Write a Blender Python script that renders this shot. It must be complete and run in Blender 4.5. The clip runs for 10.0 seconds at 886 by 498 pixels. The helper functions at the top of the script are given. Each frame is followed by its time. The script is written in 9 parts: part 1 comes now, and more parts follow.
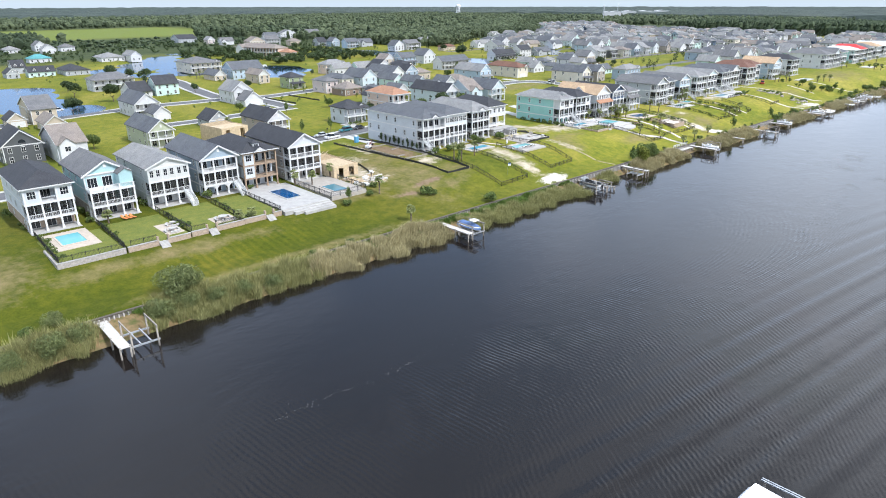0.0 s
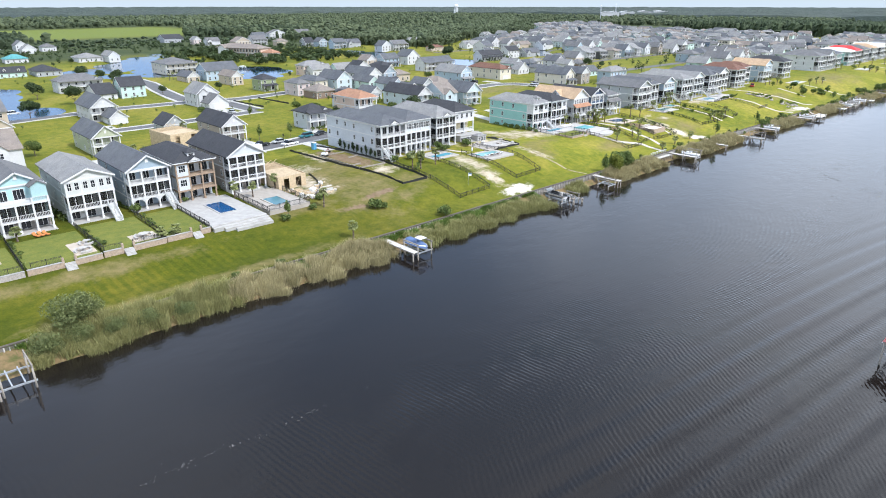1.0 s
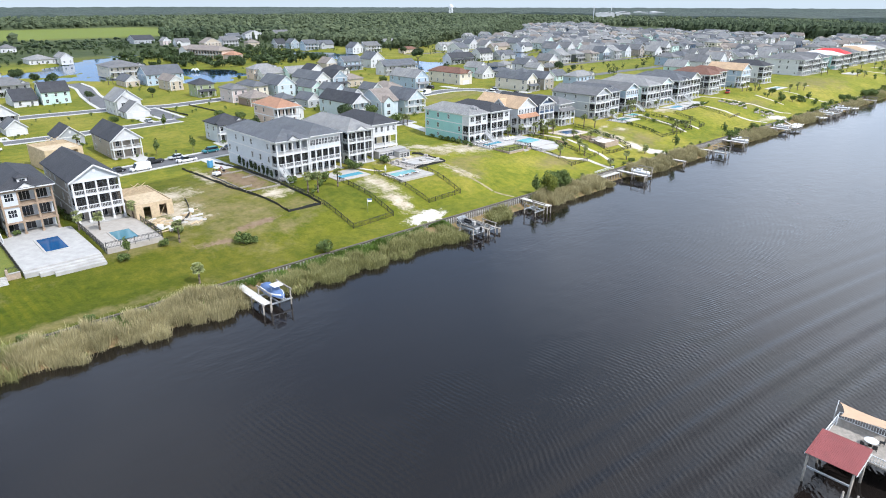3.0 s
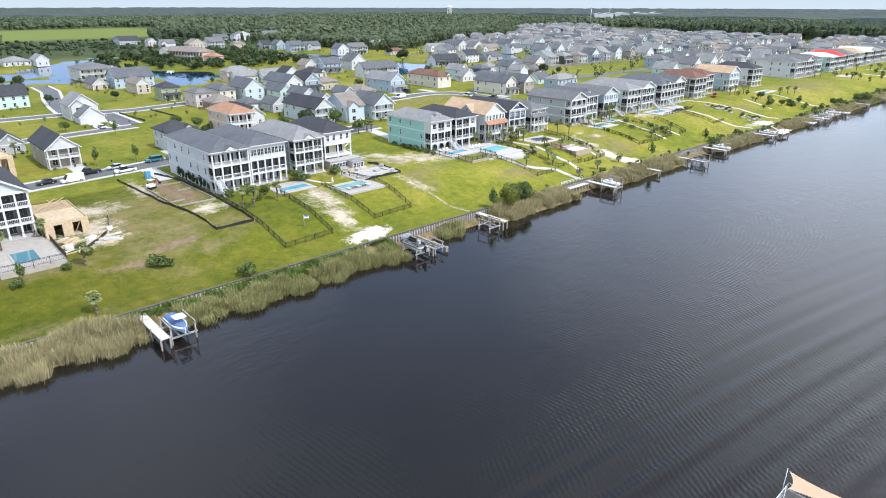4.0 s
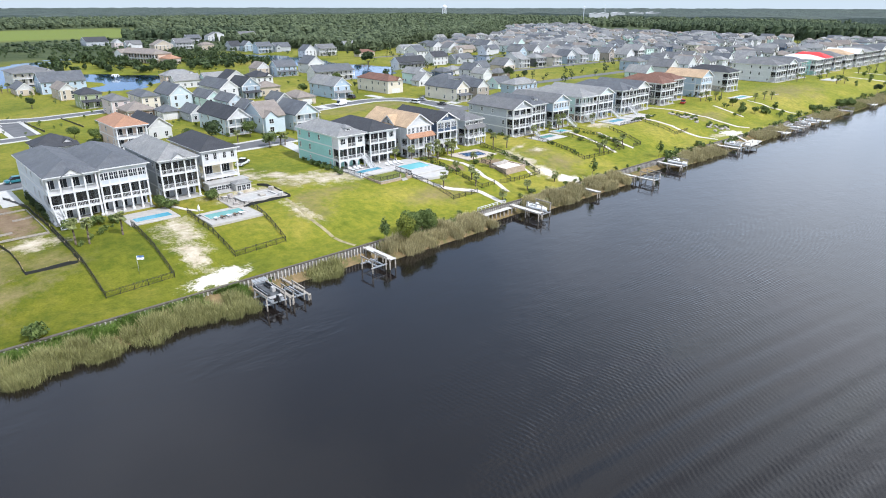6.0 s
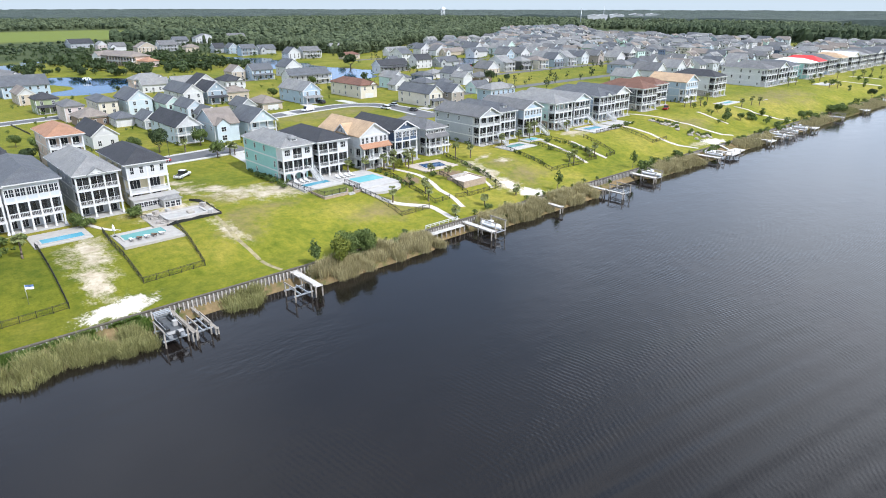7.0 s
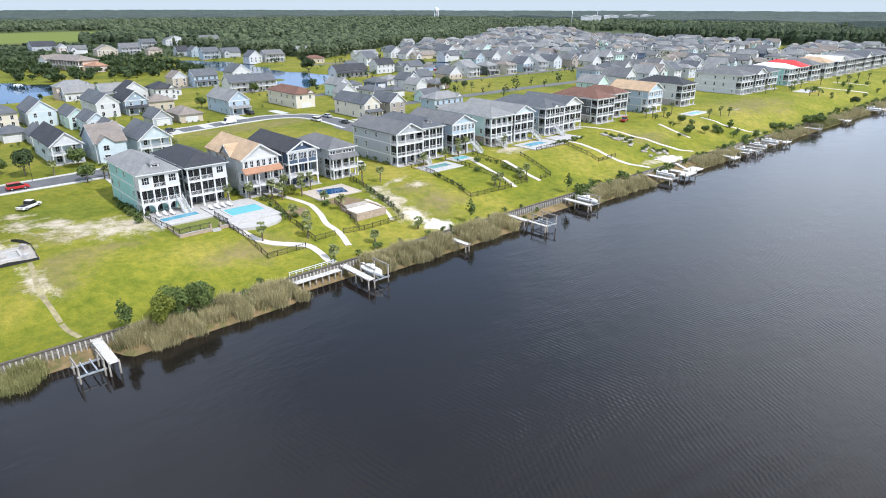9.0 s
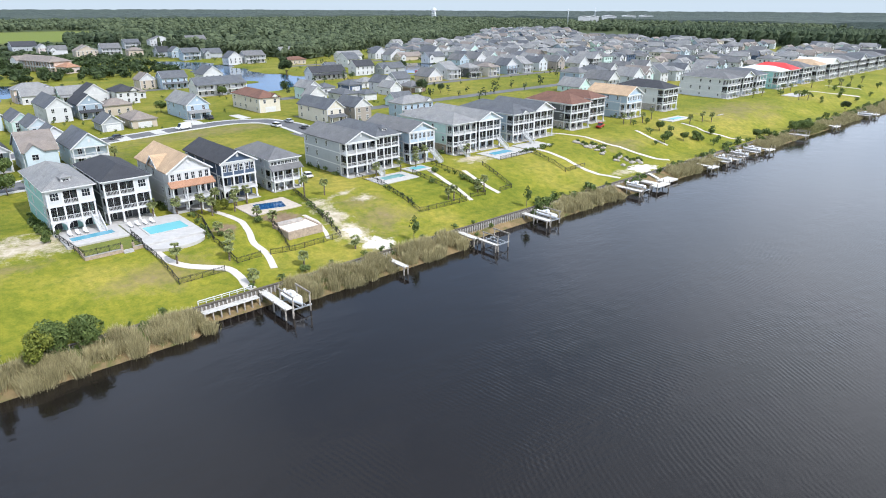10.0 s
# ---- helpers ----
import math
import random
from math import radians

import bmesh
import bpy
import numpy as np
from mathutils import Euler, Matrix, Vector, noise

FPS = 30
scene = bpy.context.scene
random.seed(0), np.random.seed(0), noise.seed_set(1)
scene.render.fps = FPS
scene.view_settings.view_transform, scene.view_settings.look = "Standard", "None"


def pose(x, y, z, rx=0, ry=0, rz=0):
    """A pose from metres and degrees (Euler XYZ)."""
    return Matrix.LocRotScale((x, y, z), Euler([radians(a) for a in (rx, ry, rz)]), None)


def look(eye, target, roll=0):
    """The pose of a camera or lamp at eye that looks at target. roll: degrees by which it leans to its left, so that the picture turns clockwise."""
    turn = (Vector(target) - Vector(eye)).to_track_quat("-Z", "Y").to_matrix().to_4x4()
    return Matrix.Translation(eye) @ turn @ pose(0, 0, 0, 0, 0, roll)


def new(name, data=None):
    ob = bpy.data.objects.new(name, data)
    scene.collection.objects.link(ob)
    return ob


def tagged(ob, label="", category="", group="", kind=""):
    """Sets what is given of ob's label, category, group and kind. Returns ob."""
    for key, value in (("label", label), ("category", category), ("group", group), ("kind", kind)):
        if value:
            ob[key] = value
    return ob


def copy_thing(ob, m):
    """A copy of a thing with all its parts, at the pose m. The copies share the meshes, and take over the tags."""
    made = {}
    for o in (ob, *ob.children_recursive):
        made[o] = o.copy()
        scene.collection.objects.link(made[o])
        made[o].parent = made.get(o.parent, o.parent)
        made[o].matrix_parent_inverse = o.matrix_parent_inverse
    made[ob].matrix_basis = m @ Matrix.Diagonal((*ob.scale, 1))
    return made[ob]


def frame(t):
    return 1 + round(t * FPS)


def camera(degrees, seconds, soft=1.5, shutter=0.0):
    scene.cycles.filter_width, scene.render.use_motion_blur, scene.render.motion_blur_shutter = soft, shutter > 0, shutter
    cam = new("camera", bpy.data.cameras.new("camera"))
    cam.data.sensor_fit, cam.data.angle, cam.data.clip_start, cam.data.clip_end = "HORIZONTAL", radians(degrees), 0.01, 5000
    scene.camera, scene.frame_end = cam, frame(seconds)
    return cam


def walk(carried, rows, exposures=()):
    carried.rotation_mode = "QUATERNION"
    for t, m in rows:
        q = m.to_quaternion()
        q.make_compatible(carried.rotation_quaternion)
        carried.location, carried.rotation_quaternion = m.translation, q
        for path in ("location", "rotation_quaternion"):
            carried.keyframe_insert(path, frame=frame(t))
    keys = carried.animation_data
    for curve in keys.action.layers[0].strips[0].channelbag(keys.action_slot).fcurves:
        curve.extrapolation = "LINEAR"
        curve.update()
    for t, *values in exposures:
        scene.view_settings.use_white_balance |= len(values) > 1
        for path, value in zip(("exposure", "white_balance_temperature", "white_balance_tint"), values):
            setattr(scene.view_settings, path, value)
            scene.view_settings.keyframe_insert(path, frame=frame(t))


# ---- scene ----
cam = camera(70.1, 10.0, soft=1.0)
PATH = [
    (0, (0.16, 0.47, 51.58), (63.70, 68.64, 15.29), -0.10),
    (0.5, (8.97, 0.92, 51.43), (72.43, 69.16, 15.15), -0.10),
    (1, (17.77, 1.27, 51.29), (81.23, 69.51, 15.02), -0.00),
    (1.5, (26.67, 1.54, 51.19), (90.10, 69.81, 14.91), 0.10),
    (2, (35.54, 1.93, 51.07), (98.95, 70.27, 14.90), 0.00),
    (2.5, (44.46, 2.23, 51.02), (107.79, 70.65, 14.84), 0.10),
    (2.7, (48.01, 2.33, 51.01), (111.36, 70.71, 14.79), 0.10),
    (4, (71.35, 2.74, 50.96), (134.49, 71.36, 14.82), 0.10),
    (4.5, (80.24, 2.92, 50.92), (143.26, 71.63, 14.74), 0.10),
    (5, (89.17, 3.23, 50.77), (152.14, 71.99, 14.64), 0.10),
    (5.5, (98.16, 3.50, 50.65), (161.13, 72.32, 14.62), 0.20),
    (5.7, (101.78, 3.64, 50.65), (164.76, 72.40, 14.52), 0.10),
    (7, (125.37, 4.23, 50.73), (188.09, 73.33, 14.80), 0.10),
    (7.5, (134.49, 4.77, 50.87), (197.22, 73.89, 14.99), 0.10),
    (8, (143.73, 5.21, 51.08), (206.35, 74.42, 15.19), 0.20),
    (8.5, (152.71, 5.63, 51.21), (215.37, 74.82, 15.33), 0.20),
    (9, (161.82, 6.10, 51.31), (224.46, 75.32, 15.47), 0.10),
    (9.5, (170.95, 6.53, 51.37), (233.59, 75.76, 15.52), 0.20),
    (10, (180.09, 6.70, 51.41), (242.65, 76.00, 15.58), 0.20),
]
walk(cam, [(t, look(eye, target, roll)) for t, eye, target, roll in PATH], exposures=[(0.0, 0.80, 6050, 13.0), (5.5, 0.76, 6050, 13.0), (10.0, 0.72, 6050, 13.0)])

# ---- light ----
SUN_DIR = Vector((0.22, -1.0, 1.22)).normalized()      # towards the sun: over the river, high
world = bpy.data.worlds.new("world")
scene.world = world
world.use_nodes = True
wn = world.node_tree.nodes
sky = wn.new("ShaderNodeTexSky")
sky.sky_type = "NISHITA"
sky.sun_disc = False
sky.sun_elevation = math.asin(SUN_DIR.z)
sky.sun_rotation = math.atan2(SUN_DIR.x, SUN_DIR.y)
sky.air_density, sky.dust_density, sky.ozone_density = 1.2, 4.0, 1.5
wn["Background"].inputs["Strength"].default_value = 0.130
haze = wn.new("ShaderNodeMix")            # milky summer haze over the blue
haze.data_type = "RGBA"
haze.inputs[0].default_value = 0.85
haze.inputs[7].default_value = (2.55, 3.3, 4.25, 1.0)
world.node_tree.links.new(sky.outputs[0], haze.inputs[6])
cloud = wn.new("ShaderNodeTexNoise")      # broad soft clouds
cloud.noise_dimensions = "4D"
cloud.inputs["W"].default_value, cloud.inputs["Scale"].default_value, cloud.inputs["Detail"].default_value = 3.0, 1.3, 4.0
cover = wn.new("ShaderNodeMapRange")
cover.inputs["From Min"].default_value, cover.inputs["From Max"].default_value = 0.42, 0.66
world.node_tree.links.new(cloud.outputs[0], cover.inputs["Value"])
white = wn.new("ShaderNodeMix")
white.data_type = "RGBA"
white.inputs[7].default_value = (7.4, 7.8, 8.1, 1.0)
world.node_tree.links.new(cover.outputs[0], white.inputs[0])
world.node_tree.links.new(haze.outputs[2], white.inputs[6])
way = wn.new("ShaderNodeTexCoord")         # haze is brightest low in the sky
up = wn.new("ShaderNodeSeparateXYZ")
world.node_tree.links.new(way.outputs["Generated"], up.inputs[0])
low_sky = wn.new("ShaderNodeMapRange")
low_sky.inputs["From Min"].default_value, low_sky.inputs["From Max"].default_value = 0.05, 0.75
low_sky.inputs["To Min"].default_value, low_sky.inputs["To Max"].default_value = 1.2, 0.9
world.node_tree.links.new(up.outputs["Z"], low_sky.inputs["Value"])
glow = wn.new("ShaderNodeVectorMath")
glow.operation = "SCALE"
world.node_tree.links.new(white.outputs[2], glow.inputs[0])
sunward = wn.new("ShaderNodeVectorMath")   # and towards the sun
sunward.operation = "DOT_PRODUCT"
sunward.inputs[1].default_value = SUN_DIR
world.node_tree.links.new(way.outputs["Generated"], sunward.inputs[0])
warmth = wn.new("ShaderNodeMapRange")
warmth.interpolation_type = "SMOOTHSTEP"
warmth.inputs["From Min"].default_value, warmth.inputs["From Max"].default_value = -0.5, 0.3
world.node_tree.links.new(sunward.outputs["Value"], warmth.inputs["Value"])
world.node_tree.links.new(low_sky.outputs[0], glow.inputs["Scale"])
tint = wn.new("ShaderNodeMix")             # deeper blue away from the sun
tint.data_type = "RGBA"
tint.inputs[6].default_value, tint.inputs[7].default_value = (0.52, 0.63, 0.80, 1.0), (1.18, 1.18, 1.18, 1.0)
world.node_tree.links.new(warmth.outputs[0], tint.inputs[0])
toned = wn.new("ShaderNodeVectorMath")
toned.operation = "MULTIPLY"
world.node_tree.links.new(glow.outputs[0], toned.inputs[0])
world.node_tree.links.new(tint.outputs[2], toned.inputs[1])
world.node_tree.links.new(toned.outputs[0], wn["Background"].inputs["Color"])
sun = new("sun", bpy.data.lights.new("sun", "SUN"))
sun.data.energy, sun.data.angle, sun.data.color = 2.65, radians(0.6), (1.0, 0.965, 0.91)
sun.matrix_basis = look((0, 0, 300), Vector((0, 0, 300)) - SUN_DIR)

# ---- materials ----
MATS = {}


def nodes_of(name):
    m = bpy.data.materials.new(name)
    m.use_nodes = True
    nt = m.node_tree
    b = nt.nodes["Principled BSDF"]
    return m, nt, b


def noise_node(nt, scale, detail=3.0, coord="Object", rough=0.6, stretch=None):
    tc = nt.nodes.new("ShaderNodeTexCoord")
    n = nt.nodes.new("ShaderNodeTexNoise")
    n.inputs["Scale"].default_value = scale
    n.inputs["Detail"].default_value = detail
    n.inputs["Roughness"].default_value = rough
    if coord == "World":
        g = nt.nodes.new("ShaderNodeNewGeometry")
        src = g.outputs["Position"]
    else:
        src = tc.outputs[coord]
    if stretch:
        mp = nt.nodes.new("ShaderNodeMapping")
        mp.inputs["Scale"].default_value = stretch
        nt.links.new(src, mp.inputs[0])
        src = mp.outputs[0]
    nt.links.new(src, n.inputs["Vector"])
    return n


def ramp(nt, fac, stops):
    r = nt.nodes.new("ShaderNodeValToRGB")
    e = r.color_ramp.elements
    while len(e) < len(stops):
        e.new(0.5)
    for el, (p, c) in zip(e, stops):
        el.position = p
        el.color = (*c, 1.0)
    nt.links.new(fac, r.inputs[0])
    return r


def mixc(nt, fac, a, b, mode="MIX"):
    x = nt.nodes.new("ShaderNodeMix")
    x.data_type = "RGBA"
    x.blend_type = mode
    for sock, v in ((x.inputs[0], fac), (x.inputs[6], a), (x.inputs[7], b)):
        if isinstance(v, (int, float)):
            sock.default_value = v
        elif isinstance(v, tuple):
            sock.default_value = (*v, 1.0)
        else:
            nt.links.new(v, sock)
    return x.outputs[2]


def bump(nt, b, height, strength=0.3, dist=0.05):
    n = nt.nodes.new("ShaderNodeBump")
    n.inputs["Strength"].default_value = strength
    n.inputs["Distance"].default_value = dist
    nt.links.new(height, n.inputs["Height"])
    nt.links.new(n.outputs[0], b.inputs["Normal"])


def shade(c, k):
    return tuple(min(1.0, v * k) for v in c)


def plain(name, col, rough=0.6, metal=0.0, vary=0.12, scale=1.5, fine=12.0):
    """A painted, cast or weathered surface with a coarse and a fine variation."""
    if name in MATS:
        return MATS[name]
    m, nt, b = nodes_of(name)
    n1, n2 = noise_node(nt, scale, 3), noise_node(nt, fine, 2)
    r1 = ramp(nt, n1.outputs[0], [(0.3, shade(col, 1 - vary)), (0.7, shade(col, 1 + vary))])
    r2 = ramp(nt, n2.outputs[0], [(0.3, (1 - vary * 0.6,) * 3), (0.7, (1.0, 1.0, 1.0))])
    nt.links.new(mixc(nt, 1.0, r1.outputs[0], r2.outputs[0], "MULTIPLY"), b.inputs["Base Color"])
    b.inputs["Roughness"].default_value = rough
    b.inputs["Metallic"].default_value = metal
    bump(nt, b, n2.outputs[0], 0.15, 0.02)
    MATS[name] = m
    return m


def siding(name, col):
    """Lapped board siding, boards 0.18 m high, slightly chalky paint."""
    key = "siding_" + name
    if key in MATS:
        return MATS[key]
    m, nt, b = nodes_of(key)
    n1 = noise_node(nt, 0.35, 4)
    r1 = ramp(nt, n1.outputs[0], [(0.25, shade(col, 0.88)), (0.75, shade(col, 1.04))])
    tc = nt.nodes.new("ShaderNodeTexCoord")
    sep = nt.nodes.new("ShaderNodeSeparateXYZ")
    nt.links.new(tc.outputs["Object"], sep.inputs[0])
    k = nt.nodes.new("ShaderNodeMath")
    k.operation = "MULTIPLY"
    k.inputs[1].default_value = 1 / 0.18
    nt.links.new(sep.outputs["Z"], k.inputs[0])
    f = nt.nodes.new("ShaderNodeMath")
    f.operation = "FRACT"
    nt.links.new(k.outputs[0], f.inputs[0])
    # shade in the crease of each lap, put into the colour as a darker line
    lap_shade = ramp(nt, f.outputs[0], [(0.0, (0.80, 0.80, 0.80)), (0.14, (1.0, 1.0, 1.0))])
    nt.links.new(mixc(nt, 1.0, r1.outputs[0], lap_shade.outputs[0], "MULTIPLY"), b.inputs["Base Color"])
    b.inputs["Roughness"].default_value = 0.65
    bump(nt, b, f.outputs[0], 0.35, 0.03)
    MATS[key] = m
    return m


def shingle(name, col):
    """Asphalt shingles in courses, with blotches and tab-to-tab variation."""
    key = "shingle_" + name
    if key in MATS:
        return MATS[key]
    m, nt, b = nodes_of(key)
    n1 = noise_node(nt, 0.5, 4)
    n2 = noise_node(nt, 5.0, 2, stretch=(1.0, 1.0, 3.0))
    n3 = noise_node(nt, 0.15, 2)
    r1 = ramp(nt, n1.outputs[0], [(0.3, shade(col, 0.85)), (0.7, shade(col, 1.15))])
    r2 = ramp(nt, n2.outputs[0], [(0.35, (0.72, 0.72, 0.72)), (0.65, (1.12, 1.12, 1.12))])
    r3 = ramp(nt, n3.outputs[0], [(0.35, (0.9, 0.9, 0.92)), (0.65, (1.08, 1.06, 1.02))])
    c = mixc(nt, 1.0, r1.outputs[0], r2.outputs[0], "MULTIPLY")
    nt.links.new(mixc(nt, 1.0, c, r3.outputs[0], "MULTIPLY"), b.inputs["Base Color"])
    b.inputs["Roughness"].default_value = 0.85
    b.inputs["Specular IOR Level"].default_value = 0.3
    bump(nt, b, n2.outputs[0], 0.5, 0.04)
    MATS[key] = m
    return m


def leafy(name, dark, light, rough=0.6, scale=0.4):
    """Leaves: each leaf or clump has a tone of its own, on top of a drift over the crown."""
    if name in MATS:
        return MATS[name]
    m, nt, b = nodes_of(name)
    g = nt.nodes.new("ShaderNodeNewGeometry")
    n1 = noise_node(nt, scale, 2, "World")
    a = nt.nodes.new("ShaderNodeMath")
    a.operation = "MULTIPLY_ADD"
    a.inputs[1].default_value = 0.55
    nt.links.new(g.outputs["Random Per Island"], a.inputs[0])
    h = nt.nodes.new("ShaderNodeMath")
    h.operation = "MULTIPLY"
    h.inputs[1].default_value = 0.5
    nt.links.new(n1.outputs[0], h.inputs[0])
    nt.links.new(h.outputs[0], a.inputs[2])
    r = ramp(nt, a.outputs[0], [(0.15, dark), (0.8, light)])
    nt.links.new(r.outputs[0], b.inputs["Base Color"])
    b.inputs["Roughness"].default_value = rough
    b.inputs["Specular IOR Level"].default_value = 0.25
    tr = nt.nodes.new("ShaderNodeBsdfTranslucent")
    nt.links.new(r.outputs[0], tr.inputs[0])
    mx = nt.nodes.new("ShaderNodeMixShader")
    mx.inputs[0].default_value = 0.25
    nt.links.new(b.outputs[0], mx.inputs[1])
    nt.links.new(tr.outputs[0], mx.inputs[2])
    nt.links.new(mx.outputs[0], nt.nodes["Material Output"].inputs[0])
    MATS[name] = m
    return m


def screen_material():
    """Dark insect mesh: half of the light passes."""
    m, nt, b = nodes_of("insect_screen")
    b.inputs["Base Color"].default_value = (0.02, 0.021, 0.022, 1)
    b.inputs["Roughness"].default_value = 0.5
    t = nt.nodes.new("ShaderNodeBsdfTransparent")
    mx = nt.nodes.new("ShaderNodeMixShader")
    mx.inputs[0].default_value = 0.55
    nt.links.new(t.outputs[0], mx.inputs[1])
    nt.links.new(b.outputs[0], mx.inputs[2])
    nt.links.new(mx.outputs[0], nt.nodes["Material Output"].inputs[0])
    return m


def water_material(name, col, rough, waves, rip, chop=False):
    """Water: dark body, ripples at two scales and slow swells."""
    m, nt, b = nodes_of(name)
    n0 = noise_node(nt, 0.03, 3, "World", stretch=(0.35, 1.0, 1.0))
    r = ramp(nt, n0.outputs[0], [(0.3, shade(col, 0.8)), (0.7, shade(col, 1.2))])
    nt.links.new(r.outputs[0], b.inputs["Base Color"])
    geo = nt.nodes.new("ShaderNodeNewGeometry")
    height_ = None
    # wind ripples: crests run slantwise to the banks, from short chop to longer waves
    patch = noise_node(nt, 0.022, 3, "World", 0.6)          # where the wind roughens the surface
    gust = nt.nodes.new("ShaderNodeMapRange")
    gust.inputs["From Min"].default_value, gust.inputs["From Max"].default_value = 0.42, 0.62
    gust.inputs["To Min"].default_value, gust.inputs["To Max"].default_value = 0.45, 1.0
    nt.links.new(patch.outputs[0], gust.inputs["Value"])
    for scale, stretch, weight in ((1.7, 0.30, 0.25), (0.75, 0.35, 0.36), (0.22, 0.5, 0.5)):
        mp = nt.nodes.new("ShaderNodeMapping")
        mp.inputs["Rotation"].default_value = (0, 0, radians(-62 + 14 * (scale < 1)))
        mp.inputs["Scale"].default_value = (stretch, 1.0, 1.0)
        nt.links.new(geo.outputs["Position"], mp.inputs[0])
        n = nt.nodes.new("ShaderNodeTexNoise")
        n.inputs["Scale"].default_value = scale * waves / 0.55
        n.inputs["Detail"].default_value = 2.0
        nt.links.new(mp.outputs[0], n.inputs["Vector"])
        k = nt.nodes.new("ShaderNodeMath")
        k.operation = "MULTIPLY"
        k.inputs[1].default_value = weight
        if scale > 0.5:
            kk = nt.nodes.new("ShaderNodeMath")
            kk.operation = "MULTIPLY"
            nt.links.new(n.outputs[0], kk.inputs[0])
            nt.links.new(gust.outputs[0], kk.inputs[1])
            nt.links.new(kk.outputs[0], k.inputs[0])
        else:
            nt.links.new(n.outputs[0], k.inputs[0])
        if height_ is None:
            height_ = k.outputs[0]
        else:
            ad = nt.nodes.new("ShaderNodeMath")
            nt.links.new(height_, ad.inputs[0])
            nt.links.new(k.outputs[0], ad.inputs[1])
            height_ = ad.outputs[0]
    if chop:
        # short steep wavelets in broken groups; their crests swing round from the near bank to mid-river
        lanes_ = nt.nodes.new("ShaderNodeAttribute")
        lanes_.attribute_name = "chop"
        swing = nt.nodes.new("ShaderNodeAttribute")
        swing.attribute_name = "swing"
        groups, small = noise_node(nt, 0.11, 3, "World", 0.6), noise_node(nt, 0.45, 3, "World", 0.6)
        mass = nt.nodes.new("ShaderNodeMath")
        mass.operation = "MULTIPLY_ADD"
        mass.inputs[1].default_value = 0.6
        nt.links.new(small.outputs[0], mass.inputs[0])
        nt.links.new(groups.outputs[0], mass.inputs[2])
        gr = nt.nodes.new("ShaderNodeMapRange")
        gr.inputs["From Min"].default_value, gr.inputs["From Max"].default_value = 0.62, 1.06
        nt.links.new(mass.outputs[0], gr.inputs["Value"])
        # one train of wavelets for each of three headings, handed over along the swing
        for heading, centre, size, weight in ((-58, 0.0, 0.50, 0.18), (-33, 0.5, 0.42, 0.40), (6, 1.0, 0.40, 0.40)):
            mp = nt.nodes.new("ShaderNodeMapping")
            mp.inputs["Rotation"].default_value = (0, 0, radians(-heading))
            nt.links.new(geo.outputs["Position"], mp.inputs[0])
            train = nt.nodes.new("ShaderNodeTexWave")
            train.inputs["Scale"].default_value, train.inputs["Distortion"].default_value = size, 5.0
            train.inputs["Detail"].default_value, train.inputs["Detail Scale"].default_value = 2.5, 0.45
            nt.links.new(mp.outputs[0], train.inputs["Vector"])
            off = nt.nodes.new("ShaderNodeMath")
            off.operation = "SUBTRACT"
            off.inputs[1].default_value = centre
            nt.links.new(swing.outputs["Fac"], off.inputs[0])
            mag = nt.nodes.new("ShaderNodeMath")
            mag.operation = "ABSOLUTE"
            nt.links.new(off.outputs[0], mag.inputs[0])
            share = nt.nodes.new("ShaderNodeMapRange")
            share.inputs["From Min"].default_value, share.inputs["From Max"].default_value = 0.55, 0.05
            nt.links.new(mag.outputs[0], share.inputs["Value"])
            k = share.outputs[0]
            for other in (gr.outputs[0], lanes_.outputs["Fac"], train.outputs["Fac"], weight):
                mul = nt.nodes.new("ShaderNodeMath")
                mul.operation = "MULTIPLY"
                nt.links.new(k, mul.inputs[0])
                if isinstance(other, float):
                    mul.inputs[1].default_value = other
                else:
                    nt.links.new(other, mul.inputs[1])
                k = mul.outputs[0]
            ad = nt.nodes.new("ShaderNodeMath")
            nt.links.new(k, ad.inputs[0])
            nt.links.new(height_, ad.inputs[1])
            height_ = ad.outputs[0]
    bump(nt, b, height_, rip, 0.5)
    # wind lanes: smoother and rougher streaks along the water
    lane = noise_node(nt, 0.05, 3, "World", 0.55, (0.12, 1.0, 1.0))
    rng = nt.nodes.new("ShaderNodeMapRange")
    rng.inputs["From Min"].default_value, rng.inputs["From Max"].default_value = 0.35, 0.65
    rng.inputs["To Min"].default_value, rng.inputs["To Max"].default_value = rip * 0.35, rip * 1.5
    nt.links.new(lane.outputs[0], rng.inputs["Value"])
    for n in nt.nodes:
        if n.bl_idname == "ShaderNodeBump":
            nt.links.new(rng.outputs[0], n.inputs["Strength"])
    b.inputs["Roughness"].default_value = rough
    b.inputs["IOR"].default_value = 1.36
    return m, nt, b


WHITE = plain("white_trim_paint", (0.60, 0.60, 0.595), 0.5, vary=0.05)
GLASS = plain("dark_window_glass", (0.018, 0.022, 0.027), 0.06, vary=0.3, scale=0.6)
GLASS.node_tree.nodes["Principled BSDF"].inputs["IOR"].default_value = 1.5
SCREEN = screen_material()
CONCRETE = plain("pale_concrete", (0.38, 0.37, 0.35), 0.8, vary=0.14, scale=0.6)
BEIGESTONE = plain("beige_pool_paving", (0.36, 0.33, 0.29), 0.75, vary=0.12, scale=0.8)
PALESTONE = plain("pale_pool_paving", (0.38, 0.36, 0.33), 0.75, vary=0.12, scale=0.8)
DECKSTONE = plain("white_pool_paving", (0.43, 0.415, 0.395), 0.7, vary=0.1, scale=0.8)
TANSTONE = plain("tan_pool_paving", (0.46, 0.395, 0.325), 0.75, vary=0.12, scale=0.8)
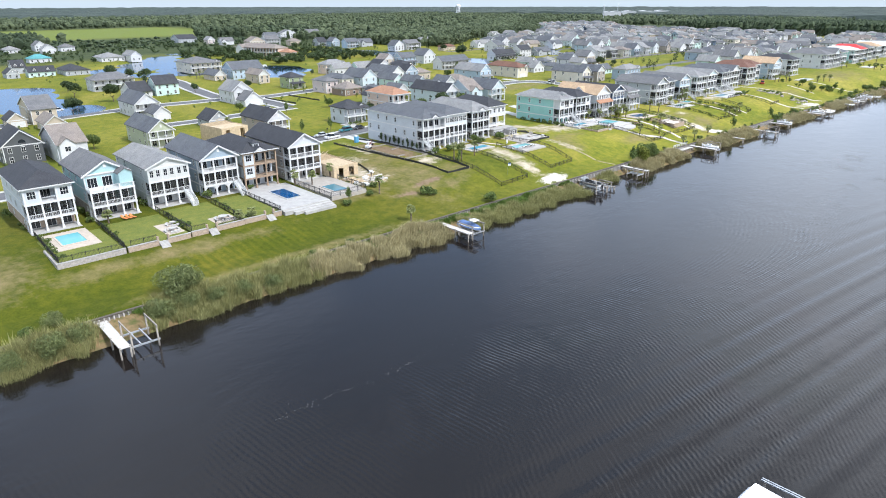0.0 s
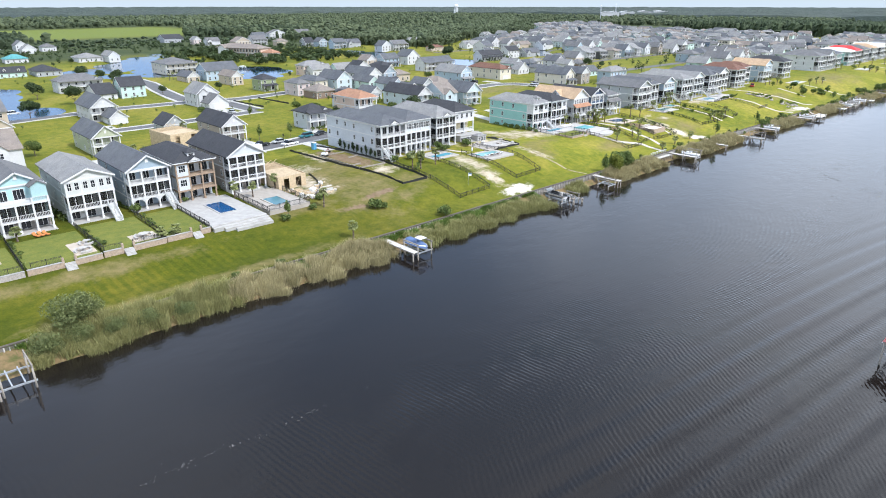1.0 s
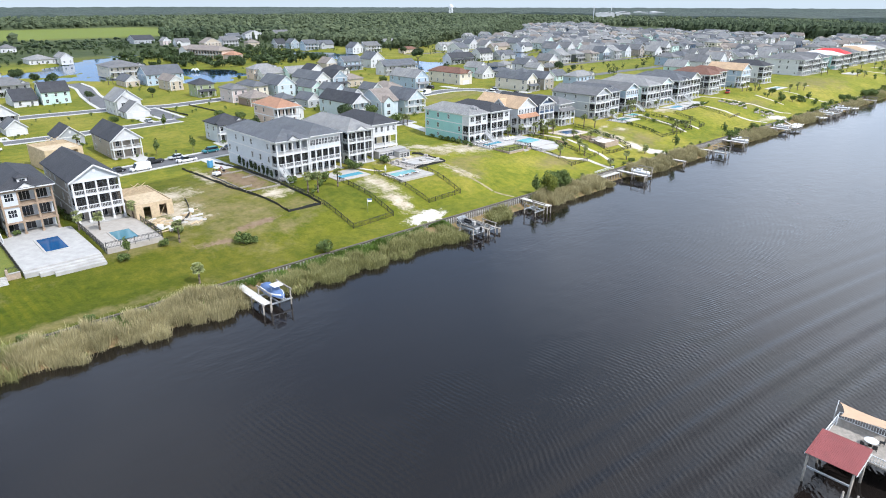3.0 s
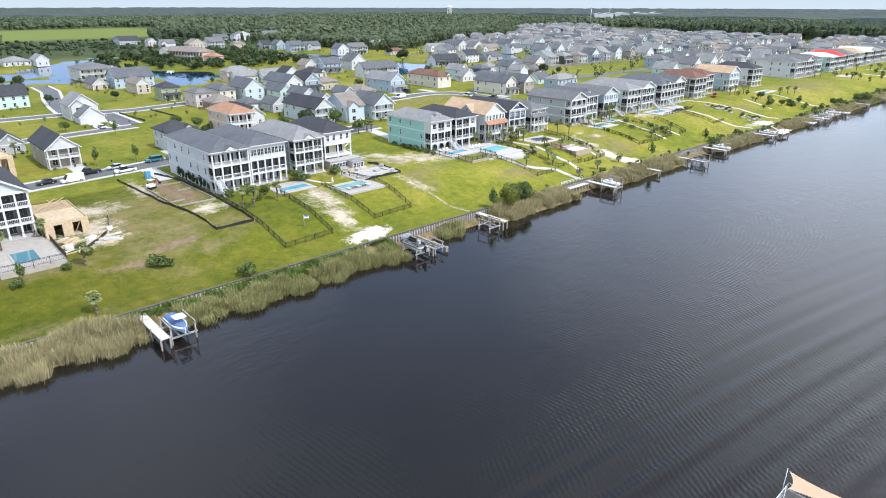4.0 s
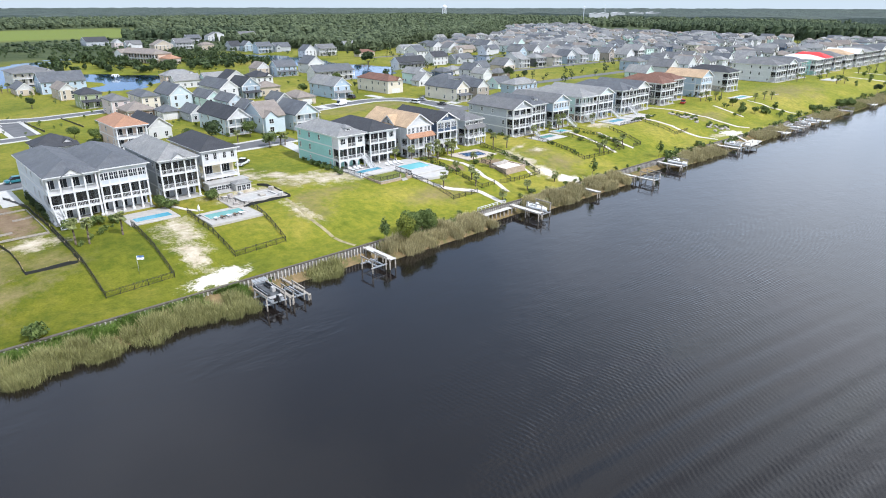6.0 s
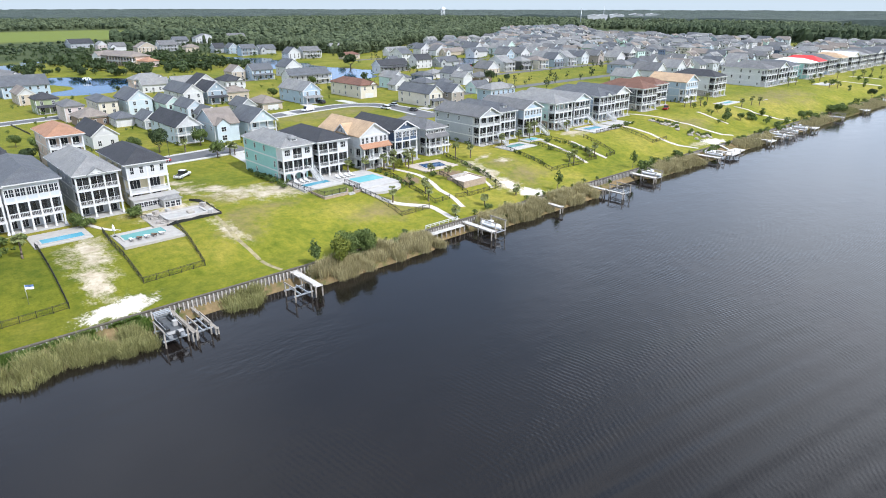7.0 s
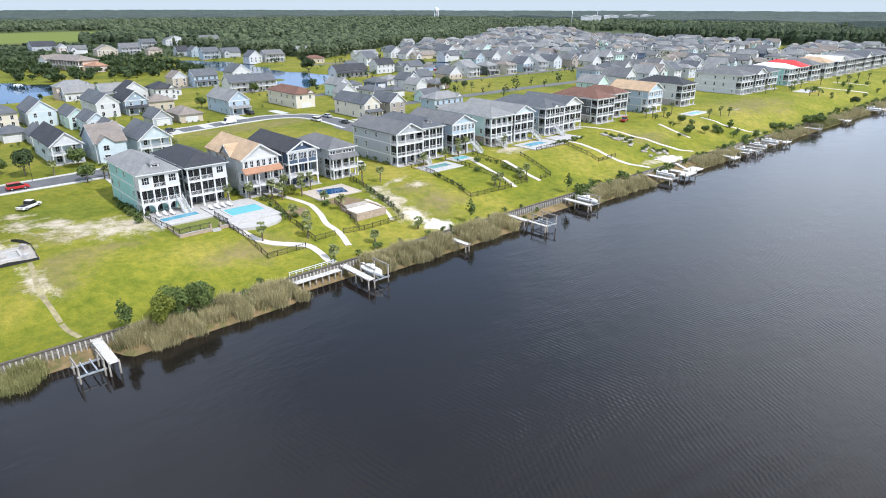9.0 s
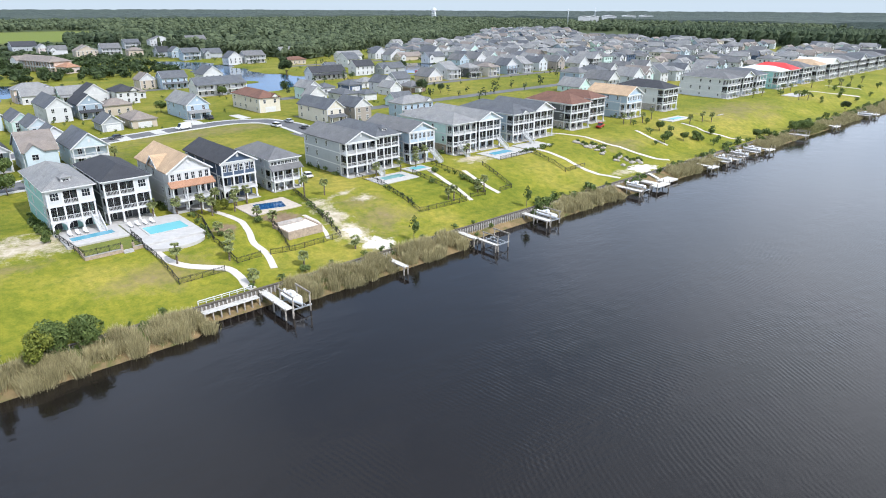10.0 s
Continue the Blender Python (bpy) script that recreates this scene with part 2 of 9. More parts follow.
BLOCK = plain("grey_retaining_block", (0.36, 0.33, 0.30), 0.9, vary=0.25, scale=2.0)
TANBLOCK = plain("tan_retaining_block", (0.37, 0.29, 0.22), 0.9, vary=0.25, scale=2.0)
ASPHALT = plain("grey_asphalt", (0.115, 0.115, 0.118), 0.9, vary=0.18, scale=0.25)
BLACK = plain("black_metal_paint", (0.018, 0.019, 0.02), 0.45, vary=0.2)
WOOD = plain("weathered_grey_wood", (0.30, 0.27, 0.23), 0.85, vary=0.25, scale=2.0)
PALEWOOD = plain("sun_bleached_dock_wood", (0.52, 0.50, 0.46), 0.85, vary=0.15, scale=2.0)
RAWWOOD = plain("raw_brown_timber", (0.31, 0.23, 0.16), 0.85, vary=0.25, scale=1.5)
NEWWOOD = plain("fresh_yellow_lumber", (0.50, 0.39, 0.25), 0.8, vary=0.2, scale=1.5)
SHEETING = plain("dark_weathered_sheeting", (0.20, 0.18, 0.15), 0.85, vary=0.3, scale=1.0)
GREYPILE = plain("silver_grey_pile_wood", (0.37, 0.35, 0.32), 0.85, vary=0.3, scale=2.0)
PILEWOOD = plain("wet_dark_pile_wood", (0.10, 0.085, 0.065), 0.8, vary=0.3, scale=2.0)
METAL = plain("galvanised_steel", (0.52, 0.54, 0.56), 0.4, 0.6, vary=0.1)
RUBBER = plain("black_rubber", (0.015, 0.015, 0.015), 0.8, vary=0.2)
BARK = plain("grey_brown_bark", (0.15, 0.115, 0.085), 0.9, vary=0.3, scale=3.0)
SAND = plain("white_sand", (0.72, 0.66, 0.57), 0.95, vary=0.1, scale=0.6)
PATHWHITE = plain("pale_path_concrete", (0.52, 0.48, 0.43), 0.85, vary=0.1, scale=0.8)
LEAF = leafy("tree_leaves", (0.040, 0.068, 0.018), (0.165, 0.215, 0.062))
LEAFD = leafy("dark_oak_leaves", (0.022, 0.038, 0.015), (0.078, 0.112, 0.042))
LEAFY = leafy("bright_leaves", (0.055, 0.080, 0.010), (0.26, 0.28, 0.05))
PALMLEAF = leafy("palm_fronds", (0.10, 0.125, 0.042), (0.36, 0.39, 0.165))
REED = leafy("reed_blades", (0.17, 0.155, 0.074), (0.54, 0.475, 0.265), 0.7, 0.12)
VINE = leafy("vine_leaves", (0.045, 0.080, 0.014), (0.17, 0.26, 0.050), 0.6, 0.3)
REEDG = leafy("green_bank_shrub_leaves", (0.130, 0.130, 0.048), (0.395, 0.385, 0.165), 0.7, 0.15)
WILLOW = leafy("wax_myrtle_leaves", (0.060, 0.080, 0.028), (0.205, 0.235, 0.09), 0.6, 0.3)
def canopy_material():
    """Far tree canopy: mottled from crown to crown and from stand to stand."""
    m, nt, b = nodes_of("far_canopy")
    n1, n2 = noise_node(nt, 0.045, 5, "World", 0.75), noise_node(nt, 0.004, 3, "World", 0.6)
    # greens pulled towards blue-grey: the haze of distance is put into the base colour
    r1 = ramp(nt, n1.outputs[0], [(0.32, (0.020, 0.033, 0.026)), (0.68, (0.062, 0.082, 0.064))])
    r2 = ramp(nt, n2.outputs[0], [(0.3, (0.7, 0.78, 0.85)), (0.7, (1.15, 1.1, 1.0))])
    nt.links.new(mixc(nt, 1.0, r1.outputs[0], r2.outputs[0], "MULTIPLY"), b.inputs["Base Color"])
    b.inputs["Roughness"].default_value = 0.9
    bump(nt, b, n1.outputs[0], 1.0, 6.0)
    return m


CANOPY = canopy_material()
FOREST = leafy("forest_canopy", (0.030, 0.047, 0.024), (0.122, 0.150, 0.078), 0.8, 0.012)
FORESTD = leafy("dark_forest_canopy", (0.022, 0.036, 0.019), (0.078, 0.106, 0.054), 0.8, 0.02)

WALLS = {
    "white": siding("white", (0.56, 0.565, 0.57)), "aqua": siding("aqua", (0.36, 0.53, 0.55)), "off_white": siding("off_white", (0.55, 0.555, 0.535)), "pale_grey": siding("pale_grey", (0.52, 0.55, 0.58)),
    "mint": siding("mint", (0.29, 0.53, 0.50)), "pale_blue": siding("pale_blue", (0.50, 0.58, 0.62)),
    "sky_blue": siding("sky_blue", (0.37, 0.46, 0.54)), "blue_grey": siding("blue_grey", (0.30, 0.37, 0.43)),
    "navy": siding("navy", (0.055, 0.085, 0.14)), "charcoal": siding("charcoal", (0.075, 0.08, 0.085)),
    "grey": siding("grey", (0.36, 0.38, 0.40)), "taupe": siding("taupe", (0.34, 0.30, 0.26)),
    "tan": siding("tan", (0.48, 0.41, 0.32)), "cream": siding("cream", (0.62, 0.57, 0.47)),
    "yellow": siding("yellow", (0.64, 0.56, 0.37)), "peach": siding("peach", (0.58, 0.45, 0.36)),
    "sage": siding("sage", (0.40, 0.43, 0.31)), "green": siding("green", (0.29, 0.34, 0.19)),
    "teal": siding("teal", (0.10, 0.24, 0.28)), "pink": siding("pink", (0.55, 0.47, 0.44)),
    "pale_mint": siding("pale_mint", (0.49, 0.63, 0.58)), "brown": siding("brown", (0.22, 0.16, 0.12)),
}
ROOFS = {
    "dark": shingle("dark", (0.050, 0.052, 0.058)), "grey": shingle("grey", (0.150, 0.151, 0.153)),
    "pale": shingle("pale", (0.235, 0.236, 0.232)), "taupe": shingle("taupe", (0.23, 0.20, 0.175)),
    "tan": shingle("tan", (0.46, 0.33, 0.21)), "orange": shingle("orange", (0.36, 0.20, 0.125)),
    "brown": shingle("brown", (0.17, 0.09, 0.065)), "red": shingle("red", (0.62, 0.06, 0.06)),
    "slate": shingle("slate", (0.112, 0.119, 0.130)), "teal": shingle("teal", (0.10, 0.30, 0.31)), "white": shingle("white", (0.68, 0.68, 0.68)),
}

# ---- small building blocks ----
def thing(name, m, label, category, group="", kind=""):
    ob = new(name, None)
    ob.empty_display_size = 0.5
    ob.matrix_basis = m
    return tagged(ob, label, category, group, kind)


def to_mesh(name, bm, mats):
    me = bpy.data.meshes.new(name)
    bm.normal_update()
    bm.to_mesh(me)
    bm.free()
    for m in mats if isinstance(mats, (list, tuple)) else [mats]:
        me.materials.append(m)
    return me


def part(name, bm, material, parent, label="", m=None):
    """Link a bmesh, or a mesh made before, as one object under a thing or a part."""
    me = bm if isinstance(bm, bpy.types.Mesh) else to_mesh(name, bm, material)
    ob = new(name, me)
    ob.parent = parent
    if m is not None:
        ob.matrix_basis = m
    return tagged(ob, label)


def single(name, bm, material, label, category, m=None, group="", kind=""):
    me = bm if isinstance(bm, bpy.types.Mesh) else to_mesh(name, bm, material)
    ob = new(name, me)
    if m is not None:
        ob.matrix_basis = m
    return tagged(ob, label, category, group, kind)


def quad(bm, *pts, mi=0):
    f = bm.faces.new([bm.verts.new(p) for p in pts])
    f.material_index = mi
    return f


def box(bm, x0, x1, y0, y1, z0, z1, mi=0):
    v = [bm.verts.new((x, y, z)) for z in (z0, z1) for x, y in ((x0, y0), (x1, y0), (x1, y1), (x0, y1))]
    for idx in ((3, 2, 1, 0), (4, 5, 6, 7), (0, 1, 5, 4), (1, 2, 6, 5), (2, 3, 7, 6), (3, 0, 4, 7)):
        bm.faces.new([v[i] for i in idx]).material_index = mi
    return bm


def boxes(*args):
    bm = bmesh.new()
    for a in args:
        box(bm, *a)
    return bm


def bevelled(bm, width=0.03, segments=1):
    bmesh.ops.bevel(bm, geom=list(bm.edges), offset=width, segments=segments, affect="EDGES", profile=0.5)
    return bm


def beam(bm, a, b, w, h=None, mi=0):
    """A square bar from a to b."""
    h = h or w
    a, b = Vector(a), Vector(b)
    d = (b - a).normalized()
    up = Vector((0, 0, 1)) if abs(d.z) < 0.95 else Vector((1, 0, 0))
    s = d.cross(up).normalized()
    u = s.cross(d)
    v = [bm.verts.new(p + s * sx * w / 2 + u * sz * h / 2) for p in (a, b) for sx, sz in ((-1, -1), (1, -1), (1, 1), (-1, 1))]
    for idx in ((0, 1, 2, 3), (7, 6, 5, 4), (0, 4, 5, 1), (1, 5, 6, 2), (2, 6, 7, 3), (3, 7, 4, 0)):
        bm.faces.new([v[i] for i in idx]).material_index = mi
    return bm


def tube(bm, a, b, r0, r1, n=8, mi=0, cap=True):
    a, b = Vector(a), Vector(b)
    d = (b - a).normalized()
    up = Vector((0, 0, 1)) if abs(d.z) < 0.95 else Vector((1, 0, 0))
    s = d.cross(up).normalized()
    u = s.cross(d)
    rings = []
    for p, r in ((a, r0), (b, r1)):
        rings.append([bm.verts.new(p + (s * math.cos(t) + u * math.sin(t)) * r) for t in (2 * math.pi * i / n for i in range(n))])
    for i in range(n):
        f = bm.faces.new((rings[0][i], rings[0][(i + 1) % n], rings[1][(i + 1) % n], rings[1][i]))
        f.material_index = mi
        f.smooth = True
    if cap:
        bm.faces.new(rings[1]).material_index = mi
        bm.faces.new(rings[0][::-1]).material_index = mi
    return bm


def extrude_profile(bm, prof, axis, a, b, mi=0):
    """A closed profile in the plane across an axis ('x' or 'y'), drawn out from a to b along it."""
    def P(u, z, s):
        return (s, u, z) if axis == "x" else (u, s, z)
    va = [bm.verts.new(P(u, z, a)) for u, z in prof]
    vb = [bm.verts.new(P(u, z, b)) for u, z in prof]
    n = len(prof)
    for i in range(n):
        j = (i + 1) % n
        bm.faces.new((va[i], va[j], vb[j], vb[i])).material_index = mi
    bm.faces.new(va[::-1]).material_index = mi
    bm.faces.new(vb).material_index = mi
    return bm


def gable_roof(bm, x0, x1, y0, y1, z, rise, axis="y", over=0.5, t=0.22, mi=0):
    """Two roof slopes with thickness; the ridge runs along the axis."""
    u0, u1, s0, s1 = (x0, x1, y0, y1) if axis == "y" else (y0, y1, x0, x1)
    um, half = (u0 + u1) / 2, (u1 - u0) / 2
    drop = rise * over / half
    prof = [(u0 - over, z - drop), (um, z + rise), (u1 + over, z - drop), (u1 + over, z - drop + t), (um, z + rise + t), (u0 - over, z - drop + t)]
    return extrude_profile(bm, prof, axis, s0 - over * 0.8, s1 + over * 0.8, mi)


def gable_wall(bm, x0, x1, y0, y1, z, rise, axis="y", mi=0):
    u0, u1, s0, s1 = (x0, x1, y0, y1) if axis == "y" else (y0, y1, x0, x1)
    return extrude_profile(bm, [(u0, z), (u1, z), ((u0 + u1) / 2, z + rise - 0.02)], axis, s0, s1, mi)


def hip_roof(bm, x0, x1, y0, y1, z, rise, over=0.6, t=0.22, mi=0, cut=1.0):
    x0, x1, y0, y1 = x0 - over, x1 + over, y0 - over, y1 + over
    w, d = x1 - x0, y1 - y0
    k = min(w, d) / 2 * cut
    if w > d:
        r = [(x0 + k, (y0 + y1) / 2), (x1 - k, (y0 + y1) / 2)]
    else:
        r = [((x0 + x1) / 2, y0 + k), ((x0 + x1) / 2, y1 - k)]
    low = [bm.verts.new((x, y, z)) for x, y in ((x0, y0), (x1, y0), (x1, y1), (x0, y1))]
    top = [bm.verts.new((x, y, z + t)) for x, y in ((x0, y0), (x1, y0), (x1, y1), (x0, y1))]
    ra, rb = [bm.verts.new((x, y, z + t + rise)) for x, y in r]
    bm.faces.new(low[::-1])
    for i in range(4):
        bm.faces.new((low[i], low[(i + 1) % 4], top[(i + 1) % 4], top[i]))
    if w > d:
        fs = ((top[0], top[1], rb, ra), (top[1], top[2], rb), (top[2], top[3], ra, rb), (top[3], top[0], ra))
    else:
        fs = ((top[0], top[1], ra), (top[1], top[2], rb, ra), (top[2], top[3], rb), (top[3], top[0], ra, rb))
    for f in fs:
        bm.faces.new(f).material_index = mi
    return bm


MESHES = {}


def window_mesh(w, h, mull=1, rows=2):
    """A window that stands proud of a wall in the plane y = 0, facing -y: white frame, bars and a set-back pane."""
    key = ("window", round(w, 2), round(h, 2), mull, rows)
    if key not in MESHES:
        bm = bmesh.new()
        f, m = 0.09, 0.05
        xs = [-w / 2 - f, -w / 2]
        for i in range(1, mull + 1):
            c = -w / 2 + w * i / (mull + 1)
            xs += [c - m / 2, c + m / 2]
        xs += [w / 2, w / 2 + f]
        zs = [-h / 2 - f, -h / 2]
        for i in range(1, rows):
            c = -h / 2 + h * i / rows
            zs += [c - m / 2, c + m / 2]
        zs += [h / 2, h / 2 + f * 1.3]
        y0, y1 = -0.07, -0.02
        g = {(i, j): bm.verts.new((x, y0, z)) for i, x in enumerate(xs) for j, z in enumerate(zs)}
        for i in range(len(xs) - 1):
            for j in range(len(zs) - 1):
                ring = [g[i, j], g[i + 1, j], g[i + 1, j + 1], g[i, j + 1]]
                if i % 2 and j % 2:
                    back = [bm.verts.new((v.co.x, y1, v.co.z)) for v in ring]
                    for k in range(4):
                        bm.faces.new((ring[k], ring[(k + 1) % 4], back[(k + 1) % 4], back[k]))
                    bm.faces.new(back).material_index = 1
                else:
                    bm.faces.new(ring)
        rim = [g[0, 0], g[len(xs) - 1, 0], g[len(xs) - 1, len(zs) - 1], g[0, len(zs) - 1]]
        back = [bm.verts.new((v.co.x, 0.0, v.co.z)) for v in rim]
        for k in range(4):
            bm.faces.new((rim[(k + 1) % 4], rim[k], back[k], back[(k + 1) % 4]))
        MESHES[key] = to_mesh("window", bm, [WHITE, GLASS])
    return MESHES[key]


def put_window(parent, side, u, z, w, h, at, mull=1, rows=2, name="window"):
    """A window on the wall of a house. side: 'f' front (-y), 'b' back, 'l' (-x), 'r' (+x); at: the wall's place."""
    rot = {"f": 0, "r": 90, "b": 180, "l": -90}[side]
    x, y = {"f": (u, at), "b": (u, at), "l": (at, u), "r": (at, u)}[side]
    return part(name, window_mesh(w, h, mull, rows), None, parent, "", pose(x, y, z, 0, 0, rot))


def rail_mesh(w, h=1.0, step=0.28):
    key = ("rail", round(w, 2), h, step)
    if key not in MESHES:
        bm = boxes((0, w, -0.04, 0.04, h - 0.09, h), (0, w, -0.03, 0.03, 0.1, 0.17))
        n = max(2, int(w / step))
        for i in range(1, n):
            x = w * i / n
            box(bm, x - 0.025, x + 0.025, -0.02, 0.02, 0.17, h - 0.09)
        MESHES[key] = to_mesh("railing", bm, WHITE)
    return MESHES[key]

# ---- ground, river, ponds ----
SHORE = 108.4
WATER_Z, POND_DROP = 0.0, 1.0


def smooth(a, b, v):
    t = np.clip((v - a) / (b - a), 0, 1)
    return t * t * (3 - 2 * t)


def bench(x):
    """Height of the level land on which the houses stand."""
    return np.interp(x, [0, 90, 140, 210, 300, 450], [6.6, 6.6, 7.6, 8.8, 9.0, 9.6])


def front(x):
    """Height of the strip along the river on which the first row stands."""
    return np.interp(x, [0, 90, 140, 178, 203, 250, 300, 450], [6.6, 6.6, 7.6, 7.8, 7.0, 7.0, 7.4, 8.4])


# ponds as chains of round basins: (x, y, radius)
PONDS = [
    [(70, 335, 20), (62, 365, 24), (58, 400, 28), (66, 425, 24), (20, 400, 50)],
    [(178, 440, 17), (184, 470, 19), (186, 500, 16), (182, 530, 24), (196, 560, 20), (216, 585, 17), (238, 612, 13), (150, 500, 24), (152, 455, 15)],
    [(214, 385, 16), (232, 408, 18), (232, 432, 22), (212, 455, 24)],
    [(344, 342, 14), (362, 355, 18), (382, 376, 20), (372, 402, 24), (370, 432, 19), (374, 460, 20), (378, 492, 20), (374, 525, 22), (365, 552, 18)],
    [(472, 360, 11), (488, 382, 15), (504, 398, 15), (518, 410, 12)],
]


def pond_depth(x, y):
    """How far a place lies inside a pond (metres, negative outside)."""
    best = np.full(np.shape(x), -1e9)
    for chain in PONDS:
        for cx, cy, r in chain:
            best = np.maximum(best, r - np.hypot(x - cx, y - cy))
    return best


# level pads cut into the slope for paved terraces: (x0, x1, y0, y1)
PADS = [(143.2, 153.6, 139.8, 148.5), (156.4, 168.2, 130.0, 139.4), (164.6, 179.4, 137.6, 147.0), (239.6, 252.4, 137.4, 147.0), (277.6, 290.6, 139.0, 147.0), (291.8, 299.6, 143.6, 149.0),
        (322.4, 339.0, 138.6, 148.5), (424.0, 440.0, 137.0, 143.5), (339.6, 352.0, 141.0, 149.0), (545.0, 560.0, 134.0, 142.0)]


def slope(x, y):
    zb = front(x)
    f = np.interp(y, [116, 120, 127, 135, 150], [0, 0.28, 0.68, 0.85, 1.0])
    return 3.0 + (zb - 3.0) * f


def pad_z(pad):
    return float(slope((pad[0] + pad[1]) / 2, pad[2] * 0.45 + pad[3] * 0.55))


def height(x, y):
    x, y = np.asarray(x, float), np.asarray(y, float)
    back = np.clip((y - 172) / 22, 0, 1)
    zb = front(x) * (1 - back) + bench(x) * back
    f = np.interp(y, [116, 120, 127, 135, 150], [0, 0.28, 0.68, 0.85, 1.0])
    lawn = np.interp(y, [SHORE, 116], [2.55, 3.0])
    z = np.where(y < 116, lawn, 3.0 + (zb - 3.0) * f)
    bank = np.interp(y, [90, 98, 102.2, 105.4, SHORE], [-3.0, -1.2, -0.15, 1.0, 2.0])
    bare = np.interp(y, [90, 98, 106.0, SHORE], [-3.0, -1.6, -0.05, 1.1])
    open_ = np.maximum(np.clip(np.minimum(x - 151, 184 - x) / 2, 0, 1), np.maximum(np.clip(np.minimum(x - 213, 231 - x) / 2, 0, 1), np.clip(np.minimum(x - 275, 305 - x) / 2, 0, 1)))
    bank = bank * (1 - open_) + bare * open_
    z = np.where(y < SHORE, bank, z)
    z = np.where(y < -14, np.interp(y, [-40, -22, -14], [3.0, 2.0, -3.0]), z)
    for pad in PADS:
        inside = (x > pad[0] - 0.6) & (x < pad[1] + 0.6) & (y > pad[2]) & (y < pad[3] + 0.8)
        z = np.where(inside, np.minimum(z, pad_z(pad) - 0.15), z)
    z = z - 2.0 * POND_DROP * smooth(-7, 7, pond_depth(x, y)) * (y > 250)
    return z


def ground_z(x, y):
    return float(height(x, y))


def sheet_axis(parts):
    out = []
    for a, b, step in parts:
        out += list(np.arange(a, b, step))
    return np.array(out + [parts[-1][1]])


def blob(x, y, cx, cy, rx, ry, turn=0.0):
    c, s = math.cos(radians(turn)), math.sin(radians(turn))
    u, v = ((x - cx) * c + (y - cy) * s) / rx, (-(x - cx) * s + (y - cy) * c) / ry
    return np.clip(1.25 - np.hypot(u, v), 0, 1)


def grid_object(name, xs, ys, zf):
    X, Y = np.meshgrid(xs, ys)
    Z = zf(X, Y)
    nx, ny = len(xs), len(ys)
    me = bpy.data.meshes.new(name)
    i = (np.arange(ny - 1)[:, None] * nx + np.arange(nx - 1)[None, :]).ravel()
    faces = np.stack([i, i + 1, i + nx + 1, i + nx], 1)
    me.from_pydata(np.stack([X.ravel(), Y.ravel(), Z.ravel()], 1).tolist(), [], faces.tolist())
    me.polygons.foreach_set("use_smooth", np.ones(len(faces), bool))
    return me, X.ravel(), Y.ravel()


gx = sheet_axis([(-2600, -300, 100), (-300, -20, 10), (-20, 460, 2.0), (460, 700, 5), (700, 1200, 20), (1200, 4900, 100)])
gy = sheet_axis([(-900, -60, 60), (-60, 92, 6), (92, SHORE - 0.1, 1.6), (SHORE - 0.1, SHORE + 0.1, 0.2), (SHORE + 0.6, 160, 1.2), (160, 330, 2.5), (330, 700, 5), (700, 1500, 25), (1500, 4800, 110)])
ground_me, vx, vy = grid_object("ground", gx, gy, height)

# bare earth, sand and dry grass, each with a shape of its own
SAND_EAST = (
    (196, 148, 13.5, 7.5, -10), (206, 146, 7, 4, 0), (189, 153, 7, 3, 10), (254.6, 120.5, 4.4, 7, 0), (255.2, 128, 4.2, 8, 0), (256.4, 136, 3.4, 5, 0), (266, 140, 5, 1.6, 20), (317, 144, 6, 5, 0), (352, 113, 4, 3, 0), (176.6, 129, 2.3, 7, 5), (150.5, 133, 4.6, 7.5, 0), (148.8, 122, 3.0, 8, 0),
    (181, 168, 4, 2.4, 0), (100.5, 138.5, 7, 5.5, 0), (127, 143, 5, 4, 0),
)
SAND_WEST = (
    (186, 157, 4.5, 6, 25), (180, 160, 3, 6, 0), (101, 146, 8, 6, 0), (126, 142, 6, 3.5, 0), (104, 158, 9, 6, 0), (119.5, 166, 2.5, 14, 0), (171, 146, 9, 6, 0), (151, 131, 2.6, 8, -8), (149, 124, 2.0, 6, -10), (268, 134, 4, 2.5, 20),
)
sand = np.zeros(len(vx))
for b in SAND_EAST + SAND_WEST:
    sand = np.maximum(sand, blob(vx, vy, *b))
DRY_EAST = (
    (110, 126, 15, 3.5, 0), (127, 131, 7, 7, 0), (120, 124, 9, 3, 10), (183, 133, 8, 7, 30), (191, 137, 12, 4, -10), (186, 148, 12, 6, 0), (265, 130, 8, 9, 0), (12, 132, 9, 14, 0), (0, 126, 14, 12, 0), (480, 135, 40, 16, 0),
    (106, 138, 11, 9, 0), (115, 152, 8, 16, 0),
)
DRY_WEST = (
    (270, 232, 40, 10, 5), (230, 226, 10, 20, 0), (375, 128, 14, 8, 0), (180, 127, 8, 6, 20), (40, 124, 34, 3.2, 0), (60, 111, 44, 2.2, 0), (90, 129, 20, 4, 0), (112, 134, 16, 22, 0), (108, 150, 12, 16, 0), (215, 122, 16, 6, 0),
    (265, 122, 12, 10, 0),
)
dry = np.zeros(len(vx))
for b in DRY_EAST + DRY_WEST:
    dry = np.maximum(dry, blob(vx, vy, *b))
soil = np.zeros(len(vx))
for b in ((112.5, 127.2, 8.5, 1.7, 8), (102, 123.5, 5, 1.3, -6), (125, 158, 5.5, 12, 0), (124, 168, 5, 7, 0), (232, 134, 3, 4, 0), (245, 133, 5, 5, 0)):
    soil = np.maximum(soil, blob(vx, vy, *b))
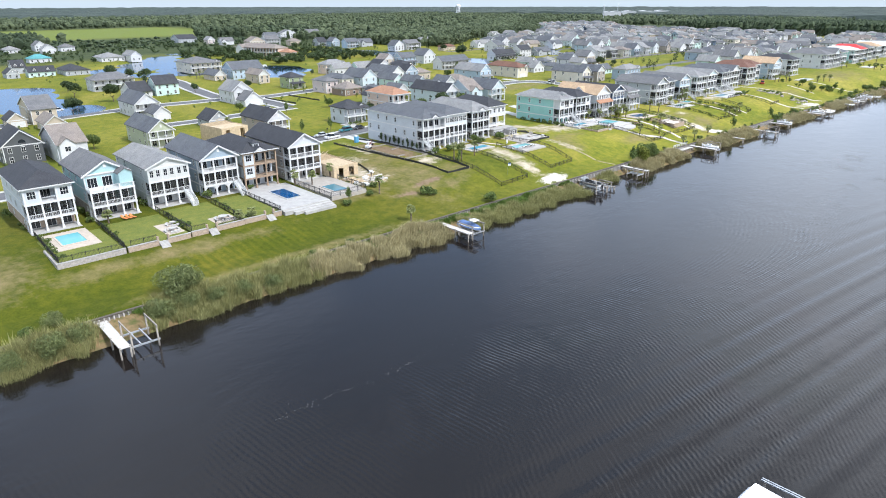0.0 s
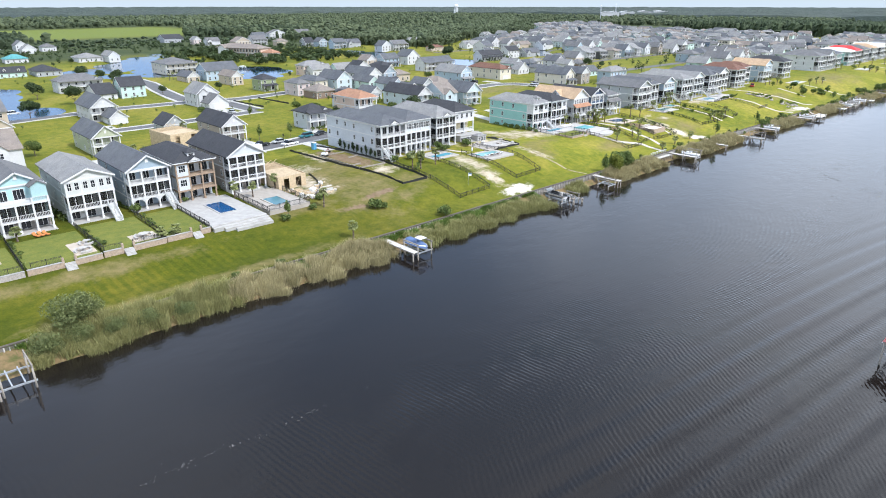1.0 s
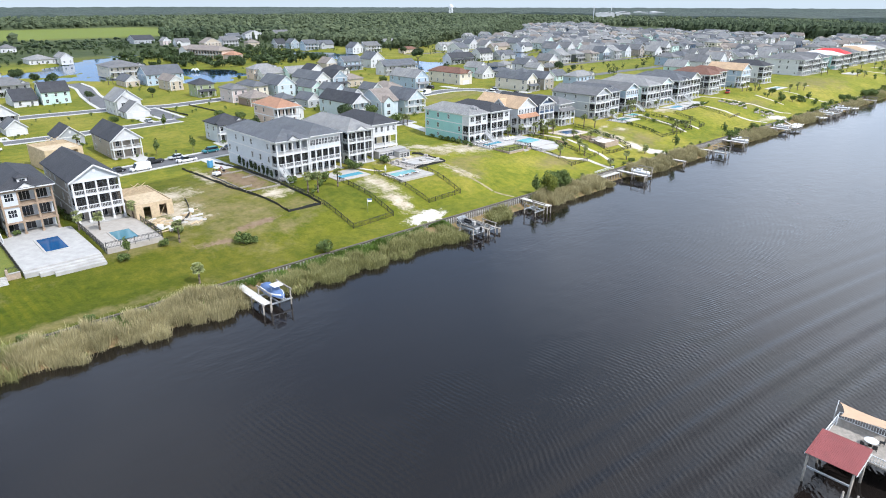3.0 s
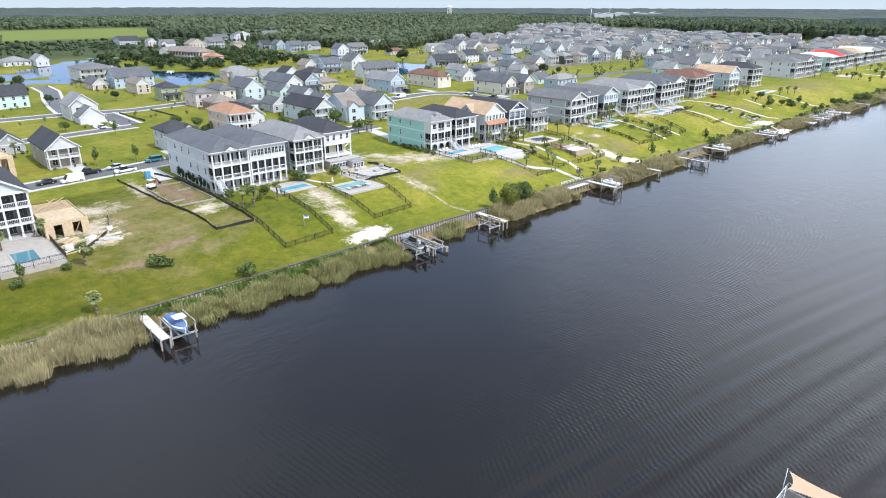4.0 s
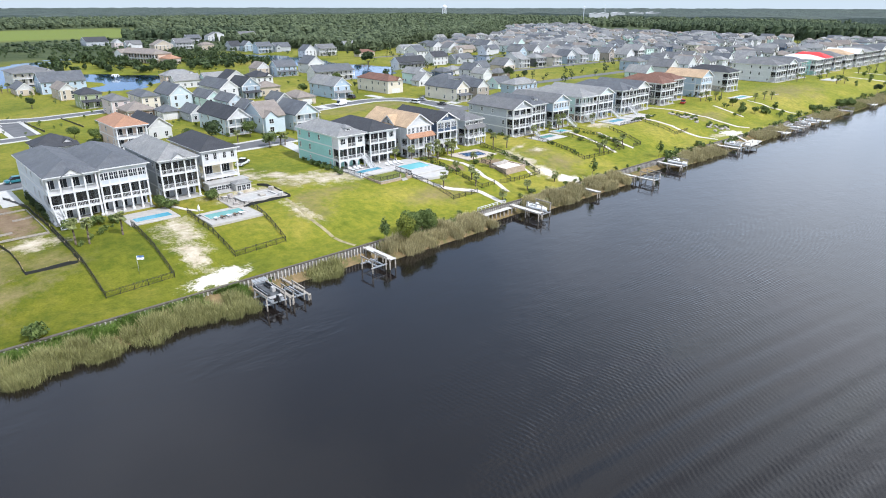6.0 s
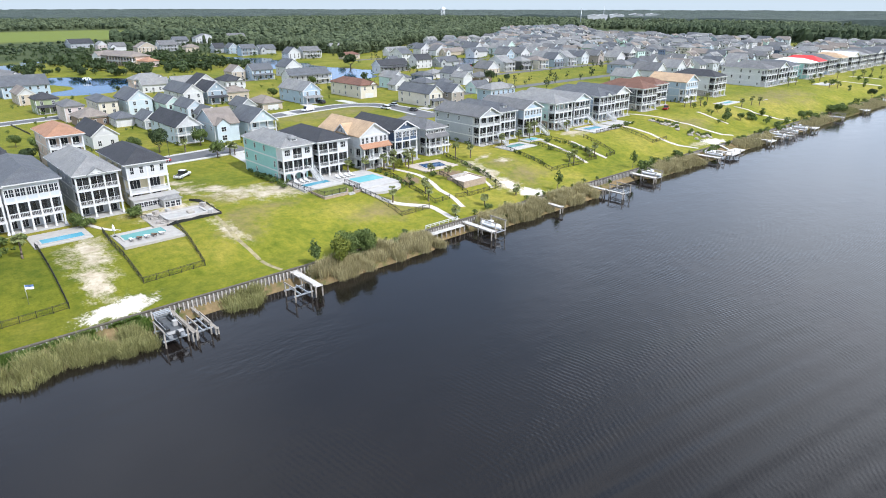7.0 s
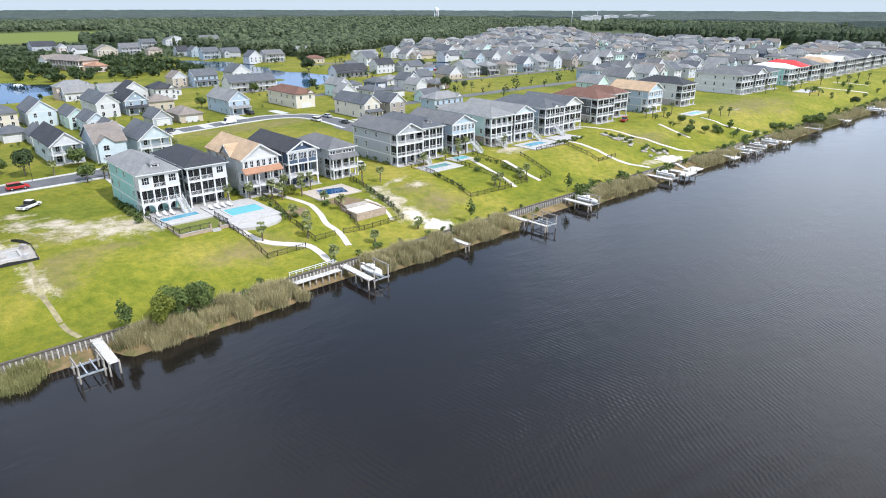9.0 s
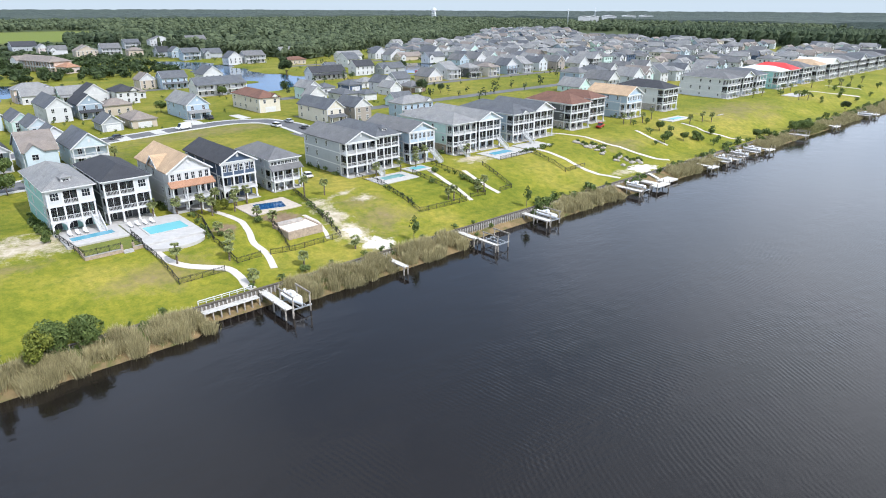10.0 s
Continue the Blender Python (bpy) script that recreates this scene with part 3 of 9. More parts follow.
meadow = np.clip(np.minimum((vy - 900) / 60, (1330 - vy) / 60), 0, 1) * np.clip((520 - vx) / 60, 0, 1) * np.clip((vx + 400) / 60, 0, 1)
town = np.clip((620 - vy) / 60, 0, 1) * np.clip((1000 - vx) / 40, 0, 1)
beach = np.zeros(len(vx))
for b in ((149.5, 112.3, 7.6, 3.4, 10), (256.5, 112.5, 4.6, 4.4, 0), (254.8, 119, 1.8, 4, 0), (362, 112.3, 8, 4.0, 0)):
    beach = np.maximum(beach, blob(vx, vy, *b))
lush = np.where(vy < 175, np.clip((190 - vx) / 90, 0, 1), 0.28)
mown = np.maximum(blob(vx, vy, 62, 119, 15, 7), blob(vx, vy, 46, 118, 9, 6))
for nm, val in (("mown", mown), ("lush", lush), ("beach", beach), ("sand", sand), ("dry", dry), ("soil", soil), ("meadow", meadow), ("town", town)):
    ground_me.attributes.new(nm, "FLOAT", "POINT").data.foreach_set("value", val.astype(np.float32))


def ground_material():
    m, nt, b = nodes_of("lawn_and_earth")

    def attr(nm):
        a = nt.nodes.new("ShaderNodeAttribute")
        a.attribute_name = nm
        return a.outputs["Fac"]

    def math_(op, x, y, z=None):
        n = nt.nodes.new("ShaderNodeMath")
        n.operation = op
        for sock, v in zip(n.inputs, (x, y, z)):
            if v is None:
                continue
            if isinstance(v, (int, float)):
                sock.default_value = v
            else:
                nt.links.new(v, sock)
        return n.outputs[0]

    def ragged(nm, scale, lo, hi, k):
        """A patch with a torn edge: its own falloff, broken up by coarse and fine noise."""
        n, fine_ = noise_node(nt, scale, 4, "World", 0.6), noise_node(nt, scale * 5, 4, "World", 0.75)
        v = math_("MULTIPLY_ADD", fine_.outputs[0], 0.7, n.outputs[0])
        v = math_("MULTIPLY_ADD", math_("SUBTRACT", v, 0.85), k, attr(nm))
        r = nt.nodes.new("ShaderNodeMapRange")
        r.inputs["From Min"].default_value, r.inputs["From Max"].default_value = lo, hi
        nt.links.new(v, r.inputs["Value"])
        return math_("MULTIPLY", r.outputs[0], math_("MINIMUM", math_("MULTIPLY", attr(nm), 8.0), 1.0))

    n1, n2, n3 = noise_node(nt, 0.035, 6, "World", 0.62), noise_node(nt, 0.5, 4, "World", 0.7), noise_node(nt, 3.0, 3, "World", 0.7)
    base = ramp(nt, n1.outputs[0], [(0.32, (0.126, 0.150, 0.015)), (0.5, (0.200, 0.204, 0.023)), (0.66, (0.285, 0.250, 0.050))])
    wet = mixc(nt, 1.0, base.outputs[0], (0.395, 0.445, 0.28), "MULTIPLY")          # watered, greener lawns
    tone = mixc(nt, attr("lush"), base.outputs[0], wet)
    mid = ramp(nt, n2.outputs[0], [(0.3, (0.60, 0.72, 0.58)), (0.7, (1.28, 1.16, 1.15))])
    fine = ramp(nt, n3.outputs[0], [(0.3, (0.80, 0.82, 0.80)), (0.7, (1.12, 1.10, 1.1))])
    c = mixc(nt, 1.0, mixc(nt, 1.0, tone, mid.outputs[0], "MULTIPLY"), fine.outputs[0], "MULTIPLY")
    stripe = nt.nodes.new("ShaderNodeTexWave")        # mowing stripes
    stripe.inputs["Scale"].default_value, stripe.inputs["Distortion"].default_value, stripe.inputs["Detail Scale"].default_value = 0.19, 2.0, 0.3
    gpos = nt.nodes.new("ShaderNodeNewGeometry")
    turned = nt.nodes.new("ShaderNodeMapping")
    turned.inputs["Rotation"].default_value = (0, 0, radians(-8))
    nt.links.new(gpos.outputs["Position"], turned.inputs[0])
    nt.links.new(turned.outputs[0], stripe.inputs["Vector"])
    bands = ramp(nt, stripe.outputs["Fac"], [(0.3, (0.86, 0.93, 0.8)), (0.7, (1.14, 1.08, 1.0))])
    c = mixc(nt, attr("mown"), c, mixc(nt, 1.0, c, bands.outputs[0], "MULTIPLY"))
    c = mixc(nt, ragged("dry", 0.16, 0.34, 1.45, 2.2), c, ramp(nt, n2.outputs[0], [(0.3, (0.150, 0.128, 0.050)), (0.7, (0.225, 0.175, 0.085))]).outputs[0])
    c = mixc(nt, ragged("soil", 0.3, 0.30, 0.75, 1.8), c, ramp(nt, n2.outputs[0], [(0.3, (0.155, 0.105, 0.066)), (0.7, (0.235, 0.175, 0.110))]).outputs[0])
    c = mixc(nt, ragged("sand", 0.30, 0.24, 1.0, 2.4), c, ramp(nt, n2.outputs[0], [(0.3, (0.32, 0.265, 0.18)), (0.65, (0.50, 0.44, 0.345))]).outputs[0])
    c = mixc(nt, ragged("beach", 0.45, 0.34, 0.58, 1.5), c, ramp(nt, n2.outputs[0], [(0.3, (0.52, 0.46, 0.38)), (0.65, (0.64, 0.60, 0.53))]).outputs[0])
    c = mixc(nt, attr("meadow"), c, (0.135, 0.165, 0.032))
    wild = ramp(nt, n1.outputs[0], [(0.3, (0.030, 0.045, 0.016)), (0.7, (0.070, 0.085, 0.030))])
    far = nt.nodes.new("ShaderNodeMath")
    far.operation = "MAXIMUM"
    nt.links.new(attr("meadow"), far.inputs[0])
    nt.links.new(attr("town"), far.inputs[1])
    c = mixc(nt, far.outputs[0], wild.outputs[0], c)
    # wet earth on the bank below the wall
    g = nt.nodes.new("ShaderNodeNewGeometry")
    sep = nt.nodes.new("ShaderNodeSeparateXYZ")
    nt.links.new(g.outputs["Position"], sep.inputs[0])
    lo = nt.nodes.new("ShaderNodeMapRange")
    lo.inputs["From Min"].default_value, lo.inputs["From Max"].default_value = 2.3, 2.1
    nt.links.new(sep.outputs["Z"], lo.inputs["Value"])
    c = mixc(nt, lo.outputs[0], c, ramp(nt, n2.outputs[0], [(0.35, (0.085, 0.095, 0.030)), (0.5, (0.17, 0.125, 0.062)), (0.68, (0.25, 0.175, 0.090))]).outputs[0])
    nt.links.new(c, b.inputs["Base Color"])
    b.inputs["Roughness"].default_value = 0.9
    b.inputs["Specular IOR Level"].default_value = 0.15
    bump(nt, b, n3.outputs[0], 0.5, 0.12)
    return m


ground_me.materials.append(ground_material())
tagged(new("ground", ground_me), "mown green lawns with dry and sandy patches down to the river", "ground", kind="structure")

wm, wnt, wb = water_material("river_water", (0.0098, 0.0078, 0.0068), 0.09, 0.62, 0.26, True)


def river_level(x, y):
    """Flat water, with the long low swells of a passing boat on the near side."""
    across = (y + 0.16 * (x - 100)) / 4.6 + 0.35 * np.sin(x / 37.0)
    env = np.clip((y - 6) / 6, 0, 1) * np.clip((40 + 0.02 * x - y) / 12, 0, 1) * np.clip((x + 30) / 60, 0, 1) * np.clip((245 - x) / 70, 0, 1)
    return WATER_Z + env * 0.10 * (np.sin(2 * np.pi * across) + 0.5 * np.sin(2 * np.pi * across * 1.7 + x / 23.0))


river_me, rx_, ry_ = grid_object("river", sheet_axis([(-2600, -40, 160), (-40, 340, 3), (340, 4900, 240)]), sheet_axis([(-18, 4, 2), (4, 52, 0.5), (52, 112, 2.5)]), river_level)
chop_ = np.clip((380 - rx_) / 160, 0, 1) * np.clip((78 - ry_ + 5 * np.sin(rx_ / 31.0) + 4 * np.sin(rx_ / 13.0 + 1)) / 30, 0, 1) * (0.8 + 0.2 * np.sin(rx_ / 47.0))
swing_ = np.interp(ry_ + 3 * np.sin(rx_ / 19.0), [12, 36, 50], [0, 0.5, 1])
for nm, val in (("chop", chop_), ("swing", swing_)):
    river_me.attributes.new(nm, "FLOAT", "POINT").data.foreach_set("value", val.astype(np.float32))
river_me.materials.append(wm)
tagged(new("river", river_me), "dark brown rippled river water reflecting pale sky", "river", kind="structure")

# blue body colour stands in for sky reflected on the ponds
pondm, pnt, pb = water_material("pond_water", (0.030, 0.070, 0.120), 0.06, 0.8, 0.07)
for chain in PONDS:
    xs_, ys_ = [c[0] for c in chain], [c[1] for c in chain]
    rs = max(c[2] for c in chain) + 6
    zc = float(bench(np.mean(xs_))) - POND_DROP
    me, _, _ = grid_object("pond", np.linspace(min(xs_) - rs, max(xs_) + rs, 8), np.linspace(min(ys_) - rs, max(ys_) + rs, 8), lambda x, y: bench(x) - POND_DROP + 0 * y)
    me.materials.append(pondm)
    tagged(new("pond", me), "still blue pond between mown banks", "pond", kind="structure")


def ribbon(name, pts, width, mat, label, category, lift=0.05, kind="structure", thick=0.25, step=2.5):
    """A strip of paving laid over the ground along a line, with edges of its own."""
    line = []
    for (ax, ay), (bx, by) in zip(pts, pts[1:]):
        n = max(1, int(math.hypot(bx - ax, by - ay) / step))
        line += [(ax + (bx - ax) * i / n, ay + (by - ay) * i / n) for i in range(n)]
    line.append(pts[-1])
    for _ in range(2):
        line = [line[0]] + [tuple((line[i - 1][k] + 2 * line[i][k] + line[i + 1][k]) / 4 for k in (0, 1)) for i in range(1, len(line) - 1)] + [line[-1]]
    bm = bmesh.new()
    rows = []
    for i, (x, y) in enumerate(line):
        a, b = line[max(0, i - 1)], line[min(len(line) - 1, i + 1)]
        d = Vector((b[0] - a[0], b[1] - a[1])).normalized()
        row = []
        for s in (-1, 1):
            px, py = x - d.y * s * width / 2, y + d.x * s * width / 2
            z = max(ground_z(px, py), ground_z(x, y) - 0.1) + lift
            row += [bm.verts.new((px, py, z)), bm.verts.new((px, py, z - thick))]
        rows.append(row)
    for r, q in zip(rows, rows[1:]):
        bm.faces.new((r[2], r[0], q[0], q[2]))
        bm.faces.new((r[0], r[1], q[1], q[0]))
        bm.faces.new((r[3], r[2], q[2], q[3]))
    bmesh.ops.recalc_face_normals(bm, faces=bm.faces)
    return single(name, bm, mat, label, category, kind=kind)

# ---- houses on the river ----
def rake(ho, axis, u0, u1, at, e, r, over=0.5):
    """White boards along the two edges of a gable; the gable stands across the axis at the place given."""
    um, k = (u0 + u1) / 2, r / ((u1 - u0) / 2)
    bm = bmesh.new()
    for a in (u0 - over, u1 + over):
        lo, hi = (a, e - over * k + 0.02), (um, e + r + 0.02)
        beam(bm, *[((u, at, z) if axis == "y" else (at, u, z)) for u, z in (lo, hi)], 0.08, 0.3)
    part("rake_board", bm, WHITE, ho)


def raised_house(xc, w, d, wall, roof, label, yf=151.0, zg=None, style="hip", screens=(1, 2), stairs=None, porch=3.0, levels=(2.9, 3.4, 3.2), bays=3,
                 rise=2.6, low=None, pediment=False, arches=False, upper_open=True, name="river_house", turn=0.0, solid_front=(), dormer=False, trim=None, gable=None, awning=None, closed=(), terrace_top=0.0, face=None, side_gable=False):
    """A three-level house: ground level behind posts, two floors with porches across the river front (-y), roof on top."""
    zg = float(front(xc) if yf < 175 else bench(xc)) if zg is None else zg
    ho = thing(name, pose(xc, yf, zg, 0, 0, turn), label, "house", "houses along the river")
    W, R, TR = WALLS[wall], ROOFS[roof], trim or WHITE
    H = sum(levels)
    h = w / 2
    z1, z2 = levels[0], levels[0] + levels[1]
    part("patio", boxes((-h - 0.2, h + 0.2, -1.3, porch, -0.9, 0.05)), CONCRETE, ho, "concrete patio")
    if awning:
        prof = [(-1.7, z1 + levels[1] - 0.35), (0.06, z1 + levels[1] + 0.75), (0.06, z1 + levels[1] + 0.95), (-1.7, z1 + levels[1] - 0.15)]
        part("porch_roof", extrude_profile(bmesh.new(), prof, "x", -h - 0.4, h + 0.4), ROOFS[awning], ho, "sloping roof over the porch")
        for i in range(4):
            part("porch_column", boxes((-0.13, 0.13, -1.5, -1.24, -0.6, z1 + levels[1] - 0.35)), WHITE, ho, "", pose(-h + 0.15 + i * (w - 0.3) / 3, 0, 0))
        part("porch_deck", boxes((-h, h, -1.6, 0, z1 - 0.3, z1)), WHITE, ho)
    # walls; the ground level may have a material of its own
    part("ground_wall", boxes((-h + 0.03, h - 0.03, porch + 0.03, d - 0.03, -0.6, z1)), low or W, ho, "masonry ground level" if low else "")
    part("wall", boxes((-h, h, porch, d, z1, H)), W, ho)
    for z in (z1, z2, H - 0.28):
        part("trim_band", boxes((-h - 0.05, h + 0.05, porch - 0.05, d + 0.05, z - 0.14, z + 0.16)), WHITE, ho, "white trim")
    part("corner_board", boxes((-h - 0.04, -h + 0.22, porch - 0.04, porch + 0.22, 0, H)), WHITE, ho)
    part("corner_board", boxes((-h - 0.04, -h + 0.2, d - 0.2, d + 0.04, 0, H)), WHITE, ho)
    # porch floors, beam under the eaves, posts
    for z, nm in ((z1, "porch_floor"), (z2, "porch_floor")):
        part(nm, boxes((-h - 0.08, h + 0.08, -0.12, porch + 0.02, z - 0.38, z)), TR, ho)
    if not terrace_top:
        part("porch_beam", boxes((-h - 0.06, h + 0.06, -0.1, 0.35, H - 0.5, H), (-h - 0.06, -h + 0.3, 0.35, porch, H - 0.5, H), (h - 0.3, h + 0.06, 0.35, porch, H - 0.5, H)), TR, ho)
        part("porch_ceiling", boxes((-h, h, 0.1, porch, H - 0.1, H - 0.02)), WHITE, ho)
    bw = w / bays
    ptop = z2 + 1.2 if terrace_top else H
    key = ("post", round(ptop, 2), TR.name)
    if key not in MESHES:
        MESHES[key] = to_mesh("post", boxes((-0.17, 0.17, -0.17, 0.17, -0.5, ptop - 0.3), (-0.26, 0.26, -0.26, 0.26, -0.5, 0.5), (-0.23, 0.23, -0.23, 0.23, z1 - 0.55, z1 - 0.38)), TR)
    for i in range(bays + 1):
        x = max(-h + 0.17, min(h - 0.17, -h + i * bw))
        part("post", MESHES[key], None, ho, "", pose(x, 0.15, 0))
    if arches:
        for i in range(bays):
            x0, x1 = -h + i * bw + 0.2, -h + (i + 1) * bw - 0.2
            bm = bmesh.new()
            n, top, r = 10, z1 - 0.38, (x1 - x0) / 2
            rise_a = min(r, 1.1)
            for k in range(n):
                a0, a1 = math.pi * k / n, math.pi * (k + 1) / n
                p0, p1 = ((x0 + x1) / 2 - r * math.cos(a0), top - rise_a * (1 - math.sin(a0))), ((x0 + x1) / 2 - r * math.cos(a1), top - rise_a * (1 - math.sin(a1)))
                quad(bm, (p0[0], 0.0, p0[1]), (p1[0], 0.0, p1[1]), (p1[0], 0.0, top), (p0[0], 0.0, top))
                quad(bm, (p0[0], 0.3, p0[1]), (p0[0], 0.3, top), (p1[0], 0.3, top), (p1[0], 0.3, p1[1]))
                quad(bm, (p0[0], 0.0, p0[1]), (p0[0], 0.3, p0[1]), (p1[0], 0.3, p1[1]), (p1[0], 0.0, p1[1]))
            part("arch", bm, WHITE, ho)
    # each level's bays
    for lv, z, zt in ((1, z1, z2), (2, z2, H)):
        for i in range(bays):
            x0 = -h + i * bw
            if lv in solid_front:
                if i == 0:
                    part("front_wall", boxes((-h + 0.01, h - 0.01, 0.05, porch, z, zt - 0.02)), WALLS[face] if face else W, ho)
                for k in (0.27, 0.73):
                    put_window(ho, "f", x0 + bw * k, z + 1.75, 0.75, 1.5, 0.05)
                continue
            if (lv, i) in closed:
                # a closed room in place of this bay of the porch
                part("bay_wall", boxes((x0 + 0.1, x0 + bw - 0.1, 0.04, porch, z, zt - 0.02)), W if wall == "pale_grey" else WALLS["white"], ho)
                put_window(ho, "f", x0 + bw * 0.5, z + 1.75, 1.5, 1.5, 0.04, 2)
                continue
            if trim is None:
                part("railing", rail_mesh(bw - 0.3), None, ho, "", pose(x0 + 0.15, 0.1, z))
            if lv in screens and not (terrace_top and lv == 2):
                part("screen_panel", boxes((x0 + 0.17, x0 + bw - 0.17, 0.2, 0.22, z + 0.05, zt - 0.42)), SCREEN, ho, "dark insect screen")
                bm = boxes((x0 + bw / 2 - 0.035, x0 + bw / 2 + 0.035, 0.14, 0.2, z, zt - 0.4)) if bw > 2.6 else boxes((x0 + 0.17, x0 + bw - 0.17, 0.14, 0.2, z + 1.0, z + 1.06))
                if xc < 470:
                    part("screen_frame", bm, WHITE, ho)
                else:
                    bm.free()
            put_window(ho, "f", x0 + bw * 0.5, z + 1.22, min(2.2, bw * 0.62), 2.3, porch, 1 if bw < 3 else 2, 1, "glass_door")
        if lv not in solid_front:
            part("railing", rail_mesh(porch - 0.4), None, ho, "", pose(-h + 0.12, 0.3, z, 0, 0, 90))
            if lv in screens:
                part("screen_panel", boxes((-h + 0.2, -h + 0.22, 0.35, porch, z + 0.05, zt - 0.42)), SCREEN, ho)
    for i in range(bays if xc < 470 else 0):
        put_window(ho, "f", -h + (i + 0.5) * bw, 1.25, min(1.9, bw * 0.55), 2.1, porch + 0.03, 1, 1, "glass_door")
    # windows in the long side walls
    n = max(2, int((d - porch) / 4.2))
    for i in range(n):
        u = porch + 1.6 + i * (d - porch - 3.0) / max(1, n - 1)
        for z, hh in ((z1 + 1.7, 1.5), (z2 + 1.75, 1.4)):
            if (i * 7 + int(z * 3) + int(abs(xc))) % 4 != 3:
                put_window(ho, "l", u, z, 0.8, hh, -h)
        if i % 2 == 0:
            put_window(ho, "l", u, 1.5, 0.7, 1.0, -h + 0.03)
    for u in (-h * 0.5, h * 0.5):
        put_window(ho, "b", u, z2 + 1.6, 0.9, 1.5, d)
    # roof
    if style == "hip":
        part("roof", hip_roof(bmesh.new(), -h, h, 0, d, H, rise), [R], ho)
        part("fascia", boxes((-h - 0.63, h + 0.63, -0.64, -0.58, H - 0.03, H + 0.2), (-h - 0.64, -h - 0.58, -0.58, d + 0.6, H - 0.03, H + 0.2)), WHITE, ho)
        if pediment:
            g = 1.75
            yr = rise * 0.62 * (min(w, d) / 2 + 0.6) / rise
            part("pediment_roof", gable_roof(bmesh.new(), -g, g, -0.4, yr, H + 0.1, 1.15, "y", 0.35, 0.15), R, ho)
            part("pediment", gable_wall(bmesh.new(), -g, g, -0.5, yr * 0.7, H + 0.12, 1.1), WHITE, ho)
    else:
        y0 = terrace_top
        part("roof", gable_roof(bmesh.new(), -h, h, y0, d, H, rise, "y", 0.55), R, ho)
        part("gable", gable_wall(bmesh.new(), -h, h, y0 + 0.1, d - 0.1, H, rise), WALLS[gable] if gable else W, ho)
        if terrace_top:
            part("wing_wall", gable_wall(boxes((h - 2.9, h - 0.02, 0.3, porch, z2, H)), h - 2.9, h - 0.02, 0.3, porch + 2, H, 0.9), W, ho)
            part("wing_roof", gable_roof(bmesh.new(), h - 2.9, h, 0.3, porch + 3, H, 0.95, "y", 0.3, 0.14), R, ho)
        k = rise / (h + 0.0)
        bm = bmesh.new()
        for s in (-1, 1):
            a, b = Vector((s * (h + 0.58), y0 - 0.47, H - 0.58 * k + 0.02)), Vector((0, y0 - 0.47, H + rise + 0.02))
            beam(bm, a, b, 0.09, 0.34)
        part("rake_board", bm, WHITE, ho)
        part("gable_vent", boxes((-0.3, 0.3, y0 + 0.02, y0 + 0.1, H + rise * 0.45, H + rise * 0.45 + 0.8)), WHITE, ho)
        if pediment:
            part("gable_band", boxes((-h - 0.3, h + 0.3, y0 - 0.3, y0 + 0.12, H - 0.1, H + 0.15)), WHITE, ho)
    if side_gable:
        ym, gw, gr = d * 0.42, 2.9, 2.3
        part("side_gable", gable_wall(boxes((-h - 0.25, 0, ym - gw, ym + gw, H - 0.6, H - 0.02)), -h - 0.25, 0, ym - gw, ym + gw, H - 0.02, gr, "x"), W, ho)
        part("side_roof", gable_roof(bmesh.new(), -h - 0.25, 0, ym - gw, ym + gw, H + 0.02, gr, "x", 0.45), R, ho)
        rake(ho, "x", ym - gw, ym + gw, -h - 0.68, H + 0.02, gr, 0.45)
        put_window(ho, "l", ym, H + 0.6, 0.7, 1.1, -h - 0.25)
    if dormer:
        part("dormer_wall", boxes((-0.9, 0.9, 1.4, 3.6, H + 0.5, H + 1.9)), WHITE, ho)
        part("dormer_roof", hip_roof(bmesh.new(), -0.9, 0.9, 1.4, 4.2, H + 1.9, 0.7, 0.3, 0.1), R, ho)
        put_window(ho, "f", 0, H + 1.25, 1.1, 0.7, 1.4)
    if stairs is not None:
        # a straight flight from the first porch down towards the river
        nst = max(4, int(round(z1 / 0.185)))
        run, sw = 0.27, 1.25
        bm = bmesh.new()
        for i in range(nst):
            box(bm, stairs - sw / 2, stairs + sw / 2, -0.12 - (i + 1) * run, -0.12 - i * run + 0.03, z1 - (i + 1) * z1 / nst - 0.06, z1 - (i + 1) * z1 / nst + 0.03)
        part("stair_treads", bm, WHITE, ho)
        for s in (-1, 1):
            bm = bmesh.new()
            xx = stairs + s * (sw / 2 + 0.05)
            a, b = Vector((xx, -0.1, z1 - 0.15)), Vector((xx, -0.12 - nst * run, -0.1))
            beam(bm, a, b, 0.08, 0.42)
            beam(bm, a + Vector((0, 0, 1.1)), b + Vector((0, 0, 1.1)), 0.09)
            for k in range(0, nst + 1, 1):
                p = a.lerp(b, k / nst)
                beam(bm, p, p + Vector((0, 0, 1.1)), 0.12 if k in (0, nst) else 0.05)
            part("stair_railing", bm, WHITE, ho)
    return ho


# ---- houses of the streets behind ----
COLOUR_WORD = {"pale_grey": "pale grey", "pale_blue": "pale blue", "sky_blue": "sky blue", "blue_grey": "blue-grey", "pale_mint": "pale mint"}
ROOF_WORD = {"dark": "charcoal", "pale": "pale grey", "slate": "slate-grey", "teal": "sea-green"}
FORM_WORD = {"G": "front-gabled", "X": "side-gabled", "H": "hipped"}
EXTRA_WORD = {"two": "two-level white porch", "low": "low front porch", "bay": "gabled front bay", "gar": "white garage door", "dormer": "white roof dormers", "arch": "half-round gable window", "": "white trim"}


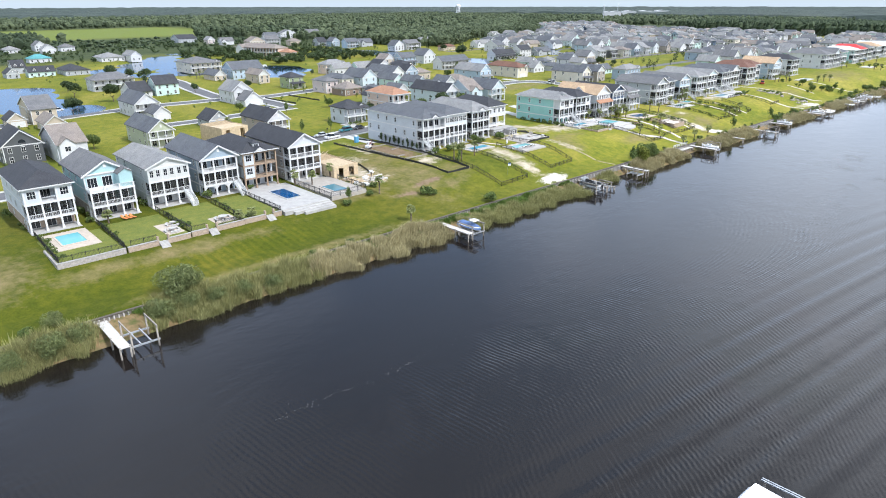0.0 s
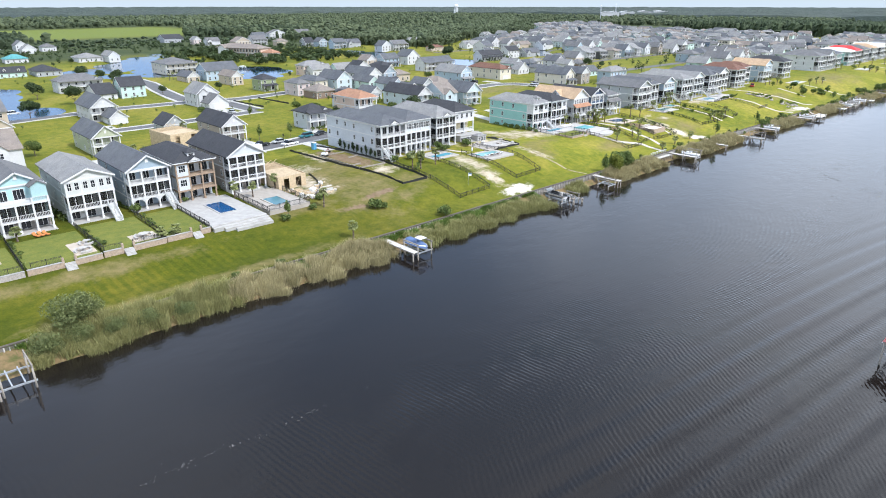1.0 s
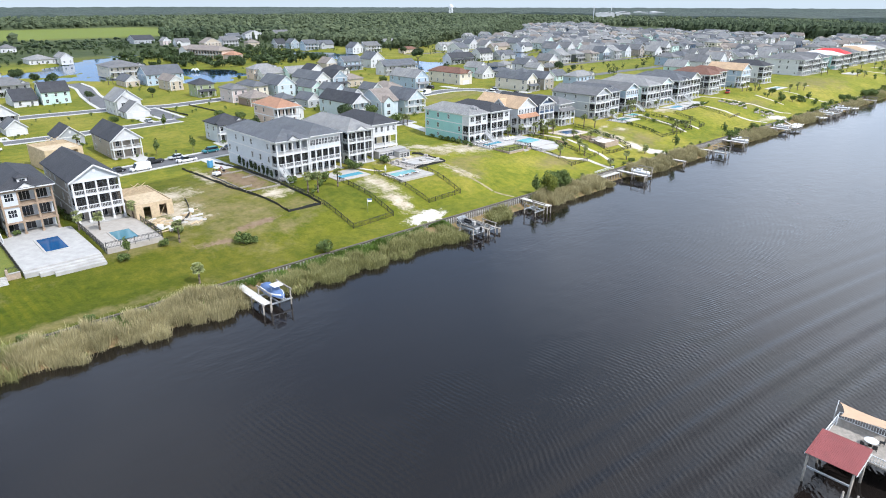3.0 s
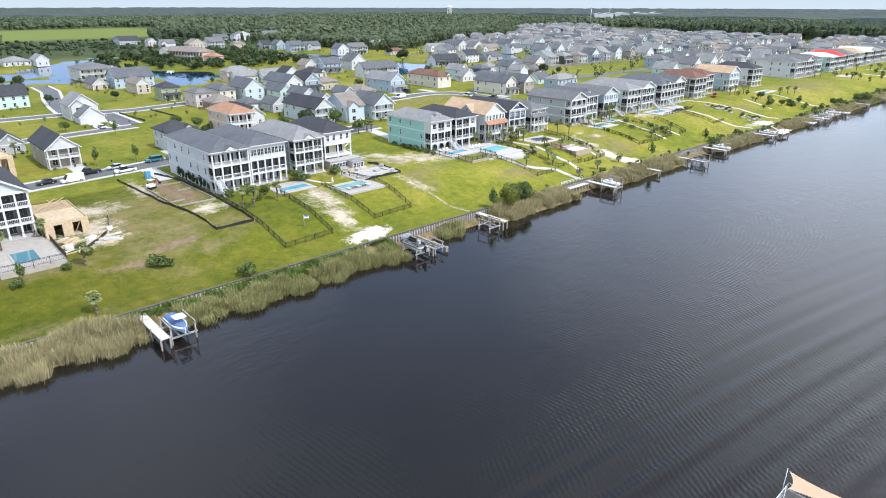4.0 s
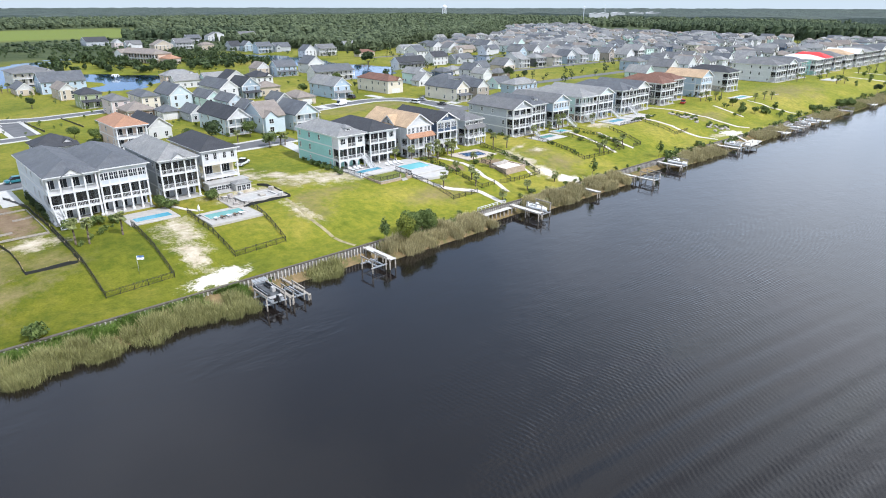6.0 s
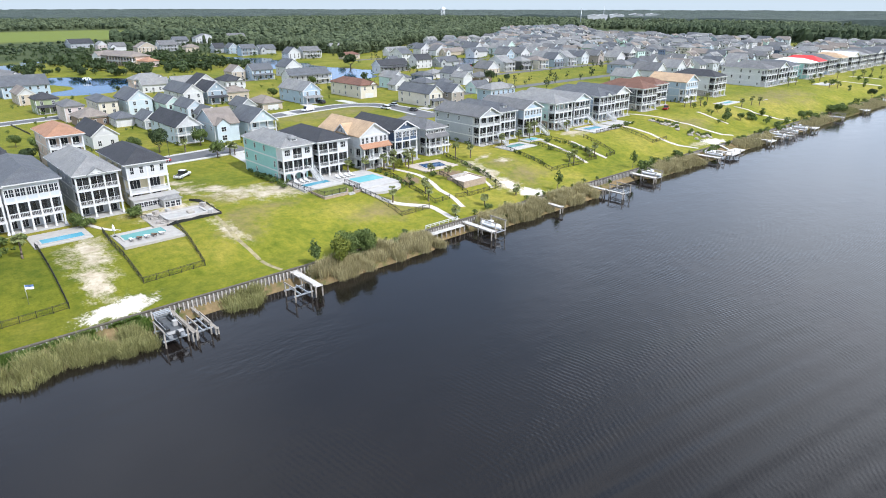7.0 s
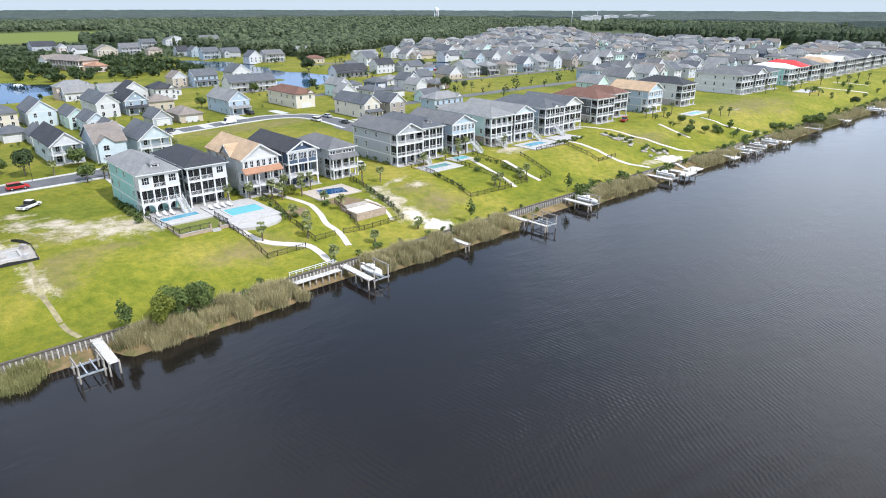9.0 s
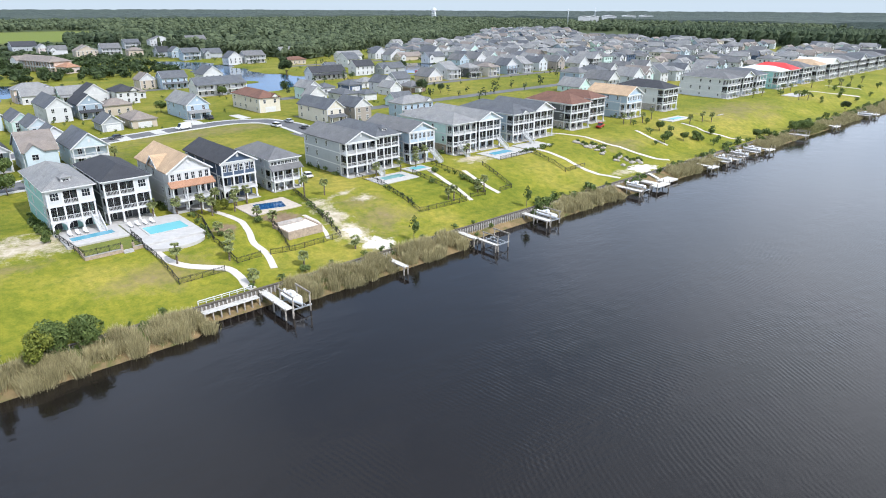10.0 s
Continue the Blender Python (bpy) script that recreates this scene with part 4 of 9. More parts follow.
def home(x0, y0, w, d, e, form, wall, roof, extra="", far=False, turn=0.0):
    """A house of the streets behind, from its near corner: local -y is its front. form: G gable to the front, X gables to the sides, H hipped."""
    lab = "%s %s house with %s roof, %s" % (COLOUR_WORD.get(wall, wall), FORM_WORD[form], ROOF_WORD.get(roof, roof), EXTRA_WORD[extra])
    ho = thing("house", pose(x0 + w / 2, y0, float(bench(x0)), 0, 0, turn), lab, "house", "houses of the neighbourhood")
    W, R, h = WALLS[wall], ROOFS[roof], w / 2
    two = e > 4.8
    pale = WALLS["white"] if int(x0 * 3 + y0) % 2 else W            # gables are often boarded white
    yf = -2.2 if extra == "two" and form == "G" else 0.0
    bm = boxes((-h, h, 0, d, -0.6, e))
    if form == "X":
        r = min(d * 0.36, 4.2)
        part("wall", gable_wall(bm, -h, h, 0, d, e, r, "x"), W, ho)
        part("roof", gable_roof(bmesh.new(), -h, h, 0, d, e, r, "x", 0.5), R, ho)
        rake(ho, "x", 0, d, -h - 0.42, e, r)
    elif form == "G":
        r = min(w * 0.40, 4.4)
        part("wall", gable_wall(bm, -h, h, 0.3, d, e, r), W, ho)
        part("gable", gable_wall(bmesh.new(), -h + 0.05, h - 0.05, yf, 0.28, e, r - 0.05), pale, ho)
        part("roof", gable_roof(bmesh.new(), -h, h, yf, d, e, r, "y", 0.5), R, ho)
        rake(ho, "y", -h, h, yf - 0.42, e, r)
    else:
        r = min(min(w, d) * 0.27, 3.2)
        part("wall", bm, W, ho)
        part("roof", hip_roof(bmesh.new(), -h, h, 0, d, e, r, 0.55), R, ho)
        if two and w > 9 and not far:
            part("gable", gable_wall(bmesh.new(), h - 4.2, h - 0.4, -0.5, 2.2, e + 0.16, 1.5), WHITE, ho)
            part("gable_roof", gable_roof(bmesh.new(), h - 4.2, h - 0.4, -0.5, 3.2, e + 0.15, 1.5, "y", 0.35, 0.14), R, ho)
    part("frieze", boxes((-h - 0.05, h + 0.05, -0.05, d + 0.05, e - 0.34, e - 0.03)), WHITE, ho)
    if not far:
        part("corner_board", boxes((-h - 0.05, -h + 0.2, -0.05, 0.2, -0.5, e - 0.3)), WHITE, ho)
    if extra == "two":
        part("porch_floor", boxes((-h, h, -2.2, 0, -0.5, 0.2)), CONCRETE, ho)
        part("balcony", boxes((-h, h, -2.2, 0, e / 2 - 0.15, e / 2 + 0.1)), WHITE, ho)
        part("railing", rail_mesh(round(w - 0.3, 1)), None, ho, "white railing", pose(-h + 0.15, -2.1, e / 2 + 0.1))
        part("porch_beam", boxes((-h, h, -2.25, -1.95, e - 0.35, e - 0.02)), WHITE, ho)
        if form != "G":
            part("porch_roof", extrude_profile(bmesh.new(), [(-2.6, e - 0.1), (0.2, e + 0.75), (0.2, e + 0.9), (-2.6, e + 0.05)], "x", -h - 0.3, h + 0.3), R, ho)
        pk = ("vpost", round(e, 1))
        MESHES[pk] = MESHES.get(pk) or to_mesh("post", boxes((-0.14, 0.14, -0.14, 0.14, 0, e - 0.3)), WHITE)
        for i in range(4):
            part("post", MESHES[pk], None, ho, "", pose(-h + 0.2 + i * (w - 0.4) / 3, -2.05, 0))
    elif extra == "low":
        part("porch_floor", boxes((-h + 0.3, h - 0.3, -2.2, 0, -0.5, 0.2)), CONCRETE, ho)
        part("porch_roof", extrude_profile(bmesh.new(), [(-2.6, 2.7), (0.1, 3.5), (0.1, 3.65), (-2.6, 2.85)], "x", -h, h), R, ho)
        pk = ("vpost", 3.0)
        MESHES[pk] = MESHES.get(pk) or to_mesh("post", boxes((-0.14, 0.14, -0.14, 0.14, 0, 2.72)), WHITE)
        for i in range(3):
            part("post", MESHES[pk], None, ho, "", pose(-h + 0.6 + i * (w - 1.2) / 2, -2.2, 0))
    elif extra == "bay":
        b0, b1 = -h + 0.4, -h + 0.4 + min(4.8, w * 0.52)
        br = (b1 - b0) * 0.42
        part("bay_wall", gable_wall(boxes((b0, b1, -1.3, 0.4, -0.5, e - 0.01)), b0, b1, -1.3, 3.2, e - 0.01, br), pale, ho)
        part("bay_roof", gable_roof(bmesh.new(), b0, b1, -1.3, 3.6, e, br, "y", 0.4, 0.18), R, ho)
        put_window(ho, "f", (b0 + b1) / 2, e - 1.5, 1.5, 1.4, -1.3)
        if two:
            put_window(ho, "f", (b0 + b1) / 2, 1.6, 1.5, 1.5, -1.3)
    elif extra == "gar":
        gw = min(4.9, w - 1.4)
        part("garage_door", boxes(*[(-gw / 2 + 0.2, gw / 2 + 0.2, -0.06, 0.0, 0.02 + k * 0.57, 0.55 + k * 0.57) for k in range(4)]), WHITE, ho, "white panelled garage door")
    elif extra == "dormer":
        for k in (-0.25, 0.25):
            part("dormer", gable_wall(boxes((w * k - 0.8, w * k + 0.8, 0.7, 3.6, e + 0.2, e + 1.7)), w * k - 0.8, w * k + 0.8, 0.7, 3.6, e + 1.7, 0.75), WHITE, ho)
            part("dormer_roof", gable_roof(bmesh.new(), w * k - 0.8, w * k + 0.8, 0.7, 4.2, e + 1.7, 0.75, "y", 0.25, 0.1), R, ho)
            put_window(ho, "f", w * k, e + 1.1, 0.8, 1.0, 0.7)
    elif extra == "arch":
        bm = tube(bmesh.new(), (0, -0.1, e + 0.5), (0, 0.2, e + 0.5), 1.0, 1.0, 20)
        bmesh.ops.bisect_plane(bm, geom=bm.verts[:] + bm.edges[:] + bm.faces[:], plane_co=(0, 0, e + 0.5), plane_no=(0, 0, 1), clear_inner=True)
        part("arch_window", bm, GLASS, ho, "half-round window")
    # windows in the two walls that show
    rows_ = (1.6, e - 1.45) if two else (1.6,)
    n = max(2, int(w / 3.2))
    if extra != "bay":
        for i in range(n):
            u = -h + w * (i + 0.5) / n
            for z in rows_:
                if extra == "gar" and z < 2.5:
                    continue
                tall = extra in ("two", "low") and z < 2.5
                put_window(ho, "f", u, z + (0.1 if tall else 0), 1.3 if tall else 0.95, 2.0 if tall else 1.5, 0.0)
    m = max(1, int(d / (6.0 if far else 4.6)))
    for i in range(m):
        u = d * (i + 0.5) / m
        for z in rows_:
            if (i + int(z * 2) + int(x0)) % 4 != 3:
                put_window(ho, "l", u, z, 0.9, 1.45, -h)
    if form == "G" and extra not in ("arch", "gar") and w > 7 and not far:
        part("gable_vent", boxes((-0.3, 0.3, yf - 0.05, yf + 0.05, e + r * 0.3, e + r * 0.3 + 0.9)), WHITE, ho)
    return ho


# ---- the river row ----
raised_house(26.6, 9.2, 22, "pale_grey", "dark", "pale grey three-level house with charcoal hipped roof above a pool", 150.2, screens=(1,), bays=3, closed=((2, 0), (2, 2)), low=TANBLOCK)
raised_house(39.3, 9.4, 21, "aqua", "grey", "pale aqua gabled house with a roof terrace over dark screened porches", 151, style="gable", screens=(1,), rise=2.7, low=BLOCK, pediment=True, terrace_top=3.0)
raised_house(52.0, 9.6, 22, "off_white", "pale", "off-white house with pale grey roof, arched-window top floor and outside stair", 151, style="gable", screens=(1,), solid_front=(2,), stairs=3.6, rise=2.0)
raised_house(64.6, 9.2, 22, "blue_grey", "slate", "blue-grey gabled house with two open white porches and an outside stair", 151, style="gable", screens=(1,), stairs=3.6, rise=2.9, arches=True)
raised_house(75.2, 9.4, 21, "pale_grey", "dark", "unfinished house with raw timber porches and charcoal roof under construction", 150.5, screens=(), rise=2.3, pediment=True, trim=RAWWOOD, closed=((2, 0), (1, 0)), dormer=True)
raised_house(88.0, 9.6, 24, "taupe", "dark", "grey-brown gabled house with white screened porches beside a pool", 149.5, style="gable", screens=(1, 2), bays=4, rise=2.9, low=BLOCK, gable="pale_grey")
raised_house(136.4, 9.6, 29, "pale_grey", "slate", "large pale grey house with slate hipped roof and white porches", 150.6, screens=(1,), stairs=-3.9, pediment=True, bays=4, rise=2.3, levels=(3.0, 3.5, 3.4))
raised_house(146.6, 10.0, 26, "pale_grey", "slate", "pale grey house with slate hipped roof and tall screened porch windows", 151.0, screens=(1,), bays=5, rise=2.3, solid_front=(2,), levels=(3.0, 3.5, 3.4))
raised_house(158.9, 8.6, 24, "grey", "pale", "grey house with pale roof and three dark screened porches", 151.5, screens=(1, 2), bays=3, pediment=True, rise=2.8)
raised_house(170.2, 9.0, 20, "yellow", "dark", "pale yellow house with charcoal roof above a white garden pavilion", 154.5, screens=(), solid_front=(2,), bays=2, rise=2.6, face="white")
raised_house(207.0, 8.8, 22, "mint", "pale", "mint green house with pale hipped roof and arched white porches", 151, screens=(1, 2), stairs=3.9, arches=True, bays=3, rise=2.4, dormer=True, closed=((2, 0), (2, 2)))
raised_house(218.0, 9.4, 21, "charcoal", "dark", "charcoal house with white screened porches on three levels", 151, screens=(1, 2), bays=3, rise=2.4, closed=((2, 2),))
raised_house(231.6, 9.6, 21, "white", "tan", "white gabled house with a tan shingle roof and arched porches", 150.6, style="gable", screens=(), solid_front=(2,), arches=True, bays=3, rise=3.2, porch=3.2, awning="orange", side_gable=True)
raised_house(243.6, 8.6, 22, "navy", "dark", "navy blue gabled house with white arched balcony", 151, style="gable", screens=(), solid_front=(2,), arches=True, bays=3, rise=2.4, pediment=True)
raised_house(256.4, 8.2, 18, "pale_grey", "grey", "pale grey house with a hipped roof and a deep river porch", 152, screens=(1,), bays=4, rise=2.2, levels=(2.7, 3.0, 2.3), awning="grey", solid_front=(2,))
raised_house(279.4, 10.2, 22, "grey", "grey", "grey gabled house with white balconies and an outside stair", 150.5, style="gable", screens=(1,), stairs=3.8, rise=2.6, bays=3)
raised_house(289.6, 8.4, 24, "charcoal", "slate", "dark grey house with three tall screened porches and a roof dormer", 152, screens=(1, 2), bays=3, rise=2.4, dormer=True)
raised_house(301.8, 9.8, 22, "sky_blue", "grey", "sky blue gabled house with white porches and outside stair", 151, style="gable", screens=(1,), stairs=3.8, solid_front=(2,), rise=2.4)
raised_house(319.6, 10.4, 26, "pale_mint", "pale", "pale mint house with pale grey hipped roof and outside stair", 151, screens=(1,), stairs=-2.6, bays=4, rise=2.6, low=TANBLOCK)
raised_house(331.0, 10.0, 26, "pale_blue", "pale", "pale gabled house with three screened porches and outside stair", 151, style="gable", screens=(1, 2), stairs=3.9, rise=2.4)
raised_house(347.9, 11.0, 26, "blue_grey", "slate", "blue-grey house with white bay porches and slate roof", 151, screens=(1, 2), stairs=0.0, bays=4, rise=2.8, pediment=True)
raised_house(359.2, 10.4, 22, "white", "slate", "white gabled house with tall screened porches", 151.5, style="gable", screens=(1, 2), bays=3, rise=2.6)
raised_house(381.4, 11.6, 22, "charcoal", "brown", "charcoal house with red-brown hipped roof and white porches", 152, screens=(1, 2), bays=3, rise=3.0, low=BLOCK)
raised_house(398.0, 10.0, 18, "taupe", "brown", "taupe house with screened porches behind palms", 156, screens=(1, 2), bays=2, rise=2.4)
raised_house(418.4, 11.4, 20, "sky_blue", "tan", "light blue gabled house with tan roof and arched white porches", 152, style="gable", screens=(), solid_front=(2,), arches=True, rise=3.0)
raised_house(447.6, 12.4, 24, "white", "dark", "white house with charcoal hipped roof on a stone ground level", 152, screens=(1, 2), rise=2.8, low=BLOCK)
raised_house(510.0, 14, 26, "white", "grey", "long white house with grey hipped roof and screened porches", 152, screens=(1,), bays=4, rise=2.8)
raised_house(526.0, 12, 24, "pale_grey", "grey", "pale grey gabled house with white porches", 152, style="gable", screens=(1, 2), rise=2.6)
raised_house(542.0, 12, 24, "white", "slate", "white house with slate roof and open porches", 152, screens=(1,), rise=2.6)
raised_house(571.0, 13, 24, "mint", "white", "mint house with white metal roof and arched porches", 152, screens=(1,), rise=2.4, arches=True)
raised_house(587.0, 13, 24, "white", "red", "white house with a bright red hipped roof", 152, screens=(1, 2), rise=3.2)
raised_house(610.0, 14, 24, "sky_blue", "grey", "sky blue house with grey roof and white porches", 153, screens=(1, 2), rise=3.0)
raised_house(633.0, 14, 22, "white", "tan", "white house with tan roof and arched balconies", 153, screens=(1,), rise=3.0, arches=True)
for i_, (xx, wl, rf) in enumerate(((655, "white", "white"), (674, "white", "pale"), (692, "cream", "grey"), (712, "white", "slate"), (734, "grey", "slate"), (756, "white", "grey"), (780, "pale_grey", "dark"), (806, "white", "pale"), (834, "cream", "grey"), (862, "white", "slate"), (892, "grey", "dark"))):
    raised_house(xx, 13.5, 22, wl, rf, "far river house with stacked porches under a hipped roof", 153, screens=(1, 2), rise=2.8, style="hip" if i_ % 3 else "gable")

# ---- the streets behind ----
# near corner x and y, width, depth, eaves, form, wall, roof, front
FIRST_STREET = [
    (193.5, 258.5, 7.2, 10.0, 3.0, "H", "white", "slate", "gar"),
    (219.3, 204.7, 9.3, 13.9, 5.9, "G", "pale_blue", "slate", "two"), (208.2, 205.8, 8.4, 14.4, 5.9, "X", "pale_blue", "taupe", "bay"), (338.7, 206.8, 16.2, 9.0, 5.9, "H", "sky_blue", "pale", "low"),
    (140.6, 207.1, 10.2, 9.5, 5.9, "H", "pale_grey", "dark", "two"), (107.7, 208.5, 8.5, 18.3, 5.9, "G", "taupe", "dark", "two"), (321.0, 214.0, 7.6, 13.7, 5.9, "G", "taupe", "slate", ""),
    (198.0, 213.0, 8.2, 22.0, 5.9, "G", "pale_blue", "dark", "two"), (310.0, 216.5, 7.6, 22.0, 5.9, "G", "cream", "slate", "low"), (70.4, 219.0, 8.2, 20.1, 5.9, "G", "sage", "slate", "two"),
    (43.2, 215.5, 8.3, 19.6, 5.9, "X", "white", "taupe", "bay"), (176.5, 224.5, 7.5, 20.0, 4.2, "G", "white", "dark", ""), (30.6, 222.8, 10.5, 15.0, 5.9, "G", "charcoal", "dark", "arch"),
    (357.1, 234.5, 10.5, 8.0, 3.0, "X", "pale_mint", "slate", ""), (100.2, 238.2, 8.0, 11.0, 3.2, "G", "grey", "dark", ""), (220.1, 243.5, 6.9, 9.4, 3.2, "G", "white", "slate", "gar"),
    (274.0, 262.0, 9.0, 22.0, 5.9, "G", "sky_blue", "pale", "low"), (199.7, 246.6, 6.4, 11.0, 3.4, "G", "grey", "slate", ""),
]
SECOND_STREET = [
    (218.3, 253.5, 6.4, 13.9, 5.0, "G", "pale_blue", "slate", ""), (183.5, 268.0, 10.4, 12.0, 3.4, "H", "brown", "taupe", ""), (241.2, 256.5, 7.1, 10.8, 3.0, "G", "grey", "slate", "gar"),
    (358.1, 259.8, 7.0, 8.0, 3.0, "H", "white", "slate", "gar"), (303.7, 259.4, 9.5, 26.0, 6.0, "H", "cream", "brown", "gar"), (251.2, 256.5, 9.1, 14.0, 3.0, "H", "tan", "taupe", "gar"),
    (349.6, 265.1, 8.2, 13.4, 3.0, "H", "white", "slate", "gar"), (378.0, 265.7, 6.9, 10.5, 4.0, "G", "white", "pale", "gar"), (392.2, 267.0, 10.0, 9.9, 3.0, "H", "brown", "grey", "gar"),
    (216.2, 270.0, 6.4, 16.3, 5.0, "G", "pale_mint", "slate", ""), (334.3, 271.4, 10.1, 6.6, 3.0, "G", "white", "pale", ""), (91.6, 271.8, 6.6, 10.2, 2.9, "G", "white", "slate", "gar"),
    (52.5, 272.7, 7.0, 14.0, 3.4, "G", "tan", "taupe", ""), (133.8, 276.0, 8.9, 8.0, 2.9, "G", "white", "grey", "gar"), (206.0, 284.0, 9.5, 18.0, 5.9, "G", "pale_blue", "slate", ""),
    (182.5, 283.5, 7.1, 13.0, 5.9, "H", "pink", "grey", ""), (338.4, 278.3, 7.1, 12.9, 5.9, "G", "pale_mint", "pale", ""),
]
LANE_HOUSES = [
    (382.9, 279.2, 8.2, 11.6, 5.0, "G", "white", "slate", ""), (196.1, 289.0, 7.4, 18.0, 5.5, "H", "cream", "slate", ""), (88.2, 285.0, 10.0, 19.0, 5.9, "G", "white", "slate", "two"),
    (53.0, 296.0, 9.1, 20.8, 5.9, "X", "tan", "grey", ""), (133.5, 287.8, 10.3, 14.0, 5.9, "G", "white", "pale", "bay"), (231.0, 289.9, 8.6, 24.0, 5.9, "G", "white", "slate", ""),
    (242.3, 291.4, 8.9, 15.2, 5.9, "G", "blue_grey", "dark", "low"), (355.5, 293.0, 7.4, 8.3, 3.2, "H", "white", "slate", ""), (252.3, 293.5, 10.8, 9.0, 4.0, "H", "tan", "taupe", ""),
    (44.2, 293.6, 6.4, 9.9, 3.0, "G", "tan", "dark", "gar"), (372.2, 293.7, 7.9, 10.9, 3.2, "H", "navy", "slate", "gar"), (405.7, 296.4, 10.2, 9.0, 4.0, "X", "grey", "slate", ""),
    (385.7, 301.1, 9.6, 8.2, 3.0, "H", "white", "pale", ""), (178.7, 313.5, 8.7, 10.1, 5.9, "H", "green", "dark", "low"), (266.4, 324.7, 9.7, 14.0, 5.5, "H", "white", "dark", ""),
    (303.9, 327.2, 25.9, 9.0, 5.5, "X", "white", "slate", "two"), (253.6, 333.8, 12.2, 11.0, 4.5, "G", "white", "dark", ""),
]
POND_HOUSES = [
    (265.6, 339.3, 18.0, 8.0, 3.2, "H", "white", "taupe", ""), (118.5, 342.8, 11.7, 10.7, 5.9, "X", "pale_mint", "dark", ""), (107.4, 344.3, 9.6, 18.8, 3.0, "X", "white", "dark", ""),
    (247.8, 345.7, 12.4, 9.0, 4.0, "X", "pale_mint", "pale", "low"), (178.3, 346.4, 6.6, 17.0, 5.0, "G", "tan", "taupe", ""), (233.6, 351.5, 13.8, 7.6, 4.0, "X", "white", "pale", ""),
    (385.2, 352.5, 23.9, 9.0, 4.5, "X", "white", "dark", "low"), (439.4, 354.0, 18.6, 9.0, 3.6, "X", "grey", "slate", "bay"), (420.5, 357.1, 14.3, 9.0, 6.0, "X", "white", "dark", ""),
    (232.1, 359.4, 16.2, 9.6, 5.9, "H", "peach", "pale", "low"), (405.1, 365.7, 7.6, 9.0, 5.0, "X", "grey", "slate", "bay"), (302.0, 367.9, 13.6, 9.0, 5.9, "X", "sky_blue", "slate", "low"),
    (326.0, 370.7, 11.5, 13.1, 6.0, "G", "white", "slate", ""), (292.8, 375.2, 8.5, 11.0, 5.0, "G", "tan", "taupe", ""), (176.9, 376.4, 20.4, 14.9, 5.9, "X", "sky_blue", "slate", ""),
    (166.7, 379.7, 7.2, 16.5, 3.2, "G", "tan", "slate", ""), (101.1, 387.6, 21.5, 12.0, 5.9, "H", "white", "grey", "two"),
]
CLUB_HOUSES = [
    (522.0, 403.6, 17.6, 9.0, 4.5, "X", "white", "slate", "bay"), (514.9, 430.8, 23.0, 8.0, 3.4, "X", "tan", "taupe", "bay"), (174.5, 434.1, 20.9, 24.0, 6.2, "H", "cream", "grey", "two"),
    (511.2, 438.7, 13.1, 11.0, 4.5, "G", "white", "grey", ""), (509.4, 457.3, 12.5, 11.0, 5.0, "G", "white", "slate", ""), (427.0, 457.3, 15.6, 8.0, 3.4, "H", "tan", "brown", ""),
    (477.0, 462.1, 22.3, 9.0, 4.0, "X", "white", "pale", "bay"), (111.9, 484.5, 14.6, 24.0, 3.2, "H", "grey", "dark", ""), (407.9, 489.4, 16.6, 9.0, 6.0, "X", "white", "grey", "two"),
    (394.7, 489.8, 10.9, 11.3, 5.0, "G", "white", "slate", ""), (92.2, 494.1, 15.8, 8.6, 3.5, "X", "pale_mint", "dark", "dormer"), (80.4, 495.3, 7.1, 14.0, 3.2, "G", "grey", "dark", ""),
    (457.5, 522.4, 17.0, 9.0, 5.5, "X", "white", "pale", ""), (90.0, 528.0, 8, 14, 4.5, "X", "grey", "dark", "dormer"), (384.8, 554.8, 14.1, 9.0, 6.0, "X", "sky_blue", "slate", "two"),
    (403.7, 557.3, 15.8, 9.7, 4.5, "X", "grey", "slate", "bay"), (177.4, 557.7, 8.2, 20.0, 4.5, "G", "white", "pale", ""),
]
WOODSIDE_HOUSES = [
    (159.0, 570.7, 17.9, 21.5, 3.2, "H", "white", "pale", ""), (386.1, 582.4, 9.1, 11.0, 5.5, "G", "blue_grey", "slate", ""), (380.1, 599.4, 10.6, 11.5, 4.5, "X", "grey", "dark", ""),
    (116.4, 609.2, 15.9, 12.4, 3.2, "H", "white", "teal", ""), (366.2, 633.0, 12.5, 9.0, 4.5, "H", "tan", "taupe", ""), (328.0, 650.2, 17.6, 13.7, 5.0, "G", "tan", "taupe", ""),
    (350.8, 657.8, 16.7, 10.9, 6.0, "X", "white", "grey", "two"), (316.3, 692.7, 14.6, 9.2, 4.5, "X", "white", "grey", "bay"), (147.1, 705.8, 12.1, 11.2, 4.0, "G", "white", "pale", ""),
    (312.4, 718.1, 8.3, 11.0, 5.0, "G", "pink", "pale", ""), (167.2, 724.2, 12.4, 12.9, 4.0, "H", "white", "grey", ""), (394.5, 738.8, 15.6, 9.0, 6.0, "X", "grey", "slate", "two"),
    (123.5, 743.5, 13.3, 16.7, 3.2, "H", "white", "pale", ""), (150.4, 748.2, 10.2, 17.1, 5.5, "G", "white", "grey", ""), (429.3, 764.7, 24.4, 11.0, 6.0, "G", "white", "grey", ""),
    (300.0, 770.0, 22.2, 22.2, 4.5, "X", "grey", "dark", ""), (474.3, 783.4, 26.0, 12.3, 5.0, "X", "white", "grey", "bay"),
]
TAKEN = []
